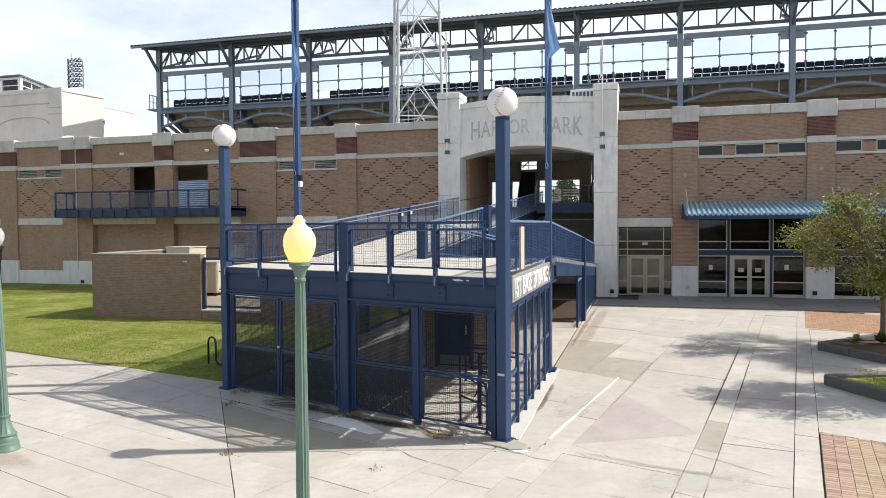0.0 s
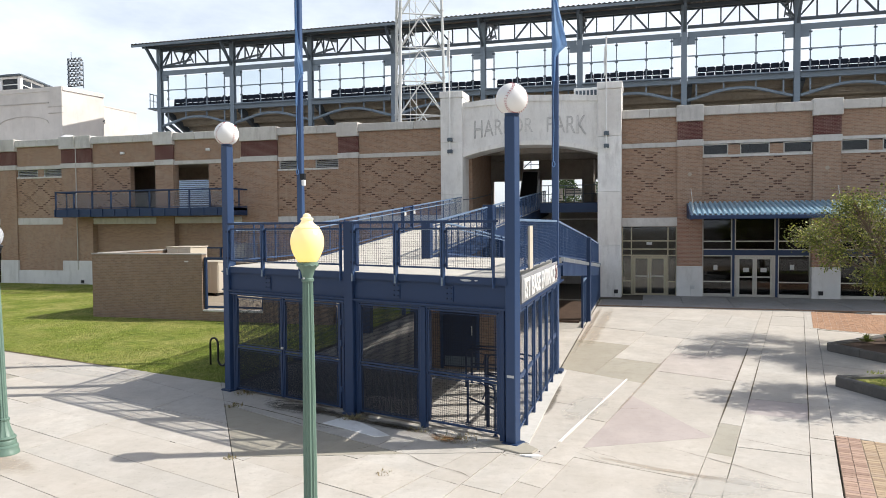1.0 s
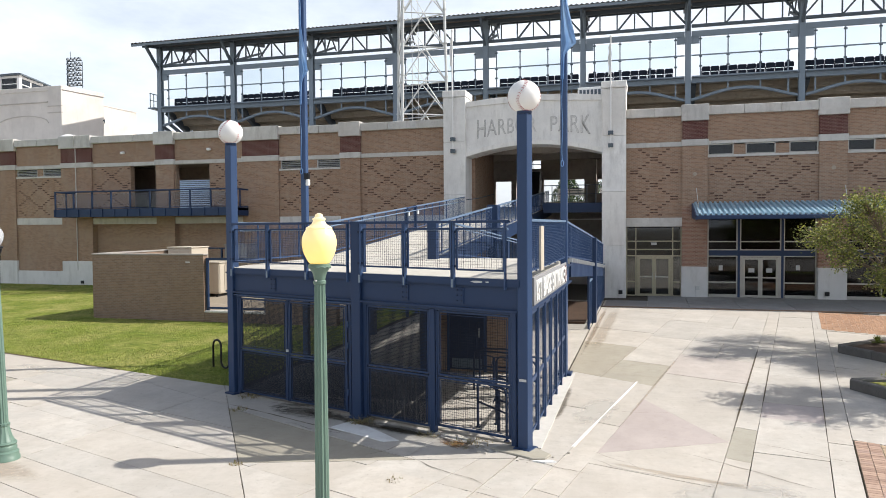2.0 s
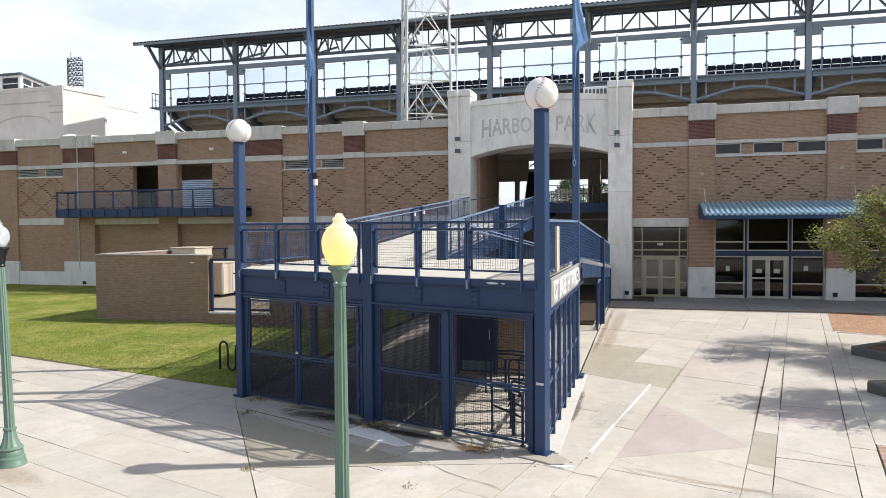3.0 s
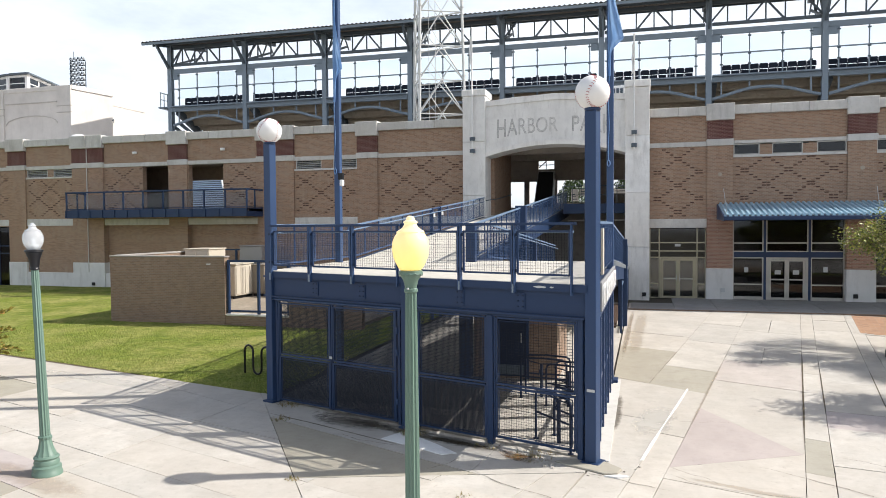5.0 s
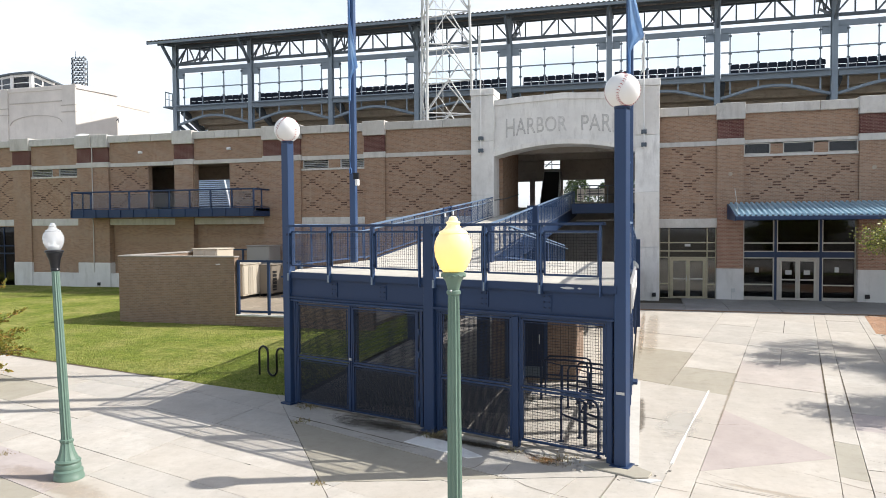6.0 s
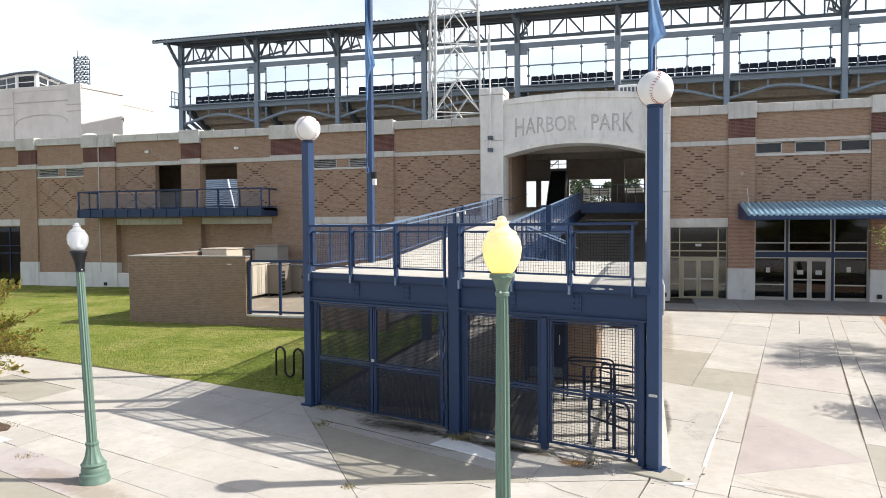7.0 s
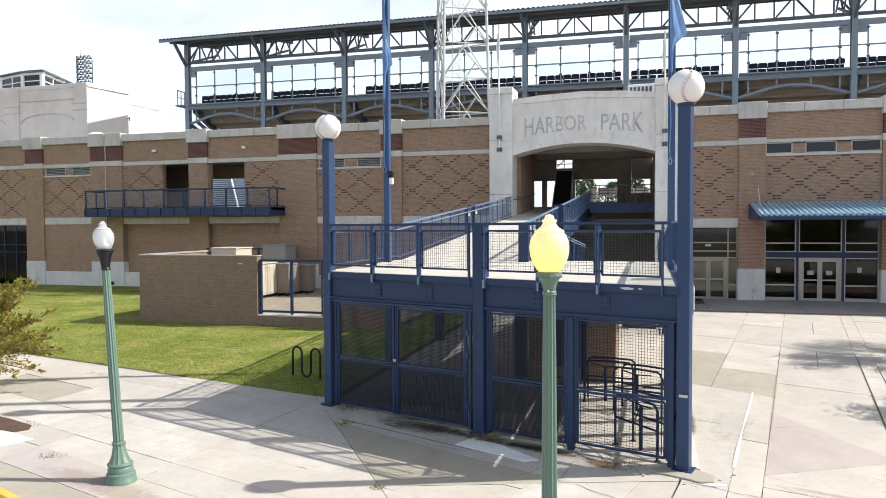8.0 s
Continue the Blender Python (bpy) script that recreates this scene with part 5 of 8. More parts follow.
part("edge_beam", Geo().box(-6.0, -2.57, 41.3, 41.5, 4.7, 5.25), M["blue"], concourse, "navy steel edge beam")
part("lower_wall", Geo().box(-9.7, -2.56, 46.6, 46.9, 0.1, 5.0), M["passage"], concourse)
# white colour carries the daylight falling on this rail
part("lower_rail", Geo().tube([(-6.0, 44.0, 4.33), (-2.56, 44.0, 4.33)], 0.04), M["white"], concourse)
g = Geo()
for k in range(8):
    g.tube([(-6.0 + k * 0.49, 41.4, 5.2), (-6.0 + k * 0.49, 41.4, 6.25)], 0.022, 6)
g.tube([(-6.0, 41.4, 6.25), (-2.57, 41.4, 6.25)], 0.025, 6).tube([(-6.0, 41.4, 5.75), (-2.57, 41.4, 5.75)], 0.018, 6)
part("railing", g, M["steel_dark"], concourse)
back = holed(Geo(), -14.0, -2.56, 5.2, 9.75, 60.0, 60.3, [(-12.7, -11.34, 5.55, 7.7), (-10.92, -9.7, 5.55, 7.7), (-10.15, -8.84, 8.7, 9.42), (-8.6, -5.26, 5.9, 7.75), (-4.17, -2.7, 6.6, 7.7)])
part("rear_wall", back, M["passage"], concourse)
part("window_bar", Geo().box(-10.15, -8.84, 60.1, 60.16, 9.03, 9.09).box(-9.55, -9.49, 60.1, 60.16, 8.7, 9.42).beam((-10.1, 60.13, 8.85), (-9.45, 60.13, 9.42), 0.07), M["steel_dark"], concourse)
part("column", Geo().box(-5.0, -4.1, 57.0, 57.8, 5.2, 9.45), M["passage"], concourse)
ob = thing("concession_stair", (-9.5, 59.4, 5.2), "black slanted stair housing at the back of the concourse", "stair")
part("housing", Geo().plate([(-10.4, 5.2), (-9.98, 8.4), (-9.9, 8.47), (-8.7, 8.45), (-8.65, 8.38), (-8.86, 5.2)], 58.8, 59.7), M["black"], ob, bevel=0.03)
part("edge_trim", Geo().beam((-9.98, 58.78, 8.44), (-8.66, 58.78, 8.42), 0.05, 0.09).beam((-8.7, 58.78, 8.4), (-8.9, 58.78, 5.25), 0.05, 0.07).beam((-9.97, 58.78, 8.4), (-10.38, 58.78, 5.25), 0.04, 0.05), M["galv"], ob)
for x0, x1, z0, z1 in ((-7.55, -6.95, 6.03, 7.05), (-6.85, -5.25, 6.46, 7.04), (-4.05, -2.75, 6.64, 7.03)):
    ob = thing("notice_board", (x0, 60.9, z0), "white notice board behind the concourse", "notice board", "concourse boards")
    part("board", Geo().box(x0, x1, 60.9, 60.95, z0, z1), M["white"], ob)
    for lx in (x0 + 0.1, x1 - 0.14):
        part("leg", Geo().box(lx, lx + 0.04, 60.9, 60.95, 5.2, z0), M["steel_dark"], ob)
    for k in range(3):
        part("text_bar", Geo().box(x0 + 0.1, x1 - 0.1 - 0.1 * k, 60.89, 60.9, z0 + 0.15 + k * 0.2, z0 + 0.22 + k * 0.2), M["steel_dark"], ob)
# rooms behind the balcony openings
g = Geo().box(-38.0, -24.5, BACK_Y, 45.0, 5.0, 5.18).box(-38.0, -24.5, BACK_Y, 45.0, 8.3, 8.5)
g.box(-38.2, -38.0, BACK_Y, 45.0, 5.0, 8.5).box(-24.6, -24.4, BACK_Y, 45.0, 5.0, 8.5)
g.box(-38.0, -33.3, 44.8, 45.0, 5.18, 8.3).box(-33.3, -24.6, 44.8, 45.0, 7.42, 8.3)
alone("balcony_room", g, M["soffit"], "shaded concourse bay behind the balcony openings", "room", "structure")
ob = thing("far_bleachers", (-52, 80, 0), "pale blue bleacher rows beyond the passage", "bleachers", kind="structure")
for k in range(34):
    part("bench_row", Geo().box(-66, -38, 72 + k * 0.6, 72.35 + k * 0.6, 3.5 + k * 0.3, 3.62 + k * 0.3), M["bleacher"], ob)
part("understructure", Geo().add([(-66, 72.4, 3.3), (-38, 72.4, 3.3), (-38, 92.8, 13.4), (-66, 92.8, 13.4)], [(0, 1, 2, 3)]), M["steel_dark"], ob)
part("stair_wall", Geo().beam((-57.5, 86.0, 11.2), (-48.5, 74.0, 5.2), 0.15, 0.3), M["white"], ob)

# ---- balcony ----
balc = thing("balcony", (-29.5, 37.2, 4.7), "navy steel balcony with glazed railing along the brick wall", "balcony")
BX0, BX1, BY = -36.55, -23.66, 37.2
part("deck_slab", Geo().box(BX0, BX1, BY + 0.1, WALL_Y - 0.003, 5.02, 5.16), M["deck"], balc)
part("edge_beam", Geo().box(BX0, BX1, BY, BY + 0.12, 4.7, 5.2), M["blue"], balc, bevel=0.015)
for x in (BX0, BX1 - 0.12):
    part("edge_beam", Geo().box(x, x + 0.12, BY + 0.12, WALL_Y - 0.003, 4.7, 5.2), M["blue"], balc, bevel=0.015)
n = 14
for i in range(n + 1):
    x = BX0 + 0.04 + (BX1 - BX0 - 0.08) * i / n
    part("stiffener", Geo().box(x - 0.03, x + 0.03, BY - 0.05, BY, 4.72, 5.18), M["blue"], balc)
n = 9
for i in range(n + 1):
    x = BX0 + 0.05 + (BX1 - BX0 - 0.1) * i / n
    part("rail_post", Geo().box(x - 0.04, x + 0.04, BY + 0.02, BY + 0.1, 5.2, 6.26), M["blue"], balc)
    if i < n:
        x2 = BX0 + 0.05 + (BX1 - BX0 - 0.1) * (i + 1) / n
        part("rail_pane", Geo().box(x + 0.07, x2 - 0.07, BY + 0.055, BY + 0.065, 5.3, 6.15), M["glass_rail"], balc)
part("top_rail", Geo().box(BX0, BX1, BY, BY + 0.12, 6.24, 6.33).box(BX0, BX1, BY + 0.03, BY + 0.09, 5.23, 5.28), M["blue"], balc, bevel=0.015)
for x in (BX0 + 0.05, BX1 - 0.05):
    part("side_rail", Geo().box(x - 0.04, x + 0.04, BY + 0.12, WALL_Y - 0.002, 6.24, 6.33).box(x - 0.03, x + 0.03, BY + 0.12, WALL_Y - 0.002, 5.23, 5.28).box(x - 0.03, x + 0.03, 38.1, 38.18, 5.2, 6.24), M["blue"], balc)

# ---- canopy over the doors ----
can = thing("door_canopy", (8, 37, 4.4), "teal-blue ribbed metal canopy over the shopfront doors", "canopy")
CX0, CX1, CY = 1.93, 15.4, 35.6
g = Geo()
x = CX0
prof = []
while x < CX1:
    prof += [(x, 0.0), (x + 0.08, 0.0), (x + 0.11, 0.085), (x + 0.2, 0.085), (x + 0.23, 0.0)]
    x += 0.235
for (x, dz) in prof:
    g.v += [(x, CY, 4.42 + dz), (x, WALL_Y - 0.02, 5.06 + dz), (x, CY, 4.37 + dz), (x, WALL_Y - 0.02, 5.01 + dz)]
for i in range(len(prof) - 1):
    a = i * 4
    g.f += [(a, a + 4, a + 5, a + 1), (a + 2, a + 3, a + 7, a + 6), (a, a + 2, a + 6, a + 4)]
part("ribbed_sheet", g, M["canopy"], can)
part("gutter", Geo().box(CX0, CX1, CY - 0.06, CY + 0.07, 4.22, 4.4), M["blue"], can, bevel=0.02)
part("side_trim", Geo().plate([(CY, 4.2), (38.98, 4.3), (38.98, 5.06), (CY, 4.42)], CX0 - 0.03, CX0 + 0.02, "x"), M["blue"], can, "navy end panel")
for x in (2.1, 4.25, 6.1, 7.8, 9.5, 12.0):
    part("rafter", Geo().beam((x, CY + 0.07, 4.3), (x, 38.98, 4.93), 0.08, 0.12), M["blue"], can)
part("ledge_beam", Geo().box(CX0, CX1, 38.86, 38.995, 4.3, 4.46), M["blue"], can)
for x in (2.1, 8.4):
    part("antenna_rod", Geo().tube([(x, 36.2, 4.5), (x - 0.15, 36.2, 5.7)], 0.012, 6), M["galv"], can)


# ---- upper grandstand ----
SY = 46.82
COLS = [-35.83 + 6.32 * i for i in range(11)]
stand = thing("grandstand", (-14, SY, 9), "blue-grey steel upper grandstand with a truss roof", "grandstand", kind="structure")


def sag(x):
    """The stand falls by a hand's width along its length."""
    return -0.004 * (x + 33)


def S(x, y, z):
    return (x, y, z + sag(x))


def longbeam(name, x0, x1, y, z, w, h, mat, label=""):
    part(name, Geo().beam(S(x0, y, z), S(x1, y, z), w, h), mat, stand, label)


for i, x in enumerate(COLS):
    g = Geo()
    for dy in (-0.16, 0.16):
        g.beam(S(x, SY + dy, 9.0), S(x, SY + dy, 17.62), 0.33, 0.035, (0, 1, 0))
    g.beam(S(x, SY, 9.0), S(x, SY, 17.62), 0.06, 0.32, (0, 1, 0))
    part("column", g, M["steel"], stand)
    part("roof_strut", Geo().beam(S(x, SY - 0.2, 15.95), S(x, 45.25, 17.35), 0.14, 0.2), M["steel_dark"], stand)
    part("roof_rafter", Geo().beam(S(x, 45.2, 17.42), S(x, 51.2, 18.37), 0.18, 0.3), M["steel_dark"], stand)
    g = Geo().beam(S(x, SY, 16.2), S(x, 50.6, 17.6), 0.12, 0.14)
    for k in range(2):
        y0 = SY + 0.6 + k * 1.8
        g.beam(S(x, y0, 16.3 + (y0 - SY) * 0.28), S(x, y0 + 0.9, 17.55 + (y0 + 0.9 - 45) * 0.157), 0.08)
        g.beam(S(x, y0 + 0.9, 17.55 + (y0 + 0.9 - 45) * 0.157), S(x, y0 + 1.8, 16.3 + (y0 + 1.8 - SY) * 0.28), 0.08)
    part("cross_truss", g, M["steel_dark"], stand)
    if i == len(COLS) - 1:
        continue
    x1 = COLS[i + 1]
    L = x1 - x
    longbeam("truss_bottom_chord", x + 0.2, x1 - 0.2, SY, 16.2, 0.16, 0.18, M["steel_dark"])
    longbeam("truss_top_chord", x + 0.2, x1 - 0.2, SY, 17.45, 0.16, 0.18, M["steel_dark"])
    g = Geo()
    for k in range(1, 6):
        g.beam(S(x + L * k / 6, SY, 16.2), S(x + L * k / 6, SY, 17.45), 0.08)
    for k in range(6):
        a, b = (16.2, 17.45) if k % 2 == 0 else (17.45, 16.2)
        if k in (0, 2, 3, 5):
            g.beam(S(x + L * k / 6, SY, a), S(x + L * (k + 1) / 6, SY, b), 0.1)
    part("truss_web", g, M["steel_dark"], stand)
    # windscreen with header, posts and panes
    longbeam("windscreen_header", x + 0.2, x1 - 0.2, SY, 15.72, 0.12, 0.34, M["steel"])
    for dx in (0.42, L - 0.42):
        part("header_block", Geo().beam(S(x + dx - 0.24, SY, 15.36), S(x + dx + 0.24, SY, 15.36), 0.12, 0.44), M["steel"], stand)
    posts = [0.72, 0.72 + (L - 1.44) * 0.32, 0.72 + (L - 1.44) * 0.69, L - 0.72]
    for k, dx in enumerate(posts):
        part("windscreen_post", Geo().beam(S(x + dx, SY, 13.05), S(x + dx, SY, 15.55), 0.07), M["steel"], stand)
        for z in (13.75, 14.35, 15.4):
            part("pane_clamp", Geo().beam(S(x + dx - 0.09, SY - 0.05, z), S(x + dx + 0.09, SY - 0.05, z), 0.05, 0.09), M["steel_dark"], stand)
        if k < 3:
            part("windscreen_pane", Geo().box(x + dx + 0.06, x + posts[k + 1] - 0.06, SY + 0.02, SY + 0.03, 13.7 + sag(x), 15.45 + sag(x)), M["glass"], stand)
    longbeam("mid_rail", x + 0.2, x1 - 0.2, SY - 0.05, 14.42, 0.07, 0.07, M["steel"])
    # deck edge beam, arch and hangers
    longbeam("deck_edge_flange", x + 0.2, x1 - 0.2, SY - 0.2, 13.07, 0.5, 0.08, M["steel"])
    longbeam("deck_edge_beam", x + 0.2, x1 - 0.2, SY - 0.1, 12.88, 0.14, 0.3, M["steel"])
    longbeam("deck_edge_lip", x + 0.2, x1 - 0.2, SY - 0.14, 12.74, 0.3, 0.05, M["steel"])
    pts = []
    for k in range(15):
        u = -1 + 2 * k / 14
        pts.append(S(x + 0.2 + (L - 0.4) * k / 14, SY - 0.05, 11.72 + 0.62 * math.cos(u * math.pi / 2) ** 1.2 if abs(u) < 0.999 else 11.72))
    part("arch_rib", Geo().tube(pts, 0.1, 8), M["steel"], stand, smooth=True)
    g = Geo()
    for dx in posts:
        u = -1 + 2 * (dx - 0.2) / (L - 0.4)
        g.beam(S(x + dx, SY - 0.05, 11.75 + 0.6 * math.cos(u * math.pi / 2) ** 1.2), S(x + dx, SY - 0.05, 12.75), 0.09)
    part("hanger", g, M["steel"], stand)

# stepped seating deck
X0, X1 = COLS[0] - 0.2, COLS[-1]
g = Geo()
for k in range(9):
    y, z = SY + 0.35 + 0.85 * k, 12.98 - 0.42 * k
    g.add([S(X0 + 0.3 * k, y, z), S(X1, y, z), S(X1, y + 0.85, z), S(X0 + 0.3 * k, y + 0.85, z), S(X0 + 0.3 * k, y, z - 0.14), S(X1, y, z - 0.14), S(X1, y + 0.85, z - 0.14), S(X0 + 0.3 * k, y + 0.85, z - 0.14)],
          [(0, 1, 2, 3), (4, 7, 6, 5), (0, 4, 5, 1), (1, 5, 6, 2), (2, 6, 7, 3), (3, 7, 4, 0)])
    g.add([S(X0 + 0.3 * k, y + 0.78, z - 0.42), S(X1, y + 0.78, z - 0.42), S(X1, y + 0.85, z - 0.42), S(X0 + 0.3 * k, y + 0.85, z - 0.42), S(X0 + 0.3 * k, y + 0.78, z - 0.1), S(X1, y + 0.78, z - 0.1), S(X1, y + 0.85, z - 0.1), S(X0 + 0.3 * k, y + 0.85, z - 0.1)],
          [(0, 3, 2, 1), (4, 5, 6, 7), (0, 1, 5, 4), (1, 2, 6, 5), (2, 3, 7, 6), (3, 0, 4, 7)])
part("seating_deck", g, M["soffit"], stand, "stepped tan concrete seating deck seen from below")
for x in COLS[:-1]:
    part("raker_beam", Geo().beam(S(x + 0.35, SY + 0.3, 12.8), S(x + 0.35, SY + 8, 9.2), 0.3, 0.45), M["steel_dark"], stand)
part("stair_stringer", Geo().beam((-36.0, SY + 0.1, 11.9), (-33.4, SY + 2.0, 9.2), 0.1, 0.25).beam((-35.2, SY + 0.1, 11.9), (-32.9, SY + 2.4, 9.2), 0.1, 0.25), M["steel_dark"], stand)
g = Geo()
for k in range(4):
    g.beam((-36.42, SY - 0.45 + 0.4 * k, 13.05), (-36.42, SY - 0.45 + 0.4 * k, 14.15), 0.045)
g.beam((-36.42, SY - 0.5, 14.15), (-36.42, SY + 0.8, 14.15), 0.06).beam((-36.42, SY - 0.5, 13.65), (-36.42, SY + 0.8, 13.65), 0.04)
g.beam((-36.3, SY - 0.5, 13.04), (-36.3, SY + 0.9, 13.04), 0.6, 0.09)
part("end_railing", g, M["steel"], stand)
# seats of the last rows
me = Geo()
me.box(-0.252, 0.252, -0.02, 0.03, 0.36, 0.6)
me.plate([(-0.252, 0.6), (0.252, 0.6), (0.2, 0.67), (-0.2, 0.67)], -0.02, 0.03)
me.box(-0.22, 0.22, 0.05, 0.11, 0.16, 0.34)
me.box(-0.262, -0.238, -0.02, 0.2, -0.3, 0.42)
seat_me = me.mesh("stadium_seat", M["seat"], 0.008)
for x in COLS[:-3]:
    for k in range(11):
        sx = x + 0.55 + k * 0.52
        if (x < COLS[1] and k < 1) or (COLS[2] <= x < COLS[3] and k < 2) or (COLS[4] <= x < COLS[5] and k < 1) or (COLS[5] <= x < COLS[6] and k > 9) or (COLS[6] <= x < COLS[7] and k < 1):
            continue
        piece("stadium_seat", seat_me, stand, Matrix.Translation(S(sx, SY + 0.55, 13.16)))
# roof: corrugated sheet on purlins
RX0, RX1 = -36.98, COLS[-1] + 1
g = Geo()
n = 420
for i in range(n + 1):
    x = RX0 + (RX1 - RX0) * i / n
    dz = 0.045 if i % 2 else -0.045
    g.v += [S(x, 45.0, 17.58 + dz), S(x, 51.5, 18.6 + dz)]
g.f += [(2 * i, 2 * i + 2, 2 * i + 3, 2 * i + 1) for i in range(n)]
part("roof_sheet", g, M["roof"], stand, "grey corrugated roof sheet")
longbeam("roof_fascia", RX0, RX1, 45.12, 17.46, 0.1, 0.16, M["steel"])
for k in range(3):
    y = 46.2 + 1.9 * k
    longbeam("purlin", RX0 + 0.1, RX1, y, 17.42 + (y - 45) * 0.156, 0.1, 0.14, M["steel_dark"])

# ---- lattice mast ----
tower = thing("lattice_tower", (-13.8, 42.3, 9.1), "pale grey three-legged lattice mast on the stadium roof", "mast")
LEGS = [Vector((-15.45, 43.2, 0)), Vector((-14.45, 41.2, 0)), Vector((-11.95, 42.5, 0))]
mid = sum(LEGS, Vector()) / 3


def leg_at(k, z):
    t = 1 - 0.012 * (z - 9)
    p = mid + (LEGS[k] - mid) * t
    return (p.x, p.y, z)


for k in range(3):
    part("leg", Geo().tube([leg_at(k, 9.1), leg_at(k, 26)], 0.085, 8), M["tower"], tower, smooth=True)
for lev in range(8):
    z0, z1 = 8.72 + 2.03 * lev, 8.72 + 2.03 * (lev + 1)
    for k in range(3):
        j = (k + 1) % 3
        a0, b0 = Vector(leg_at(k, z0)), Vector(leg_at(j, z0))
        g = Geo().tube([a0, b0], 0.04, 6)
        top = (Vector(leg_at(k, z1)) + Vector(leg_at(j, z1))) / 2
        g.tube([a0, top], 0.04, 6).tube([b0, top], 0.04, 6)
        h1, h2 = (a0 + top) / 2, (b0 + top) / 2
        g.tube([h1, (a0 + b0) / 2], 0.022, 5).tube([h2, (a0 + b0) / 2], 0.022, 5)
        part("brace", g, M["tower"], tower)
        part("flange", Geo().lathe([(0.13, -0.03), (0.13, 0.03)], 10, leg_at(k, z0 + 0.3)), M["tower"], tower)
part("cable_ladder", Geo().tube([(-14.2, 42.4, 9.1), (-14.2, 42.4, 26)], 0.02, 5).tube([(-13.8, 42.4, 9.1), (-13.8, 42.4, 26)], 0.02, 5), M["tower"], tower)

# ---- far building, lantern, floodlight ----
far = thing("stair_tower", (-47, 45, 0), "beige stucco stair tower with blind arches behind the parapet", "building")
TY = 44.7
part("wall", Geo().prism([(-75, TY), (-42.98, TY), (-42.4, 48.28), (-75, 48.28)], 0, 14.5), M["beige"], far)
part("rear_wall", Geo().box(-75, -50.0, 48.28, 57.5, 0, 14.9), M["beige"], far)
part("wing_wall", Geo().prism([(-60, 48.28), (-43.7, 48.28), (-43.7, 53.7), (-60, 53.7)], 0, 14.12), M["beige"], far)
part("wing_cap", Geo().prism([(-60, 48.29), (-43.66, 48.29), (-43.66, 53.74), (-60, 53.74)], 14.12, 14.2), M["beige"], far)
part("parapet", Geo().prism([(-75, TY - 0.06), (-42.92, TY - 0.06), (-42.32, 48.34), (-75, 48.34)], 14.5, 14.84), M["beige"], far, bevel=0.03)
part("cornice", Geo().box(-49.2, -44.3, TY - 0.07, TY, 13.63, 13.7), M["beige_dark"], far)
for x0, x1 in ((-44.2, -42.96), (-50.65, -49.35)):
    part("pilaster", Geo().box(x0, x1, TY - 0.12, TY, 9.0, 14.82), M["beige"], far, bevel=0.02)
    for z in (12.78, 13.27):
        part("capital", Geo().box(x0 - 0.03, x1 + 0.03, TY - 0.17, TY, z, z + 0.06), M["beige_dark"], far)
for cx in (-46.75, -53.25):
    ring = [(cx + 2.5 * u, 12.05 + 0.66 * math.sqrt(max(0, 1 - u * u))) for u in (-1 + k / 10 for k in range(21))]
    part("arch_moulding", Geo().plate(ring + [(x, z - 0.06) for x, z in reversed(ring)], TY - 0.05, TY), M["beige_dark"], far)
part("floodlight_arm", Geo().tube([(-42.4, 48.2, 12.6), (-42.15, 48.1, 12.7), (-42.15, 48.1, 12.4)], 0.04, 6), M["steel_dark"], far)
lan = thing("roof_lantern", (-54, 49, 14.9), "glazed rooftop lantern with a dark overhanging roof", "lantern")
EAVE = [(-60.0, 48.9), (-54.3, 47.3), (-51.3, 46.55), (-48.9, 46.6), (-50.3, 50.4), (-51.5, 53.5), (-60.0, 54.5)]
WALLS = inset(EAVE, 0.35)
part("roof", Geo().prism(EAVE, 16.46, 16.56), M["steel_dark"], lan, "dark metal roof")
part("roof_crown", Geo().prism(inset(EAVE, 0.5), 16.56, 16.72), M["steel_dark"], lan)
part("core", Geo().prism(inset(EAVE, 1.5), 14.6, 16.46), M["dark_room"], lan)
for (ax, ay), (bx, by) in zip(WALLS[:4], WALLS[1:5]):
    a_, b_ = Vector((ax, ay, 0)), Vector((bx, by, 0))
    up = Vector((0, 0, 1))
    part("sill_wall", Geo().beam(a_ + up * 15.0, b_ + up * 15.0, 0.16, 0.8), M["beige"], lan)
    part("head_beam", Geo().beam(a_ + up * 16.36, b_ + up * 16.36, 0.16, 0.18), M["white"], lan)
    part("glazing_bar", Geo().beam(a_ + up * 15.8, b_ + up * 15.8, 0.06, 0.07), M["white"], lan)
    part("pane", Geo().beam(a_ + up * 15.85, b_ + up * 15.85, 0.02, 0.85), M["glass_dark"], lan)
    n_ = max(1, round((b_ - a_).length / 1.6))
    for k in range(n_):
        p = a_.lerp(b_, k / n_)
        w_ = 0.26 if k == 0 else 0.1
        part("post", Geo().beam(p + up * 14.6, p + up * 16.4, w_, w_, (1, 0, 0)), M["white"], lan)
    part("roof_bracket", Geo().beam(b_ + up * 16.3, b_ + up * 16.52, 0.2, 0.3, (1, 0, 0)), M["white"], lan)
flood = thing("floodlight_tower", (-105, 110, 0), "distant stadium floodlight rack", "floodlight")
FX0, FX1 = -104.9, -101.6
part("mast", Geo().tube([(FX0, 110, 0), (FX0, 110, 35.8)], 0.16, 8), M["steel_dark"], flood)
part("side_rail", Geo().box(FX1 - 0.06, FX1 + 0.06, 110, 110.12, 30.2, 35.0), M["steel_dark"], flood)
part("antenna", Geo().tube([(FX0 + 0.7, 110, 35.5), (FX0 + 0.7, 110, 37.0)], 0.05, 5), M["steel_dark"], flood)
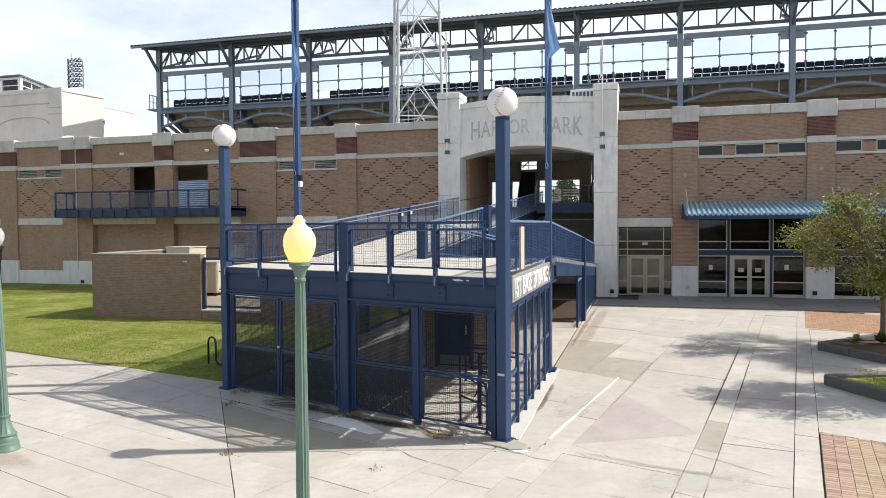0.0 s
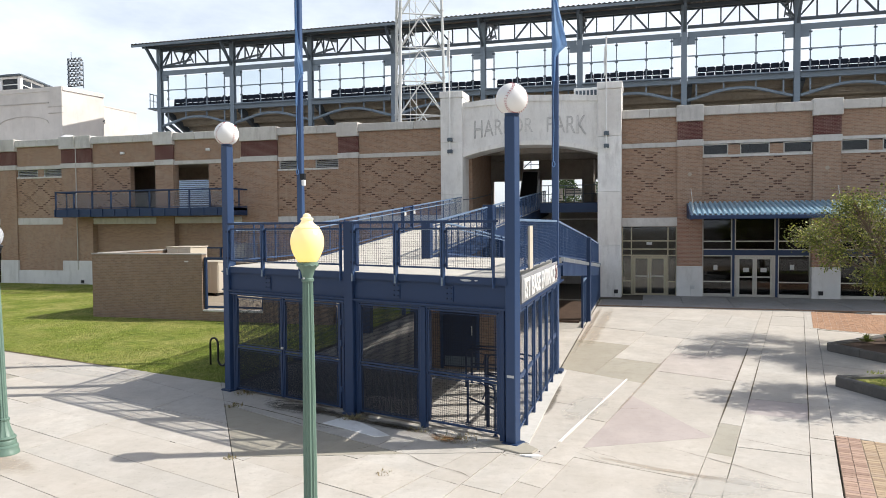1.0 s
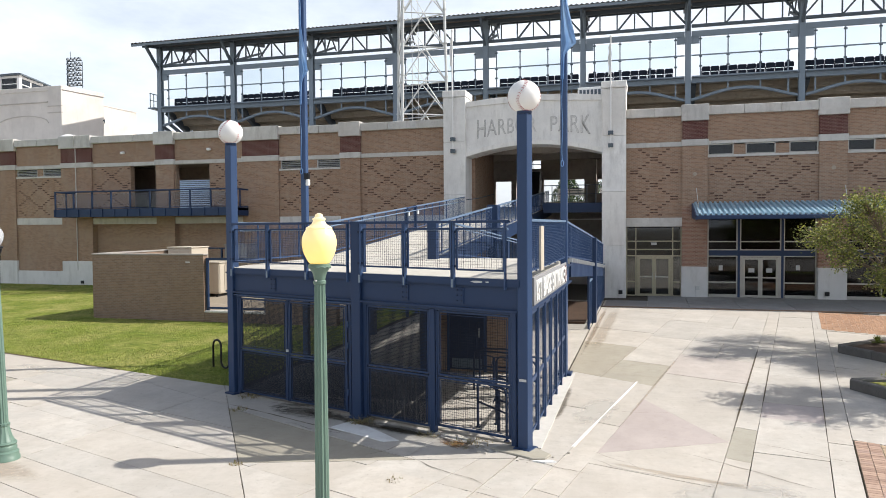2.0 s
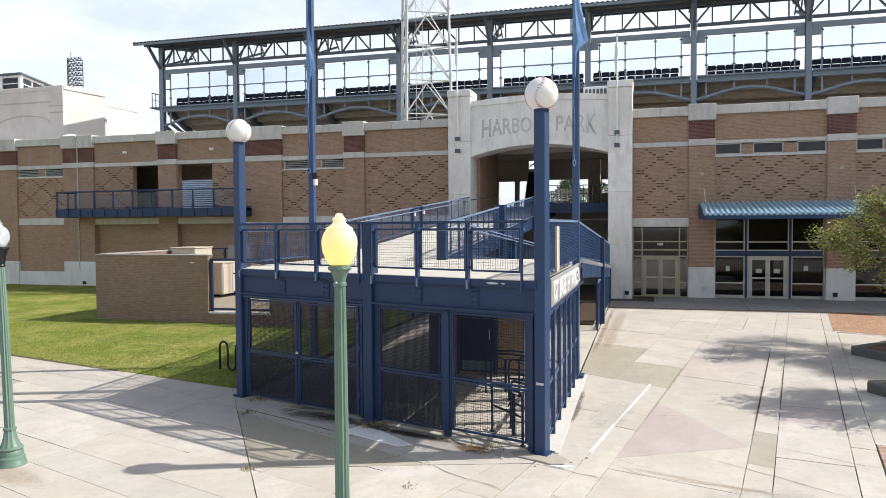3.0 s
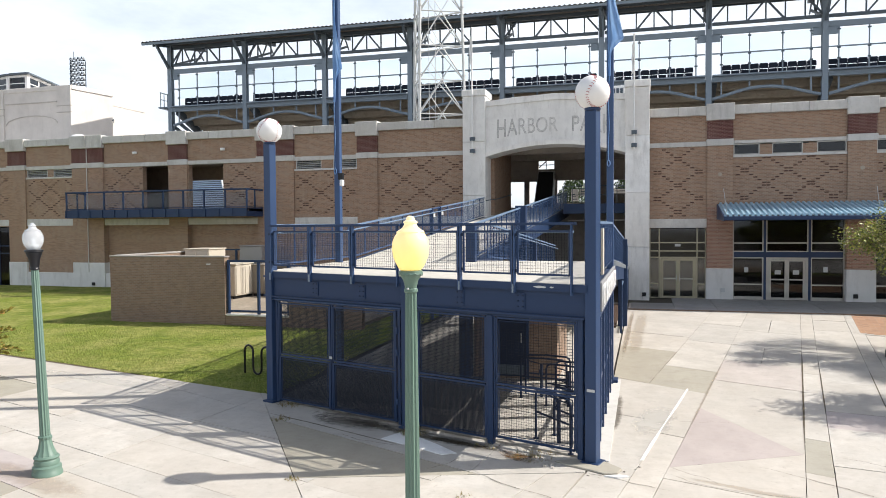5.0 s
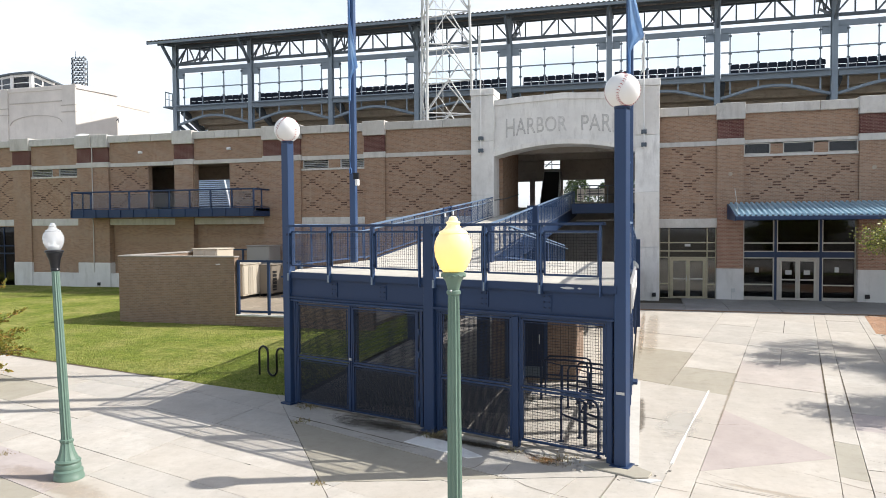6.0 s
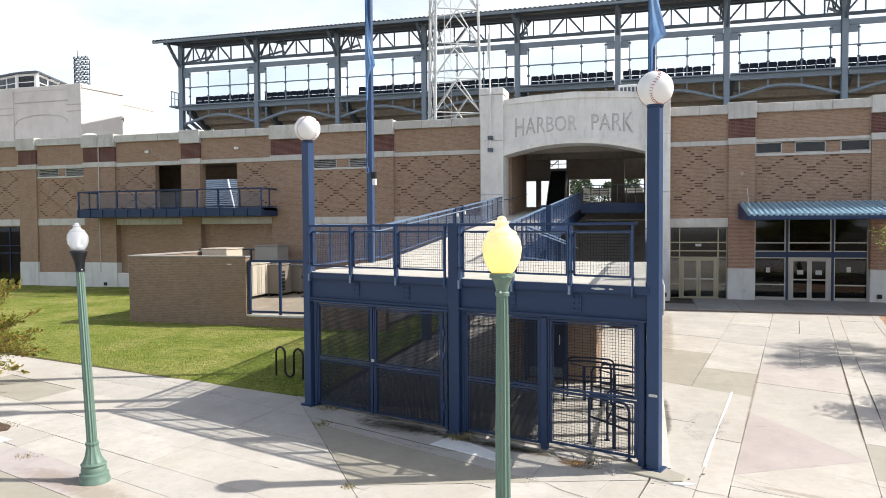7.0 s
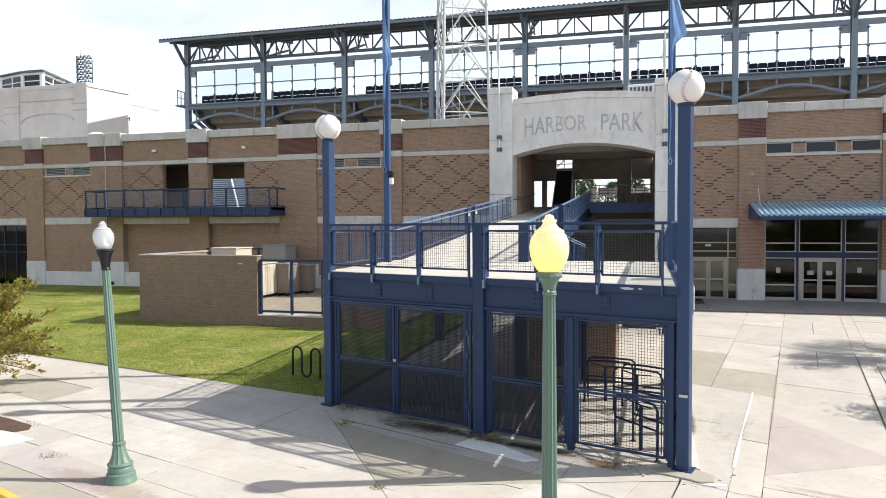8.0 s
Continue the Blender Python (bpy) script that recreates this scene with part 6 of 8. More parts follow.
for r in range(6):
    z = 30.6 + r * 0.92
    part("cross_arm", Geo().box(FX0, FX1, 109.95, 110.1, z - 0.07, z + 0.07), M["steel_dark"], flood)
    for c in range(4):
        x = FX0 + 0.5 + c * 0.85
        part("lamp_head", Geo().beam((x - 0.2, 109.7, z + 0.42), (x + 0.32, 109.6, z + 0.1), 0.3, 0.3), M["galv"], flood)
        part("lamp_hood", Geo().beam((x - 0.25, 109.75, z + 0.5), (x - 0.12, 109.72, z + 0.3), 0.4, 0.4), M["steel_dark"], flood)


def far_tree(x, y, h, w, seed):
    """A distant broadleaf tree: trunk, limbs and a crown of loose leaf clumps."""
    r = random.Random(seed)
    ob = thing("tree", (x, y, 0), "distant green broadleaf tree beyond the stadium", "tree", "trees beyond the stadium")
    g = Geo().tube([(x, y, 0), (x + 0.2, y, h * 0.35), (x, y, h * 0.7)], 0.3, 7, taper=[0.4, 0.3, 0.12])
    for k in range(5):
        a = k * 1.3
        g.tube([(x, y, h * 0.35), (x + w * 0.3 * math.cos(a), y + w * 0.3 * math.sin(a), h * 0.7)], 0.1, 5, taper=[0.16, 0.05])
    part("trunk", g, M["bark"], ob)
    g = Geo()
    for _ in range(3200):
        a, u = r.uniform(0, 6.28), r.random()
        zz = h * (0.3 + 0.7 * u)
        rad = w * 0.5 * (math.sin(math.pi * (0.15 + 0.8 * u)) ** 0.7) * r.random() ** 0.4
        rad *= 0.75 + 0.5 * noise.noise((math.cos(a) * 2 + x, math.sin(a) * 2, u * 4))
        p = Vector((x + rad * math.cos(a), y + rad * math.sin(a), zz))
        s = r.uniform(0.1, 0.26)
        d1 = Vector((r.uniform(-1, 1), r.uniform(-1, 1), r.uniform(-1, 1))).normalized() * s
        d2 = Vector((r.uniform(-1, 1), r.uniform(-1, 1), r.uniform(-1, 1))).normalized() * s
        g.add([p - d1, p - d2 * 0.5, p + d1, p + d2 * 0.5], [(0, 1, 2, 3)])
    part("crown", g, M["leaf_far"], ob)


for k, (x, y, h, w) in enumerate(((-30.5, 128, 11, 8), (-11.0, 104, 10.6, 5.5), (-7.6, 107, 10.2, 6), (-4.4, 103, 10.8, 5.5), (-1.2, 106, 10.3, 6), (2.4, 104, 10.6, 6), (-15.0, 130, 12, 6))):
    far_tree(x, y, h, w, 40 + k)


# ---- raised entrance platform ----
plat = thing("entrance_platform", (-6, 16, 0), "raised navy steel entrance platform with a concrete deck and mesh railings", "platform")
DECK = 3.06
SIDE_X, LEFT_X = -2.35, -9.95
BACK = 20.3


def along(s, off=0.0, z=0.0):
    """A point s metres along the front line from its west post, off metres inwards."""
    p = FRONT_L + FRONT * s + INWARD * off
    return Vector((p.x, p.y, z))


LEN = (FRONT_R - FRONT_L).length


def wires(p0, p1, h, step, t):
    """A welded wire mesh on the slope from p0 to p1, h high."""
    geo = Geo()
    p0, p1 = Vector(p0), Vector(p1)
    flat = Vector((p1.x - p0.x, p1.y - p0.y, 0))
    nrm = flat.cross(Vector((0, 0, 1))).normalized()
    n = max(1, round(flat.length / step))
    for i in range(1, n):
        q = p0.lerp(p1, i / n)
        geo.beam(q, q + Vector((0, 0, h)), t, t, nrm)
    m = max(1, round(h / step))
    for j in range(1, m):
        up = Vector((0, 0, h * j / m))
        geo.beam(p0 + up + nrm * t, p1 + up + nrm * t, t, t)
    return geo


def frame_bars(p0, p1, h, w, d):
    """A frame of four bars on the slope from p0 to p1."""
    geo = Geo()
    p0, p1 = Vector(p0), Vector(p1)
    up = Vector((0, 0, h))
    nrm = Vector((p1.x - p0.x, p1.y - p0.y, 0)).cross(Vector((0, 0, 1))).normalized()
    geo.beam(p0, p1, d, w).beam(p0 + up, p1 + up, d, w)
    geo.beam(p0, p0 + up, w, d, nrm).beam(p1, p1 + up, w, d, nrm)
    return geo


def square_post(name, x, y, z0, z1, w, mat, parent, angle=0.0, label=""):
    m = Matrix.Translation((x, y, 0)) @ Matrix.Rotation(angle, 4, "Z")
    g = Geo().box(-w / 2, w / 2, -w / 2, w / 2, z0, z1)
    g.v = [tuple(m @ Vector(v)) for v in g.v]
    return part(name, g, mat, parent, label, 0.012)


ANG = math.atan2(FRONT.y, FRONT.x)
# deck
deck_poly = [(along(0, 0.0).x, along(0, 0.0).y), (along(LEN).x, along(LEN).y), (SIDE_X, BACK), (LEFT_X, BACK)]
outer = [(along(-0.05, -0.1).x, along(-0.05, -0.1).y), (along(LEN - 0.12, -0.1).x, along(LEN - 0.12, -0.1).y), (SIDE_X - 0.1, BACK + 0.5), (LEFT_X - 0.05, BACK + 0.5)]
part("deck_slab", Geo().prism(outer, DECK - 0.1, DECK), M["deck"], plat, "pale concrete deck slab", 0.012)
for a, b in ((0.1, 3.88), (4.12, LEN - 0.1)):
    g = Geo().beam(along(a, -0.02, 2.7), along(b, -0.02, 2.7), 0.03, 0.46)
    g.beam(along(a, 0.0, 2.925), along(b, 0.0, 2.925), 0.22, 0.035).beam(along(a, 0.0, 2.47), along(b, 0.0, 2.47), 0.22, 0.035)
    part("front_beam", g, M["blue"], plat)
    part("deck_edge_plate", Geo().beam(along(a - 0.05, -0.115, 2.985), along(b + 0.05, -0.115, 2.985), 0.012, 0.13), M["blue"], plat)
for s in (1.45, 2.8, 5.25, 6.55):
    part("beam_splice", Geo().beam(along(s - 0.09, -0.045, 2.7), along(s + 0.09, -0.045, 2.7), 0.02, 0.3), M["blue"], plat)
    for dz in (-0.1, 0.0, 0.1):
        for ds in (-0.05, 0.05):
            p = along(s + ds, -0.06, 2.7 + dz)
            part("bolt", Geo().lathe([(0.018, 0), (0.018, 0.02)], 6, p), M["blue_dark"], plat)
for x in (SIDE_X, LEFT_X, -6.1):
    y0 = along(0).y if x == LEFT_X else (14.35 if x == -6.1 else 13.2)
    part("side_beam", Geo().beam((x, y0, 2.7), (x, BACK, 2.7), 0.05, 0.46).beam((x, y0, 2.925), (x, BACK, 2.925), 0.22, 0.035).beam((x, y0, 2.48), (x, BACK, 2.48), 0.22, 0.035), M["blue"], plat)
for y in (16.5, 18.2, BACK - 0.1):
    part("cross_beam", Geo().beam((LEFT_X, y, 2.72), (SIDE_X, y, 2.72), 0.16, 0.4), M["blue"], plat)
# posts of the platform
mid_s = 4.0
square_post("post", *along(mid_s).xy, 0, 4.12, 0.24, M["blue"], plat, ANG)
square_post("post", -6.1, 19.2, 0.05, 2.5, 0.3, M["blue"], plat)
square_post("post", -6.15, 20.05, DECK, 4.1, 0.27, M["blue"], plat)
for s in (0.0, mid_s, LEN):
    m = along(s)
    square_post("base_plate", m.x, m.y, 0.0, 0.045, 0.34, M["blue"], plat, ANG)
r_ = random.Random(8)
FOOT = [(-2.98, 13.02), (-2.76, 12.86), (-2.38, 12.7), (-2.14, 12.58), (-1.92, 12.66), (-1.86, 12.9), (-2.06, 13.1), (-2.28, 13.3), (-2.62, 13.2)]
part("footing", Geo().prism(FOOT, -0.04, 0.034), M["slab_olive"], plat, "broken concrete footing", 0.012)
part("footing_shard", Geo().prism([(-2.12, 12.5), (-1.86, 12.6), (-1.72, 12.56), (-1.9, 12.46)], 0.0, 0.03), M["slab_white"], plat, "pale broken concrete shard")
for k in range(9):
    a_ = r_.uniform(3.3, 6.6)
    cx_, cy_, w_ = -2.4 + r_.uniform(0.5, 0.95) * math.cos(a_), 13.0 + r_.uniform(0.35, 0.6) * math.sin(a_), r_.uniform(0.015, 0.045)
    chip = [(cx_ + w_ * r_.uniform(0.6, 1.2) * math.cos(t), cy_ + w_ * r_.uniform(0.5, 1.1) * math.sin(t)) for t in (q * math.pi / 3 for q in range(6))]
    part("concrete_chip", Geo().prism(chip, 0.0, w_ * 0.7), M["slab"], plat)
for s_, w_, h_ in ((6.98, 0.26, 0.045), (7.2, 0.08, 0.03)):
    peel = [(s_ + w_ * r_.uniform(0.75, 1.1) * 0.5 * math.cos(t), 2.985 + h_ * r_.uniform(0.6, 1.1) * 0.5 * math.sin(t)) for t in (q * math.pi / 7 for q in range(14))]
    g = Geo()
    lo = [along(u, -0.1225, z) for u, z in peel]
    hi = [along(u, -0.124, z) for u, z in peel]
    g.add(lo + hi, [tuple(range(14)), tuple(range(27, 13, -1))] + [(i, 14 + i, 14 + (i + 1) % 14, (i + 1) % 14) for i in range(14)])
    part("peeled_patch", g, M["galv"], plat, "patch where the paint has peeled off")


def ball_post(p, spin):
    """A tall square post that carries a white lamp globe stitched like a baseball."""
    ob = thing("ball_lamp_post", (p.x, p.y, 0), "tall navy square post with a white baseball globe on top", "lamp post", "baseball lamp posts")
    square_post("post", p.x, p.y, 0, 5.98, 0.205, M["blue_sunlit"], ob, ANG)
    part("collar", Geo().lathe([(0.12, 5.97), (0.135, 5.99), (0.135, 6.03), (0.1, 6.05)], 16, (p.x, p.y, 0)), M["blue"], ob)
    c = Vector((p.x, p.y, 6.28))
    R = 0.29
    globe = part("globe", Geo().ball(c, R, 36, 22), M["white"], ob, "white baseball globe", smooth=True)
    stitches = Geo()
    A = 0.44
    turn = Matrix.Rotation(spin, 3, "Z") @ Matrix.Rotation(0.35, 3, "Y")
    full = []
    for k in range(240):
        t = 4 * math.pi * k / 240
        lat = math.pi / 2 - (math.pi / 2 - A) * math.cos(t)
        lon = t / 2 + A * math.sin(2 * t)
        full.append(turn @ Vector((math.sin(lat) * math.cos(lon), math.sin(lat) * math.sin(lon), math.cos(lat))))
    for k in range(0, 240, 3):
        v, w = full[k], full[(k + 1) % 240]
        d = (w - v).normalized()
        side = v.cross(d).normalized()
        for sgn in (-1, 1):
            a = c + v * (R + 0.001)
            b = c + (v + side * sgn * 0.085 + d * 0.05).normalized() * (R + 0.001)
            stitches.beam(a, b, 0.008, 0.006, v)
    part("stitching", stitches, M["red"], globe, "dark red seam stitches", kind="stuff")
    return ob


ball_post(along(0), 0.5)
ball_post(along(LEN), 0.75)
# small plate and bolts on the east post
part("post_plate", Geo().beam(along(LEN - 0.05, -0.13, 1.27), along(LEN + 0.09, -0.13, 1.27), 0.006, 0.045), M["galv"], plat)


# front railing, six panels between double flat-bar posts
def rail_run(s0, s1, n):
    for i in range(n):
        a, b = s0 + (s1 - s0) * i / n, s0 + (s1 - s0) * (i + 1) / n
        p, q = along(a + 0.07, -0.1, 3.2), along(b - 0.07, -0.1, 3.2)
        fr = part("rail_frame", frame_bars(p, q, 0.76, 0.035, 0.03), M["blue"], plat)
        part("rail_mesh", wires(p, q, 0.76, 0.05, 0.0034), M["wire"], fr)
        for s in (a + 0.025, b - 0.025):
            part("rail_post", Geo().beam(along(s, -0.13, 2.86), along(s, -0.13, 4.08), 0.022, 0.07, tuple(INWARD)), M["blue_mid"], plat)
        part("rail_foot", Geo().beam(along(a, -0.155, 2.86), along(a, -0.155, 3.02), 0.05, 0.02, tuple(INWARD)), M["steel"], plat, "galvanised railing foot")
        for z in (3.26, 3.9):
            part("rail_clamp", Geo().beam(along(a - 0.06, -0.12, z), along(a + 0.06, -0.12, z), 0.05, 0.05), M["blue_dark"], plat)
    part("top_rail", Geo().beam(along(s0 - 0.05, -0.12, 4.09), along(s1 + 0.05, -0.12, 4.09), 0.09, 0.05), M["blue"], plat, bevel=0.008)
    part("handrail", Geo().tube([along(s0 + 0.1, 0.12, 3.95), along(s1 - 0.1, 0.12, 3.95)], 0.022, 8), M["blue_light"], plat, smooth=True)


rail_run(0.14, mid_s - 0.16, 3)
rail_run(mid_s + 0.16, LEN - 0.3, 3)


def picket_run(parent, p0, p1, top=1.05, low=0.12, step=0.32, mesh=0.05, rail=0.05, mat="blue_mid", mesh_mat="blue_mid"):
    """A sloping railing: rails, pickets and a wire mesh behind them."""
    p0, p1 = Vector(p0), Vector(p1)
    up = Vector((0, 0, 1))
    flat = Vector((p1.x - p0.x, p1.y - p0.y, 0))
    nrm = flat.cross(up).normalized()
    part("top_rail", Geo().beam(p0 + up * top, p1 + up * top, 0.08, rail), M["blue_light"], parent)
    part("bottom_rail", Geo().beam(p0 + up * low, p1 + up * low, 0.04, 0.04), M[mat], parent)
    n = max(1, round(flat.length / step))
    for i in range(n + 1):
        q = p0.lerp(p1, i / n)
        part("picket", Geo().beam(q + up * (low - 0.05), q + up * top, 0.035, 0.035, nrm), M[mat], parent)
    if mesh:
        part("rail_mesh", wires(p0 + up * low + nrm * 0.02, p1 + up * low + nrm * 0.02, top - low, mesh, 0.004), M[mesh_mat], parent)


# sides of the deck
picket_run(plat, (LEFT_X, 15.85, DECK), (LEFT_X, BACK, DECK), step=1.1)
picket_run(plat, (SIDE_X + 0.02, 13.4, DECK), (SIDE_X + 0.02, 19.2, DECK), step=0.95, mesh=0.035)
part("handrail", Geo().tube([(LEFT_X + 0.12, 15.9, 3.93), (LEFT_X + 0.12, 19.9, 3.93), (LEFT_X + 0.12, 38.0, 5.33)], 0.022, 8), M["blue_light"], plat, smooth=True)
part("rail_board", Geo().box(SIDE_X + 0.05, SIDE_X + 0.09, 14.55, 14.95, 3.12, 4.0), M["cream"], plat, "cream board tied to the side railing")

# entrance sign on the east side
sign = thing("entrance_sign", (SIDE_X + 0.13, 15.6, 2.57), "long grey sign board with raised white entrance letters", "sign")
SX = SIDE_X + 0.1
part("board", Geo().box(SX, SX + 0.05, 13.28, 18.5, 2.57, 3.08), M["sign"], sign, bevel=0.008)
for word, y, w in (("1ST", 13.36, 0.72), ("BASE", 14.28, 1.16), ("ENTRANCE", 15.62, 2.3)):
    me = letters(word, 0.52, 0.015, 1.0, 0.012)
    wide = max(v.co.x for v in me.vertices)
    me.transform(Matrix.Diagonal((w / wide, 1, 1, 1)))
    me.transform(Matrix.Rotation(math.pi / 2, 4, "Z"))
    me.materials.append(M["white"])
    ob = part("sign_letters", me, None, sign, "raised white letters")
    ob.matrix_basis = Matrix.Translation((SX + 0.06, y, 2.65))
part("emblem", Geo().plate([(18.2 + 0.2 * math.cos(t), 2.82 + 0.2 * math.sin(t)) for t in (k * math.pi / 12 for k in range(24))], SX + 0.052, SX + 0.066, "x"), M["maroon"], sign, "round maroon emblem")
part("emblem_ring", Geo().tube([(SX + 0.066, 18.2 + 0.17 * math.cos(t), 2.82 + 0.17 * math.sin(t)) for t in (k * math.pi / 12 for k in range(24))], 0.012, 6, True), M["white"], sign)

# gates and mesh panels below the deck
def mesh_gate(name, s0, s1, z0, z1, zmid, label, low_step, off=0.0, cat="gate", upper=(0.028, 0.0062)):
    ob = thing(name, along(s0, off, z0), label, cat, "mesh gates under the platform")
    for lo, hi, step, t in ((z0, zmid, low_step, 0.0075 if low_step < 0.03 else 0.0036), (zmid, z1, *upper)):
        p, q = along(s0 + 0.05, off, lo + 0.03), along(s1 - 0.05, off, lo + 0.03)
        fr = part("gate_frame", frame_bars(p, q, hi - lo - 0.06, 0.036, 0.045), M["blue"], ob)
        part("gate_mesh", wires(p, q, hi - lo - 0.06, step, t), M["wire"], fr)
        p, q = along(s0 + 0.105, off - 0.012, lo + 0.085), along(s1 - 0.105, off - 0.012, lo + 0.085)
        part("mesh_clamp", frame_bars(p, q, hi - lo - 0.17, 0.009, 0.012), M["blue"], fr)
    for s in (s0 + 0.012, s1 - 0.012):
        part("stile", Geo().beam(along(s, off, z0), along(s, off, z1 + 0.02), 0.03, 0.06, tuple(INWARD)), M["blue"], ob)
    return ob


part("gate_header", Geo().beam(along(0.15, 0, 2.41), along(3.88, 0, 2.41), 0.07, 0.1).beam(along(4.12, 0, 2.43), along(LEN - 0.2, 0, 2.43), 0.07, 0.06), M["blue"], plat)
part("gate_track", Geo().tube([along(0.12, -0.075, 2.41), along(3.85, -0.075, 2.41)], 0.018, 6), M["blue_mid"], plat)
for s in (0.19, 3.76, 4.16):
    part("gate_jamb", Geo().beam(along(s, 0, 0.03), along(s, 0, 2.42), 0.06, 0.06, tuple(INWARD)), M["blue"], plat)
ob = mesh_gate("mesh_gate", 0.24, 1.87, 0.07, 2.35, 1.12, "closed navy steel mesh gate leaf beneath the platform", 0.02)
part("latch", Geo().beam(along(1.86, -0.05, 1.22), along(1.93, -0.05, 1.22), 0.02, 0.05), M["galv"], ob)
ob = mesh_gate("mesh_gate", 1.9, 3.68, 0.07, 2.35, 1.12, "closed navy steel mesh gate leaf beneath the platform", 0.02)
for z in (0.5, 1.5, 1.95):
    part("hinge", Geo().lathe([(0.022, -0.06), (0.022, 0.06)], 8, along(3.72, -0.05, z)), M["blue_mid"], ob)
mesh_gate("mesh_fence", 4.2, 5.84, 0.08, 2.4, 1.12, "fixed navy steel mesh panel beneath the platform", 0.02, cat="fence")
mesh_gate("mesh_fence", 5.98, 7.64, 0.13, 2.4, 1.12, "navy wire mesh panel in front of the turnstiles", 0.05, cat="fence", upper=(0.05, 0.0042))
square_post("fence_post", *along(5.905).xy, 0.0, 2.42, 0.12, M["blue"], plat, ANG)
square_post("fence_post", *along(7.7).xy, 0.0, 2.46, 0.11, M["blue"], plat, ANG)
for z in (0.6, 1.2, 1.9):
    part("fence_clip", Geo().beam(along(7.74, 0, z), along(7.82, 0, z), 0.03, 0.05), M["blue"], plat)

# east fence under the sign
ys_ = [13.42 + 0.97 * k for k in range(7)]
part("fence_header", Geo().box(SIDE_X - 0.03, SIDE_X + 0.095, 13.3, 19.4, 2.44, 2.56), M["blue_sunlit"], plat, bevel=0.008)
for k, y in enumerate(ys_):
    part("fence_post", Geo().box(SIDE_X - 0.005, SIDE_X + 0.07, y - 0.045, y + 0.045, 0.0, 2.44), M["blue_sunlit"], plat, bevel=0.008)
    if k < 6:
        y1 = ys_[k + 1]
        for lo, hi in ((0.16, 1.1), (1.14, 2.38)):
            p, q = (SIDE_X + 0.03, y + 0.085, lo), (SIDE_X + 0.03, y1 - 0.085, lo)
            fr = part("panel_frame", frame_bars(p, q, hi - lo, 0.04, 0.026), M["blue_sunlit"], plat)
            part("panel_mesh", wires(p, q, hi - lo, 0.05, 0.0022), M["blue_mid"], fr)

# tall banner poles at the back of the platform
def banner_pole(x, y, hem, width, drop, top_width):
    """A pole with a slack banner: it widens to a corner at the hem, then hangs as a tail and a cord."""
    ob = thing("banner_pole", (x, y, 0), "tall navy pole with a slack blue banner tied along it", "banner pole", "banner poles")
    square_post("pole", x, y, 0, 17.0, 0.172, M["blue_mid"], ob)
    part("pole_foot", Geo().box(x - 0.2, x + 0.2, y - 0.2, y + 0.2, 0.05, 0.12), M["blue"], ob, bevel=0.01)
    g = Geo()
    rows, cols = 120, 15
    z_low, z_top = hem - drop, 16.5
    for i in range(rows + 1):
        z = z_low + (z_top - z_low) * (i / rows) ** 1.5
        if z < hem - 0.38:
            w = 0.045 + 0.03 * (z - z_low)
        elif z < hem:
            w = 0.06 + (width - 0.06) * ((z - hem + 0.38) / 0.38) ** 1.6
        else:
            w = max(top_width, width - (z - hem) * width * 0.62)
        for j in range(cols):
            u = j / (cols - 1)
            fold = math.sin(u * 9.0 + z * 1.3 + 0.6 * math.sin(z * 2.1)) * (0.028 + 0.05 * w) + 0.012 * noise.noise((u * 4, z * 3, x))
            sag_ = -0.16 * u * w * (1 if z > hem - 0.4 else 0)
            g.v.append((x - 0.055 + (0.03 + w) * u * 0.94, y - 0.125 - 0.02 * u + fold - 0.3 * u * w, z + sag_))
    g.f += [(i * cols + j, i * cols + j + 1, (i + 1) * cols + j + 1, (i + 1) * cols + j) for i in range(rows) for j in range(cols - 1)]
    part("banner", g, M["banner"], ob, "slack blue banner cloth", smooth=True)
    cord = [(x - 0.03 + 0.012 * math.sin(z_ * 5), y - 0.12, z_) for z_ in (z_low + 0.1 - k * (z_low - 5.6) / 12 for k in range(13))]
    part("tie_cord", Geo().tube(cord, 0.011, 6), M["banner"], ob)
    part("cord_loop", Geo().tube([(x - 0.03 + 0.035 * math.cos(t), y - 0.125, 5.62 + 0.075 * math.sin(t)) for t in (k * math.pi / 8 for k in range(16))], 0.014, 6, True), M["banner"], ob)
    return ob


bp = banner_pole(-9.87, 19.45, 8.5, 0.3, 0.95, 0.05)
part("floodlight_box", Geo().box(-9.74, -9.64, 19.24, 19.36, 5.2, 5.38), M["white"], bp, "small white floodlight", 0.02)
part("floodlight_arm", Geo().box(-9.79, -9.65, 19.26, 19.36, 5.38, 5.56), M["black"], bp)
banner_pole(-2.37, 19.5, 8.75, 0.4, 0.95, 0.09)

# ---- ramp up to the gate ----
ramp = thing("entrance_ramp", (-8, 30, 0), "concrete ramp with navy steel sides rising to the gate", "ramp")
RY0, RY1 = BACK + 0.5, 39.0
RZ0, RZ1 = DECK, 4.56
RXL, RXR = -9.95, -6.25
SL = (RZ1 - RZ0) / (RY1 - RY0)


def ramp_z(y):
    return RZ0 + SL * (y - RY0)


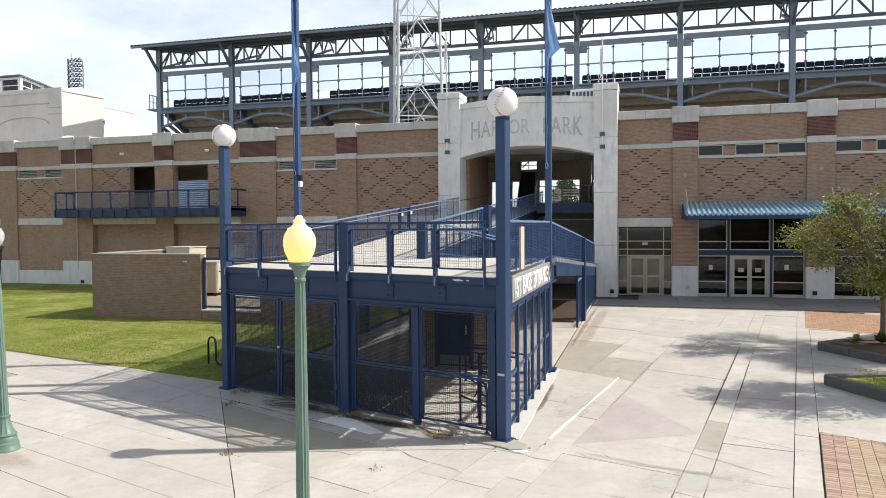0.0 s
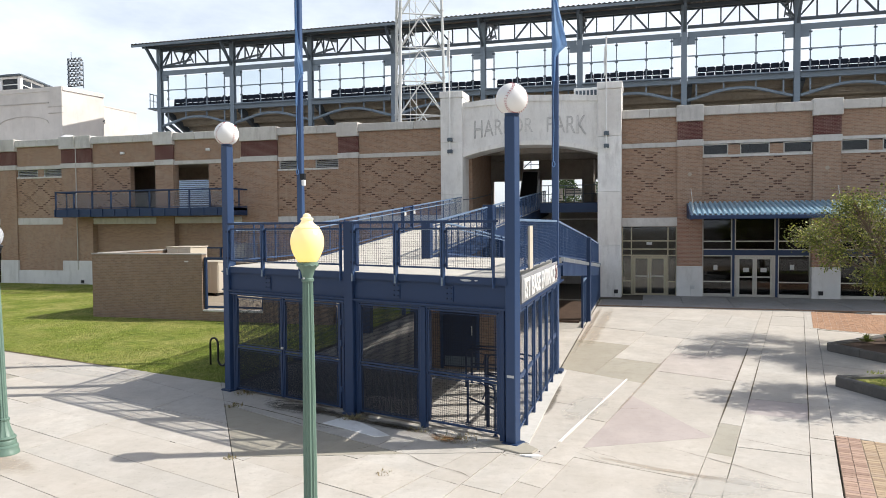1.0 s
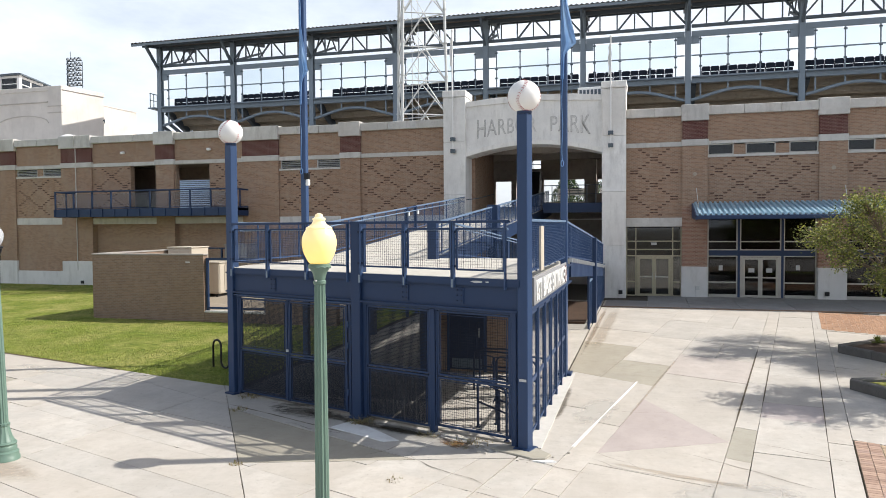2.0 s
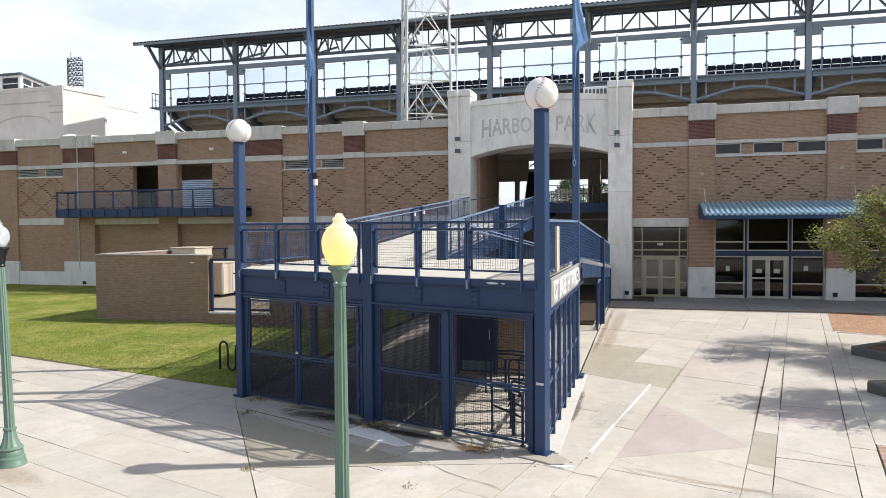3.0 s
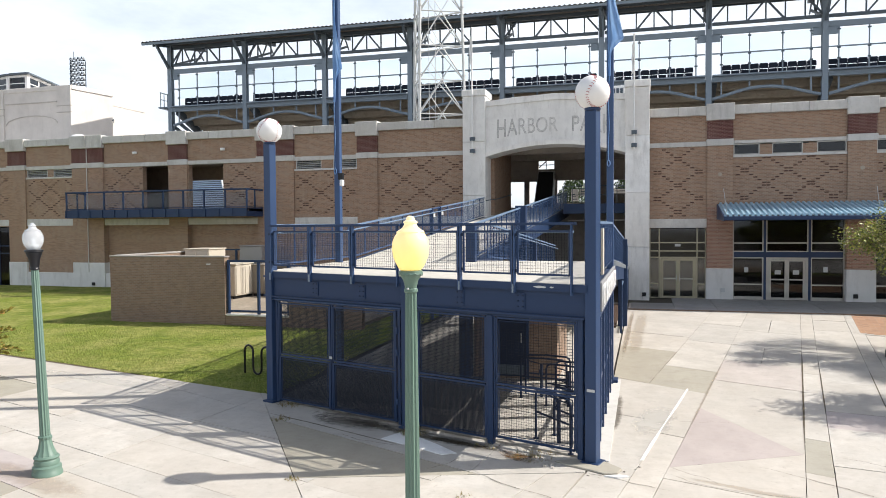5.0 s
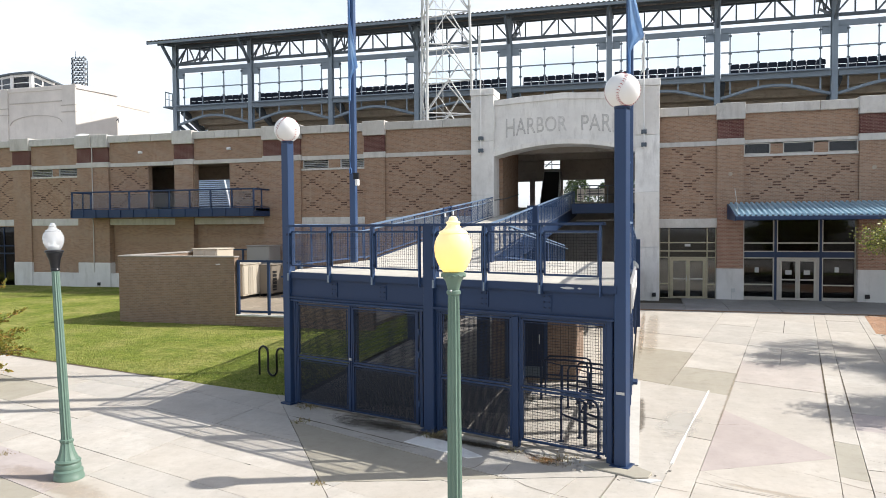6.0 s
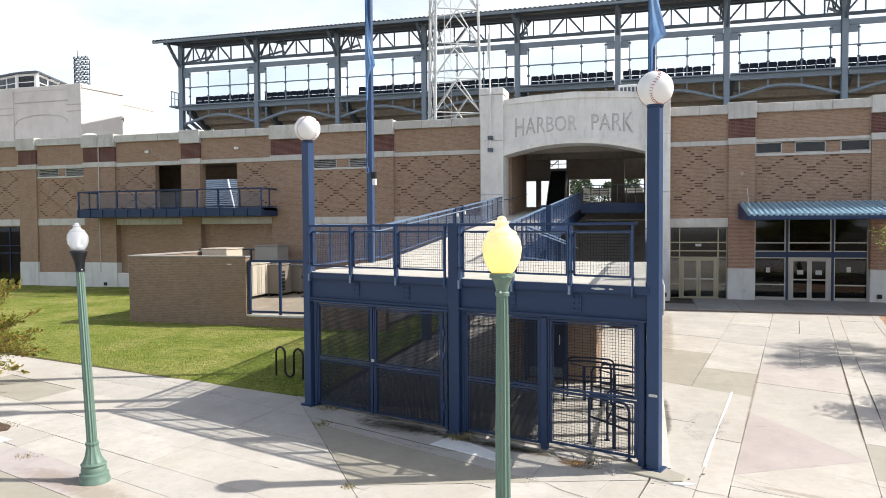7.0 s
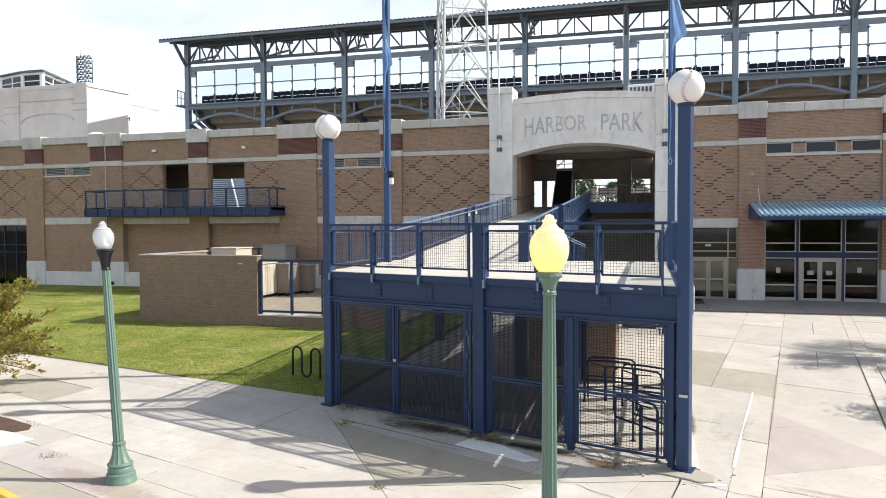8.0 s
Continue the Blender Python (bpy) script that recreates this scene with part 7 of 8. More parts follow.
g = Geo().prism([(RXL, RY0), (RXR, RY0), (RXR, 47.0), (RXL, 47.0)], lambda x, y: ramp_z(y) - 0.14, lambda x, y: ramp_z(y))
part("ramp_slab", g, M["deck"], ramp, "pale concrete ramp slab")
for x in (RXL, RXR):
    part("stringer", Geo().beam((x, RY0, ramp_z(RY0) - 0.25), (x, 46.9, ramp_z(46.9) - 0.25), 0.08, 0.55), M["blue"], ramp)
for y0, y1 in ((RY0 - 0.4, 28.7), (30.0, 38.6)):
    picket_run(ramp, (RXL, y0, ramp_z(y0)), (RXL, y1, ramp_z(y1)), step=1.2)
for y0, y1 in ((RY0 - 0.4, 28.4), (29.2, 38.4), (38.7, 45.5)):
    picket_run(ramp, (RXR, y0, ramp_z(y0)), (RXR, y1, ramp_z(y1)), step=0.9, mesh=0.06)
part("rail_link", Geo().beam((RXL, 28.75, ramp_z(28.75) + 1.05), (RXL, 29.95, ramp_z(29.95) + 1.05), 0.08, 0.05).beam((RXL, 28.75, ramp_z(28.75) + 0.12), (RXL, 29.95, ramp_z(29.95) + 0.12), 0.04, 0.04), M["blue_mid"], ramp)
part("rail_mesh", wires((RXL, 28.75, ramp_z(28.75) + 0.12), (RXL, 29.95, ramp_z(29.95) + 0.12), 0.93, 0.05, 0.004), M["blue_mid"], ramp)
square_post("ramp_post", RXR, 28.8, 0.2, ramp_z(28.8) + 1.12, 0.42, M["blue"], ramp)
for y in (28.75, 29.95):
    square_post("ramp_post", RXL, y, 0.2, ramp_z(y) + 1.08, 0.14, M["blue"], ramp)
    part("post_lamp", Geo().box(RXL + 0.08, RXL + 0.14, y - 0.06, y + 0.06, ramp_z(y) + 0.72, ramp_z(y) + 0.86), M["white"], ramp)
part("handrail", Geo().tube([(RXR - 0.12, RY0, ramp_z(RY0) + 0.88), (RXR - 0.12, 38.4, ramp_z(38.4) + 0.88)], 0.022, 8), M["blue_light"], ramp, smooth=True)
part("wall_handrail", Geo().tube([(RXL + 0.1, 38.6, ramp_z(38.6) + 0.9), (-9.55, 40.0, ramp_z(40) + 0.9), (-9.55, 44.5, ramp_z(44.5) + 0.95)], 0.025, 8), M["steel_dark"], ramp, smooth=True)
for y in (24.5, 33.0):
    square_post("ramp_post", RXL + 0.1, y, 0.1, ramp_z(y) - 0.4, 0.3, M["blue"], ramp)

# ---- ramp down along the east side ----
down = thing("side_ramp", (-4, 28, 0), "navy steel ramp sloping down beside the plaza", "ramp")
DZ0, DZ1, DY0, DY1 = DECK, 2.0, BACK + 0.5, 36.2
DXL, DXR = -5.85, -2.36


def down_z(y):
    return DZ0 + (DZ1 - DZ0) * (y - DY0) / (DY1 - DY0)


part("ramp_slab", Geo().prism([(DXL, DY0), (DXR, DY0), (DXR, DY1), (DXL, DY1)], lambda x, y: down_z(y) - 0.14, lambda x, y: down_z(y)), M["deck"], down)
part("landing", Geo().box(DXL, DXR, DY1, 38.3, DZ1 - 0.14, DZ1), M["deck"], down)
for x in (DXL, DXR):
    part("stringer", Geo().beam((x, DY0, down_z(DY0) - 0.3), (x, DY1, down_z(DY1) - 0.3), 0.08, 0.42), M["blue"], down)
for x, st in ((DXR, 0.36), (DXL, 0.8)):
    picket_run(down, (x, 19.7 if x == DXR else DY0, DECK), (x, 29.0, down_z(29.0)), step=st, mesh=0.09)
    picket_run(down, (x, 29.4, down_z(29.4)), (x, DY1, down_z(DY1)), step=st, mesh=0.09)
square_post("ramp_post", DXR, 29.2, 0.1, 3.5, 0.34, M["blue"], down)
square_post("ramp_post", DXL, 29.2, 0.1, 3.45, 0.3, M["blue"], down)
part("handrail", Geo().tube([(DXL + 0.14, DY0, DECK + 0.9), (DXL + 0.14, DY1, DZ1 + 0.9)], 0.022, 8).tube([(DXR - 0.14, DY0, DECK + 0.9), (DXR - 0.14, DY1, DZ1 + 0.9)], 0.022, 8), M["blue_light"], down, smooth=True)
y = 20.4
while y < 35.8:
    part("rail_bracket", Geo().box(DXR + 0.03, DXR + 0.12, y - 0.05, y + 0.05, down_z(y) - 0.1, down_z(y) + 0.02), M["galv"], down)
    y += 0.72
# lower fence beside the ramp
for y0, y1 in ((27.4, 28.9), (29.5, 37.5)):
    picket_run(down, (DXR, y0, rise(0, y0)), (DXR, y1, rise(0, y1)), top=1.75, step=0.5, mesh=0.1)
square_post("ramp_post", DXR, 27.4, 0.1, 2.2, 0.08, M["blue"], down)
alone("planting_bed", Geo().prism([(-3.7, 28.6), (-2.6, 28.6), (-2.6, 35.5), (-4.4, 35.5)], 0.0, lambda x, y: rise(x, y) + 0.08), M["mulch"], "brown mulch bed beneath the side ramp", "mulch bed", "structure")

# store room under the ramp
room = thing("store_room", (-4.9, 20.5, 0), "tan brick store room with a navy door under the ramp", "room", kind="structure")
part("brick_wall", Geo().box(-5.9, -3.7, 19.3, 21.6, 0.0, 2.4), M["brick_yard"], room)
leaf = part("door_leaf", Geo().box(-5.45, -4.5, 19.25, 19.298, 0.1, 2.1), M["blue_dark"], room, "navy metal door", 0.006)
part("kick_plate", Geo().box(-5.4, -4.55, 19.243, 19.25, 0.14, 0.4), M["steel_dark"], leaf)
part("door_handle", Geo().tube([(-4.62, 19.2, 1.0), (-4.62, 19.2, 1.25)], 0.014, 8), M["galv"], leaf)
for x0, x1, z0, z1 in ((-5.53, -5.45, 0.05, 2.18), (-4.5, -4.42, 0.05, 2.18), (-5.45, -4.5, 2.1, 2.18)):
    part("door_frame", Geo().box(x0, x1, 19.24, 19.3, z0, z1), M["blue"], room)

# turnstiles behind the east mesh panel
def turnstile(x, y, a):
    ob = thing("turnstile", (x, y, 0), "black steel tripod turnstile with hoop rails", "turnstile", "turnstiles under the platform")
    m = Matrix.Translation((x, y, 0)) @ Matrix.Rotation(a, 4, "Z")

    def P(u, v, z):
        return m @ Vector((u, v, z))

    for v in (-0.215, 0.215):
        part("hoop_rail", Geo().tube([P(-0.54, v, 0.0), P(-0.54, v, 0.84), P(-0.51, v, 0.92), P(-0.44, v, 0.96), P(0.0, v, 0.975), P(0.44, v, 0.96), P(0.51, v, 0.92), P(0.54, v, 0.84), P(0.54, v, 0.0)], 0.024, 10), M["blue_dark"], ob, smooth=True)
        part("hoop_bar", Geo().tube([P(-0.54, v, 0.52), P(0.54, v, 0.52)], 0.02, 8), M["blue_dark"], ob, smooth=True)
        for u in (-0.54, 0.54):
            part("floor_flange", Geo().lathe([(0.055, 0.0), (0.055, 0.015)], 10, P(u, v, 0.0)), M["blue_dark"], ob)
    part("pillar", Geo().tube([P(-0.1, 0.0, 0.0), P(-0.1, 0.0, 0.8)], 0.035, 10), M["blue_dark"], ob, smooth=True)
    for k in range(3):
        t = 2.1 * k + 0.4
        part("arm", Geo().tube([P(-0.1, 0.0, 0.8), P(-0.1 + 0.4 * math.cos(t), -0.1, 0.76 + 0.3 * math.sin(t) * 0.7)], 0.014, 8), M["blue_dark"], ob, smooth=True)


turnstile(-2.97, 14.05, -0.82)
turnstile(-3.05, 16.75, -0.4)
turnstile(-3.75, 17.5, -0.1)


# ---- street lamps ----
def lamp_post(x, y, lit, lean, neck_mat, label):
    """A fluted post with a turned base and an acorn globe; lean: how far the top stands off."""
    ob = thing("street_lamp", (x, y, 0), label, "street lamp", "plaza street lamps")
    tilt = Matrix.Translation((x, y, 0)) @ Matrix.Shear("XY", 4, (lean[0] / 4.2, lean[1] / 4.2))

    def P(name, geo, mat, parent, lab="", sm=True):
        slim = 0.8 if name in ("base", "base_bell", "shaft", "collar", "neck", "rim", "rim_bead") else 1.0
        geo.v = [tuple(tilt @ Vector((v[0] * slim, v[1] * slim, v[2] * (0.68 if name in ("base", "base_bell") else 0.972)))) for v in geo.v]
        return part(name, geo, mat, parent, lab, smooth=sm)

    P("base", Geo().lathe([(0.29, 0.0), (0.29, 0.07), (0.27, 0.1), (0.275, 0.2), (0.235, 0.24), (0.245, 0.3), (0.225, 0.36), (0.25, 0.41), (0.22, 0.45)], 28), M["green"], ob)
    P("base_bell", Geo().lathe([(0.21, 0.45), (0.16, 0.58), (0.13, 0.72), (0.115, 0.82), (0.135, 0.85), (0.135, 0.89), (0.105, 0.91)], 36, flutes=12, depth=0.1), M["green"], ob)
    P("shaft", Geo().lathe([(0.104, 0.62), (0.102, 0.9), (0.098, 1.8), (0.088, 2.8), (0.078, 3.47)], 48, flutes=12, depth=0.16), M["green"], ob)
    lift = 0.0 if lit else 0.115
    P("collar", Geo().lathe([(0.08, 3.45), (0.092, 3.46), (0.092, 3.49), (0.08, 3.5)], 24), M["green"] if neck_mat == "green" else M[neck_mat], ob)
    neck = P("neck", Geo().lathe([(0.078, 3.5), (0.088, 3.54), (0.105, 3.59), (0.135, 3.63), (0.146, 3.65), (0.146, 3.67)] if lit else [(0.085, 3.46), (0.085, 3.5), (0.092, 3.53), (0.112, 3.64), (0.145, 3.71), (0.16, 3.75), (0.16, 3.79)], 28, flutes=14 if lit else 0, depth=0.05), M[neck_mat], ob, "" if neck_mat == "green" else "black cast neck")
    P("rim", Geo().lathe([(k * (0.86 if lit else 1.0), z + lift) for k, z in ((0.165, 3.65), (0.185, 3.66), (0.185, 3.69), (0.15, 3.7))], 28), M[neck_mat], ob)
    if lit:
        P("rim_bead", Geo().tube([(0.15 * math.cos(t), 0.15 * math.sin(t), 3.66 + 0.008 * math.sin(12 * t)) for t in (k * math.pi / 36 for k in range(72))], 0.016, 6, True), M["green"], ob)
        P("door_screw", Geo().ball((0, -0.1, 3.5), 0.014, 8, 6), M["galv"], ob)
    prof = [(0.11, 0.0), (0.135, 0.03), (0.165, 0.09), (0.188, 0.15), (0.199, 0.22), (0.2, 0.27), (0.192, 0.32), (0.172, 0.37), (0.152, 0.4), (0.146, 0.408), (0.152, 0.415), (0.144, 0.43), (0.115, 0.445),
            (0.085, 0.47), (0.068, 0.5), (0.066, 0.513), (0.077, 0.518), (0.075, 0.533), (0.05, 0.548), (0.047, 0.565), (0.038, 0.585), (0.012, 0.596)]
    prof = [(r, 3.7 + z) for r, z in prof] if lit else [(r * 0.84, 3.81 + z * 0.81) for r, z in prof]
    globe = P("globe", Geo().lathe(prof, 48, flutes=0 if lit else 24, depth=0.025), M["glow"] if lit else M["acorn"], ob, "glowing yellow acorn globe" if lit else "clear ribbed acorn globe")
    if not lit:
        P("lamp_core", Geo().lathe([(0.05, 3.81), (0.07, 3.84), (0.09, 3.87), (0.09, 3.885), (0.03, 3.91), (0.03, 4.0)], 16), M["frost"], ob)
    return ob


lamp_post(-3.9, 8.12, True, (0.0, 0.0), "green", "verdigris green fluted street lamp with a lit yellow acorn globe")
lamp_post(-11.01, 10.28, False, (-0.75, 0.54), "black", "leaning verdigris green fluted street lamp with an unlit clear globe")

# ---- brick equipment yard ----
yard = thing("yard_wall", (-20.6, 26, 0), "tan brick yard wall with a thin pale coping", "wall", kind="structure")
part("brick_wall", Geo().box(-23.4, -17.85, 25.95, 26.25, -0.1, 2.86).box(-23.4, -23.1, 26.25, 33.0, -0.1, 2.86), M["brick_yard"], yard)
part("coping", Geo().box(-23.43, -17.82, 25.92, 26.28, 2.86, 2.91).box(-23.43, -23.07, 26.28, 33.0, 2.86, 2.93), M["apron"], yard, bevel=0.01)
part("footing_course", Geo().box(-23.42, -12.2, 25.93, 25.95, -0.1, 0.1), M["brick_yard"], yard)
part("low_wall", Geo().box(-17.85, -15.0, 25.97, 26.23, -0.1, 0.5), M["brick_yard"], yard)
part("brick_wall", Geo().box(-15.0, -11.9, 25.95, 26.25, -0.1, 2.0), M["brick_yard"], yard)
part("low_coping", Geo().box(-17.82, -15.0, 25.93, 26.27, 0.5, 0.57), M["precast"], yard, bevel=0.01)
part("stain_patch", Geo().box(-18.7, -18.5, 25.944, 25.95, 2.55, 2.6), M["whitebase"], yard)
fence = thing("yard_fence", (-15, 26.1, 0.5), "navy steel rail fence on a low brick wall", "fence")
for x in (-17.76, -16.4, -15.06):
    part("post", Geo().box(x - 0.05, x + 0.05, 26.05, 26.15, 0.57, 2.75), M["blue"], fence, bevel=0.008)
part("top_rail", Geo().box(-17.72, -15.06, 26.06, 26.14, 2.66, 2.75), M["blue"], fence)
part("bottom_rail", Geo().box(-17.72, -15.06, 26.06, 26.14, 0.64, 0.72), M["blue"], fence)
fence2 = thing("yard_fence", (-25, 37.5, 0.3), "navy steel rail fence behind the equipment yard", "fence")
for x in (-28.0, -26.3, -24.6, -23.0):
    part("post", Geo().box(x - 0.05, x + 0.05, 37.45, 37.55, 0.2, 2.8), M["blue"], fence2)
part("top_rail", Geo().box(-28.0, -23.0, 37.46, 37.54, 2.72, 2.8), M["blue"], fence2)
part("bottom_rail", Geo().box(-28.0, -23.0, 37.46, 37.54, 0.4, 0.48), M["blue"], fence2)
alone("yard_floor", Geo().prism([(-23.1, 26.3), (-12.2, 26.3), (-12.2, 38.9), (-27.5, 38.9), (-23.1, 33.0)], -0.05, lambda x, y: rise(x, y) + 0.14), M["yard_dirt"], "stained concrete floor of the equipment yard", "floor", "structure")


def cabinet(x0, x1, y0, y1, z1, mat, label, ribs=0, fan=False, side=0):
    z0 = 0.3 if y1 < 34 else 0.36
    ob = thing("equipment_cabinet", (x0, y0, z0), label, "cabinet", "yard equipment")
    part("body", Geo().box(x0, x1, y0, y1, z0 + 0.12, z1), M[mat], ob, bevel=0.025)
    part("lid", Geo().box(x0 - 0.04, x1 + 0.04, y0 - 0.04, y1 + 0.04, z1, z1 + 0.06), M["cream" if mat == "cream" else mat], ob, bevel=0.015)
    for a in (x0 + 0.1, x1 - 0.22):
        part("skid", Geo().box(a, a + 0.12, y0, y1, z0 - 0.06, z0 + 0.12), M["black"], ob)
    for k in range(ribs):
        x = x0 + (k + 0.5) * (x1 - x0) / ribs
        part("panel", Geo().box(x - 0.4 * (x1 - x0) / ribs, x + 0.4 * (x1 - x0) / ribs, y0 - 0.02, y0 + 0.01, z0 + 0.2, z1 - 0.1), M[mat], ob, bevel=0.008)
    for k in range(side):
        y = y0 + (k + 0.5) * (y1 - y0) / side
        part("panel", Geo().box(x1 - 0.01, x1 + 0.025, y - 0.4 * (y1 - y0) / side, y + 0.4 * (y1 - y0) / side, z0 + 0.2, z1 - 0.1), M[mat], ob, bevel=0.008)
    if fan:
        part("vent_grille", Geo().box(x1 - 0.005, x1 + 0.02, y0 + 0.1, y0 + 0.5, z0 + 0.3, z1 - 0.3), M["black"], ob)
        for k in range(5):
            part("grille_slat", Geo().box(x1 + 0.02, x1 + 0.035, y0 + 0.12, y0 + 0.48, z0 + 0.38 + k * 0.2, z0 + 0.42 + k * 0.2), M["brownbox"], ob)


cabinet(-23.6, -22.0, 33.3, 35.0, 2.1, "cream", "cream ribbed transformer cabinet in the yard", 4, side=4)
cabinet(-22.9, -21.75, 35.5, 36.8, 2.12, "greybox", "pale grey metal equipment cabinet in the yard")
cabinet(-22.0, -21.25, 34.85, 36.1, 2.0, "brownbox", "taupe air-conditioning cabinet with a black grille", 0, True)
cabinet(-21.6, -20.75, 36.2, 37.0, 1.85, "brownbox", "taupe low equipment cabinet in the yard", 2)
cabinet(-22.95, -21.6, 30.4, 31.8, 3.0, "cream", "tall cream rooftop-type air unit behind the yard wall", 2)
cabinet(-24.0, -22.55, 36.9, 38.2, 2.96, "greybox", "grey metal cabinet at the back of the yard")

# ---- bike rack ----
rack = thing("bike_rack", (-11.7, 18.0, 0), "black wave-shaped tube bike rack on the lawn", "bike rack")
pts = [(0.0, 0.0)]
for x0, up in ((0.0, True), (0.33, False), (0.66, True)):
    zc = 0.66 if up else 0.22
    pts += [(x0 + 0.165 - 0.165 * math.cos(t), zc + (0.165 if up else -0.165) * math.sin(t)) for t in (k * math.pi / 8 for k in range(9))]
pts.append((0.99, 0.0))
d = Vector((0.93, -0.28, 0)).normalized()
part("tube", Geo().tube([(-12.15 + d.x * u, 18.15 + d.y * u, z) for u, z in pts], 0.03, 10), M["black"], rack, smooth=True)
for u in (0.0, 0.99):
    part("foot", Geo().lathe([(0.07, 0.0), (0.07, 0.02)], 12, (-12.15 + d.x * u, 18.15 + d.y * u, 0)), M["black"], rack)


# ---- planters ----
def planter(outline, name_label, soil, seed):
    ob = thing("planter", (outline[0][0], outline[0][1], 0), name_label, "planter", "stone-edged planters")
    k = len(outline)
    n = 0
    for i in range(k):
        a, b = Vector((*outline[i], 0)), Vector((*outline[(i + 1) % k], 0))
        steps = max(1, round((b - a).length / 1.5))
        for j in range(steps):
            p, q = a.lerp(b, j / steps), a.lerp(b, (j + 1) / steps)
            dd = (q - p).normalized() * 0.006
            p, q = p + dd, q - dd
            p.z = q.z = rise(p.x, p.y) + 0.05
            part("kerb_stone", Geo().beam(p, q, 0.2, 0.38), M["kerbstone"], ob, bevel=0.025)
    part("soil", Geo().prism(inset(outline, 0.1), 0.0, lambda x, y: rise(x, y) + 0.17), M[soil], ob)
    return ob


PA = [(5.35, 24.45), (6.65, 22.6), (9.0, 21.7), (12.5, 22.5), (12.5, 27.5), (8.5, 27.6)]
PB = [(4.47, 19.6), (5.4, 18.05), (7.2, 16.9), (12.5, 17.0), (13.0, 20.0), (8.0, 20.8)]
planter(PA, "weathered stone-edged planting bed with mulch and a young tree", "mulch", 1)
planter(PB, "weathered stone-edged planting bed with patchy grass", "grass", 2)
rng = random.Random(77)
g = Geo()
for _ in range(3500):
    x, y = rng.uniform(5.3, 12.4), rng.uniform(17.7, 20.6)
    if y < 17.4 + 0.05 * (x - 5) or y > 20.9 - 0.03 * x or x < 4.9 + (20 - y) * 0.45:
        continue
    h, a = rng.uniform(0.03, 0.1), rng.uniform(0, 6.28)
    s = 0.012
    g.add([(x - s * math.cos(a), y - s * math.sin(a), 0.17 + rise(x, y)), (x + s * math.cos(a), y + s * math.sin(a), 0.17 + rise(x, y)), (x + rng.uniform(-.04, .04), y + rng.uniform(-.04, .04), 0.17 + rise(x, y) + h)], [(0, 1, 2)])
alone("planter_grass", g, M["blade"], "patchy grass in the planting bed", "grass", "stuff")


def shrub(x, y, z, n, r, size, mat, name, label):
    ob = thing(name, (x, y, z), label, "plant", "bed plants")
    g = Geo()
    for _ in range(n):
        a, e = rng.uniform(0, 6.28), rng.uniform(0.15, 1.4)
        L = r * rng.uniform(0.5, 1)
        tip = Vector((x + L * math.cos(a) * math.cos(e), y + L * math.sin(a) * math.cos(e), z + L * math.sin(e)))
        mid_ = Vector((x, y, z)).lerp(tip, 0.6) + Vector((0, 0, 0.05 * L))
        w = Vector((-math.sin(a), math.cos(a), 0.2)) * size
        g.add([(x, y, z), mid_ - w, tip, mid_ + w], [(0, 1, 2, 3)])
    part("leaves", g, M[mat], ob)


shrub(6.55, 25.2, 0.3, 80, 0.3, 0.025, "leaf", "grass_clump", "spiky green grass clump in the mulch bed")
shrub(7.2, 25.0, 0.3, 60, 0.42, 0.1, "leaf", "broadleaf_plant", "dark broad-leaved plant in the mulch bed")
shrub(7.9, 24.6, 0.3, 60, 0.6, 0.1, "leaf", "broadleaf_plant", "dark broad-leaved plant in the mulch bed")


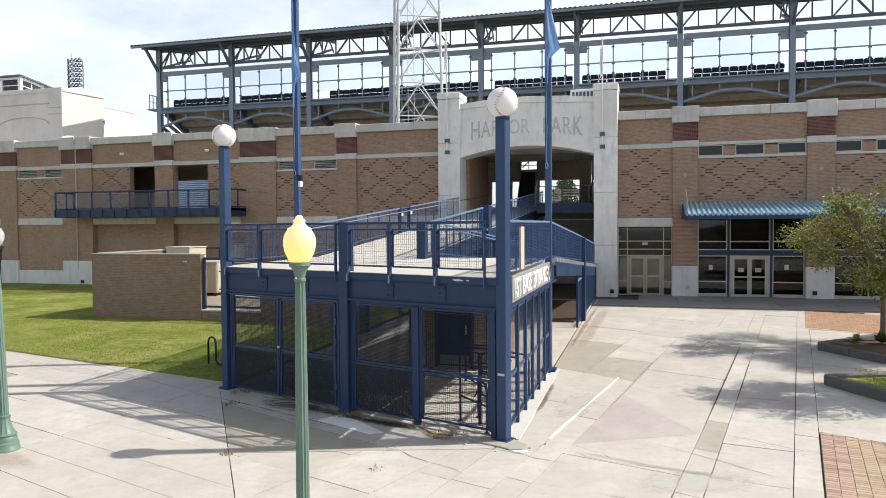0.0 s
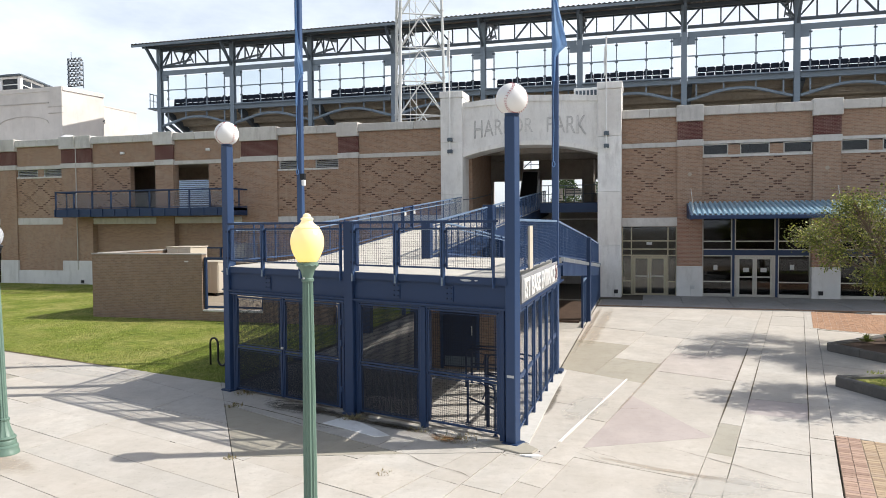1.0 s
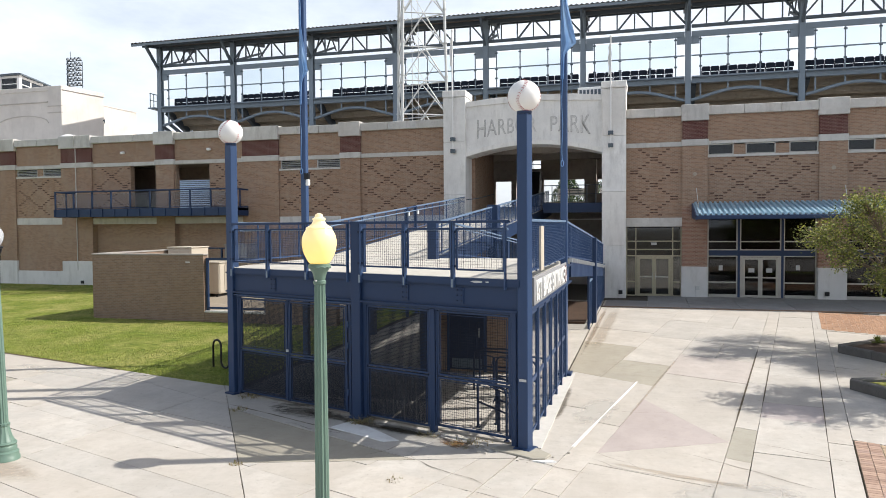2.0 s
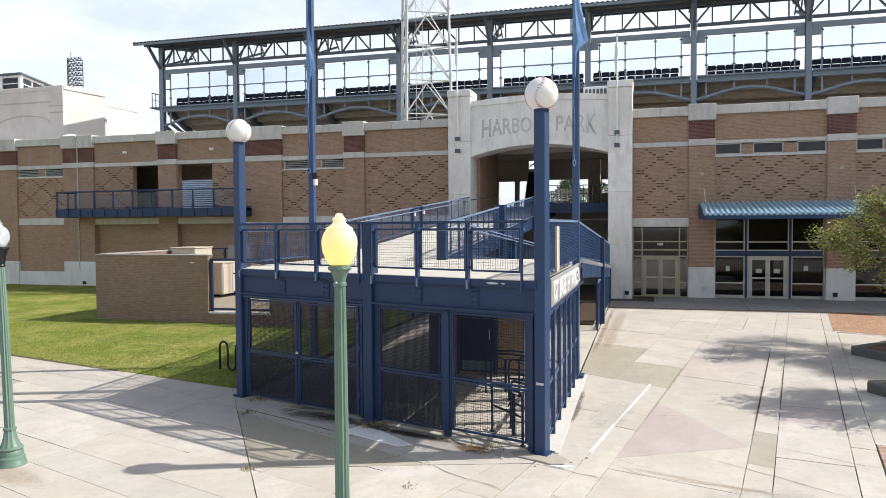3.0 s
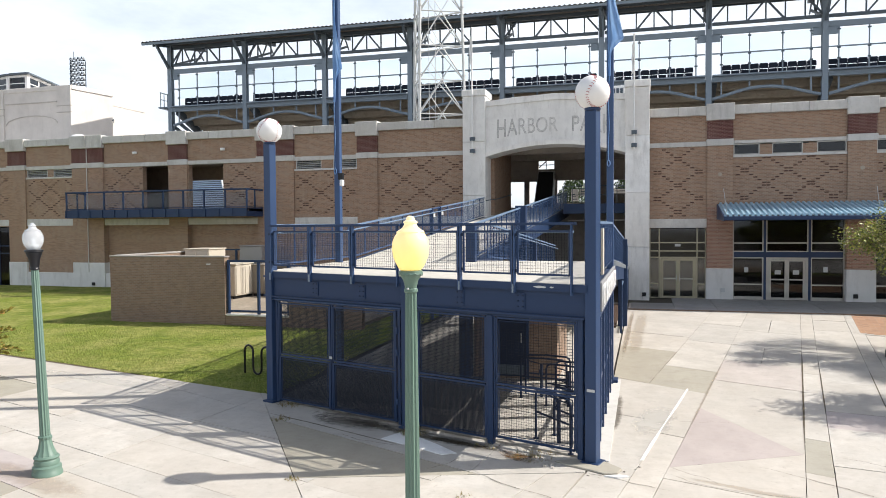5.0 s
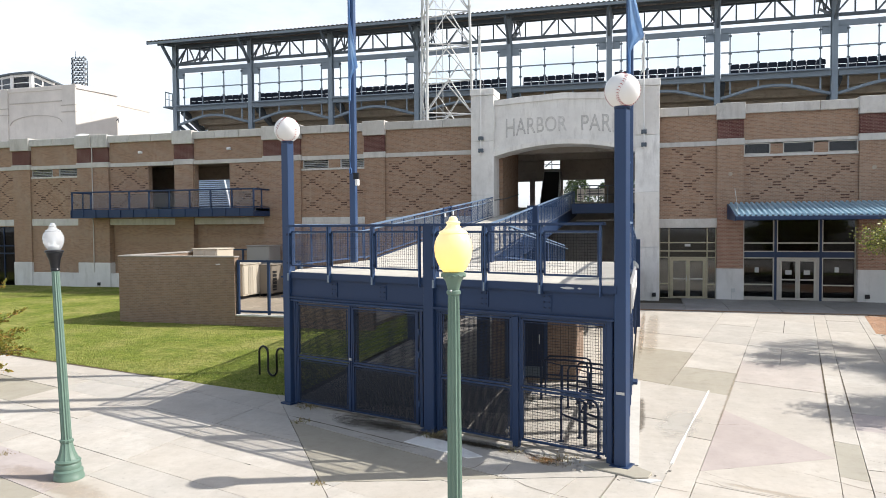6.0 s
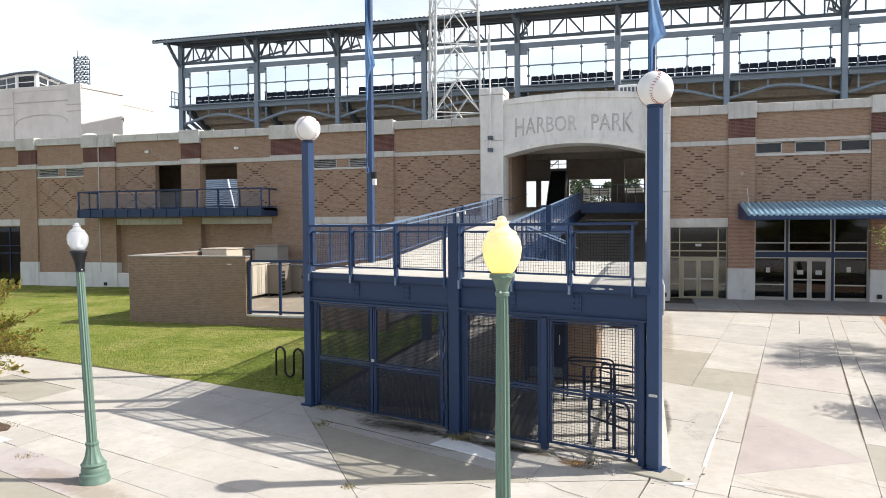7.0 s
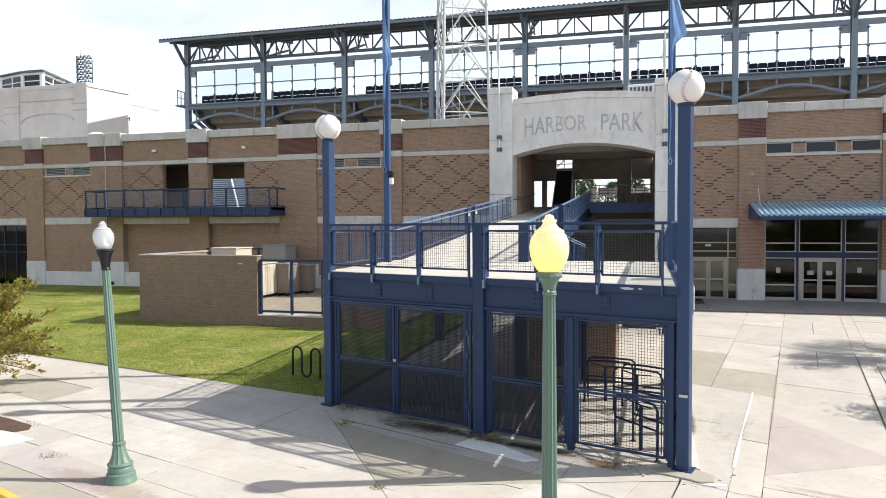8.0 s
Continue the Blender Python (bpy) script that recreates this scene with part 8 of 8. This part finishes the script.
# ---- trees ----
def tree(x, y, z0, trunk_h, crown, leaves, size, mat, label, seed, lean=(0, 0)):
    """Trunk and limbs that fork towards leaf clusters; crown: (x, y, z, rx, ry, rz) ellipsoids."""
    r = random.Random(seed)
    ob = thing("tree", (x, y, z0), label, "tree")
    wood = Geo()
    fork = Vector((x + lean[0], y + lean[1], z0 + trunk_h))
    wood.tube([Vector((x, y, z0 - 0.1)), Vector((x, y, z0)).lerp(fork, 0.5) + Vector((0.03, 0, 0)), fork], 0.1, 9, taper=[0.11, 0.085, 0.06])
    leaf = Geo()
    twigs = []
    per = max(1, leaves // (len(crown) * 45))
    for cx, cy, cz, rx, ry, rz in crown:
        c = Vector((cx, cy, cz))
        knee = fork.lerp(c, 0.45) + Vector((r.uniform(-0.2, 0.2), r.uniform(-0.2, 0.2), 0.15))
        wood.tube([fork, knee, c], 0.04, 6, taper=[0.055, 0.035, 0.015])
        for _ in range(45):
            v = Vector((r.gauss(0, 1), r.gauss(0, 1), r.gauss(0, 1))).normalized() * (r.random() ** 0.38)
            tip = c + Vector((v.x * rx, v.y * ry, v.z * rz))
            start = knee.lerp(c, r.uniform(0.2, 1.0))
            mid_ = start.lerp(tip, 0.55) + Vector((0, 0, 0.08))
            if r.random() < 0.75:
                wood.tube([start, mid_, tip], 0.012, 4, taper=[0.016, 0.009, 0.004])
            for _ in range(per):
                t = r.uniform(0.45, 1.08)
                q = (mid_.lerp(tip, (t - 0.45) / 0.6) if t > 0.45 else mid_) + Vector((r.gauss(0, 0.12), r.gauss(0, 0.12), r.gauss(0, 0.08)))
                d = Vector((r.uniform(-1, 1), r.uniform(-1, 1), r.uniform(-0.9, 0.3))).normalized()
                s = size * r.uniform(0.6, 1.25)
                w = d.cross(Vector((r.uniform(-1, 1), r.uniform(-1, 1), r.uniform(-1, 1)))).normalized() * s * 0.3
                m = q + d * s * 0.45
                leaf.add([q, m - w, q + d * s, m + w], [(0, 1, 2, 3)])
    part("trunk", wood, M["bark"], ob, smooth=True)
    part("crown", leaf, M[mat], ob)
    return ob


tree(7.45, 25.8, 0.2, 1.7, [(4.85, 25.3, 3.6, 0.6, 0.7, 0.6), (5.8, 25.8, 4.0, 0.8, 1.0, 0.8), (5.4, 24.7, 3.0, 0.6, 0.9, 0.5), (7.2, 25.2, 2.2, 0.8, 0.8, 0.6), (6.4, 23.6, 2.35, 0.7, 0.8, 0.5), (7.3, 23.8, 2.0, 0.9, 0.8, 0.6), (8.3, 23.2, 3.0, 1.1, 1.0, 0.8), (6.6, 26.6, 4.4, 1.1, 1.1, 0.8), (6.5, 25.0, 3.3, 1.0, 1.0, 0.8), (7.5, 27.6, 3.8, 1.2, 1.2, 0.8),
     (7.8, 25.6, 5.0, 1.3, 1.2, 0.9), (8.4, 26.5, 3.6, 1.2, 1.1, 0.9), (5.5, 27.3, 3.6, 0.9, 1.0, 0.6), (7.2, 24.4, 2.5, 0.9, 0.9, 0.5), (8.8, 24.8, 4.2, 1.2, 1.2, 1.0), (6.0, 24.6, 4.6, 0.7, 0.8, 0.5), (7.4, 28.6, 4.4, 1.0, 1.0, 0.7),
     (9.6, 22.8, 3.8, 1.4, 1.3, 1.0), (9.9, 24.4, 3.4, 1.3, 1.2, 1.0), (8.0, 24.2, 2.3, 0.9, 0.9, 0.6), (8.8, 25.3, 2.5, 0.9, 0.9, 0.7), (9.2, 27.6, 4.4, 1.2, 1.1, 0.9), (9.8, 23.6, 5.0, 1.3, 1.2, 0.9),
     (8.7, 24.1, 4.3, 0.9, 0.8, 0.6), (9.5, 24.7, 3.7, 0.9, 0.8, 0.6), (8.2, 23.1, 3.6, 0.8, 0.7, 0.5), (8.1, 24.4, 4.6, 0.8, 0.8, 0.5), (10.3, 25.6, 3.9, 1.0, 0.9, 0.7), (9.2, 23.4, 4.4, 0.8, 0.8, 0.6), (10.2, 24.5, 4.4, 0.9, 0.8, 0.6),
     (9.5, 22.8, 4.3, 0.8, 0.7, 0.5), (8.9, 24.0, 4.7, 0.8, 0.7, 0.5), (9.9, 23.9, 4.0, 0.8, 0.7, 0.5), (10.6, 24.4, 4.2, 0.8, 0.7, 0.5), (8.5, 22.9, 4.2, 0.7, 0.6, 0.5)],
     33500, 0.085, "leaf", "young broadleaf tree with yellow-green leaves in a mulch bed", 3, (-0.1, -0.2))
tree(8.6, 18.9, 0.15, 1.9, [(6.5, 19.7, 4.6, 0.8, 1.0, 0.8), (7.2, 19.3, 4.9, 1.1, 1.1, 0.9), (7.2, 20.6, 4.3, 1.0, 0.9, 0.7), (8.4, 19.0, 5.2, 1.4, 1.3, 1.0), (7.7, 19.3, 4.3, 0.9, 0.8, 0.7), (9.2, 19.4, 4.4, 1.2, 1.2, 1.0), (9.6, 20.6, 4.2, 1.3, 1.2, 0.9), (8.5, 20.7, 4.6, 1.1, 1.0, 0.8),
     (9.4, 18.9, 4.1, 1.0, 0.8, 0.6), (10.2, 19.2, 4.2, 1.1, 0.8, 0.7), (8.4, 19.8, 3.9, 0.8, 0.7, 0.6)],
     21500, 0.09, "leaf", "young broadleaf tree with yellow-green leaves in a grassy bed", 4, (-0.2, 0.1))


def spray_tree(x, y, stems, reach, leaves, size, mat, label, seed):
    """A low tree of arching stems that end in pointed sprays of small leaves."""
    r = random.Random(seed)
    ob = thing("tree", (x, y, 0), label, "tree")
    wood, leaf = Geo(), Geo()
    per = leaves // (stems * 9)
    for _ in range(stems):
        a, e = r.uniform(0, 6.28), r.uniform(-0.22, 1.35)
        L = reach * r.uniform(0.72, 1.1) * (1.0 if e < 0.9 else 0.9)
        root = Vector((x + r.uniform(-0.12, 0.12), y + r.uniform(-0.12, 0.12), -0.05))
        out = Vector((math.cos(a) * math.cos(e), math.sin(a) * math.cos(e), math.sin(e)))
        knee = Vector((x, y, 0.8)) + out * L * 0.3 + Vector((0, 0, 0.15))
        tip = Vector((x, y, 0.95)) + out * L
        wood.tube([root, root.lerp(knee, 0.5) + Vector((0, 0, 0.15)), knee, tip], 0.02, 5, taper=[0.04, 0.03, 0.018, 0.004])
        for k in range(9):
            t = 0.1 + 0.9 * k / 8
            base = knee.lerp(tip, t) + Vector((0, 0, 0.05 * math.sin(t * 3.1)))
            spread = 0.42 * (1 - t) + 0.04
            dirn = (out + Vector((r.gauss(0, 0.5), r.gauss(0, 0.5), r.gauss(0.15, 0.35)))).normalized()
            end = base + dirn * (0.42 * (1 - t) + 0.14)
            if r.random() < 0.6:
                wood.tube([base, end], 0.006, 4, taper=[0.007, 0.003])
            for _ in range(per):
                q = base.lerp(end, r.random()) + Vector((r.gauss(0, spread * 0.3), r.gauss(0, spread * 0.3), r.gauss(0, spread * 0.22)))
                d = (dirn + Vector((r.uniform(-1, 1), r.uniform(-1, 1), r.uniform(-0.6, 0.8)))).normalized()
                s_ = size * r.uniform(0.6, 1.3)
                w = d.cross(Vector((r.uniform(-1, 1), r.uniform(-1, 1), r.uniform(-1, 1)))).normalized() * s_ * 0.3
                m = q + d * s_ * 0.45
                leaf.add([q, m - w, q + d * s_, m + w], [(0, 1, 2, 3)])
    part("trunk", wood, M["bark"], ob, smooth=True)
    part("crown", leaf, M[mat], ob)
    return ob


spray_tree(-19.35, 14.4, 150, 2.15, 56000, 0.068, "leaf_gold", "low multi-stemmed tree with yellowing autumn leaves", 9)
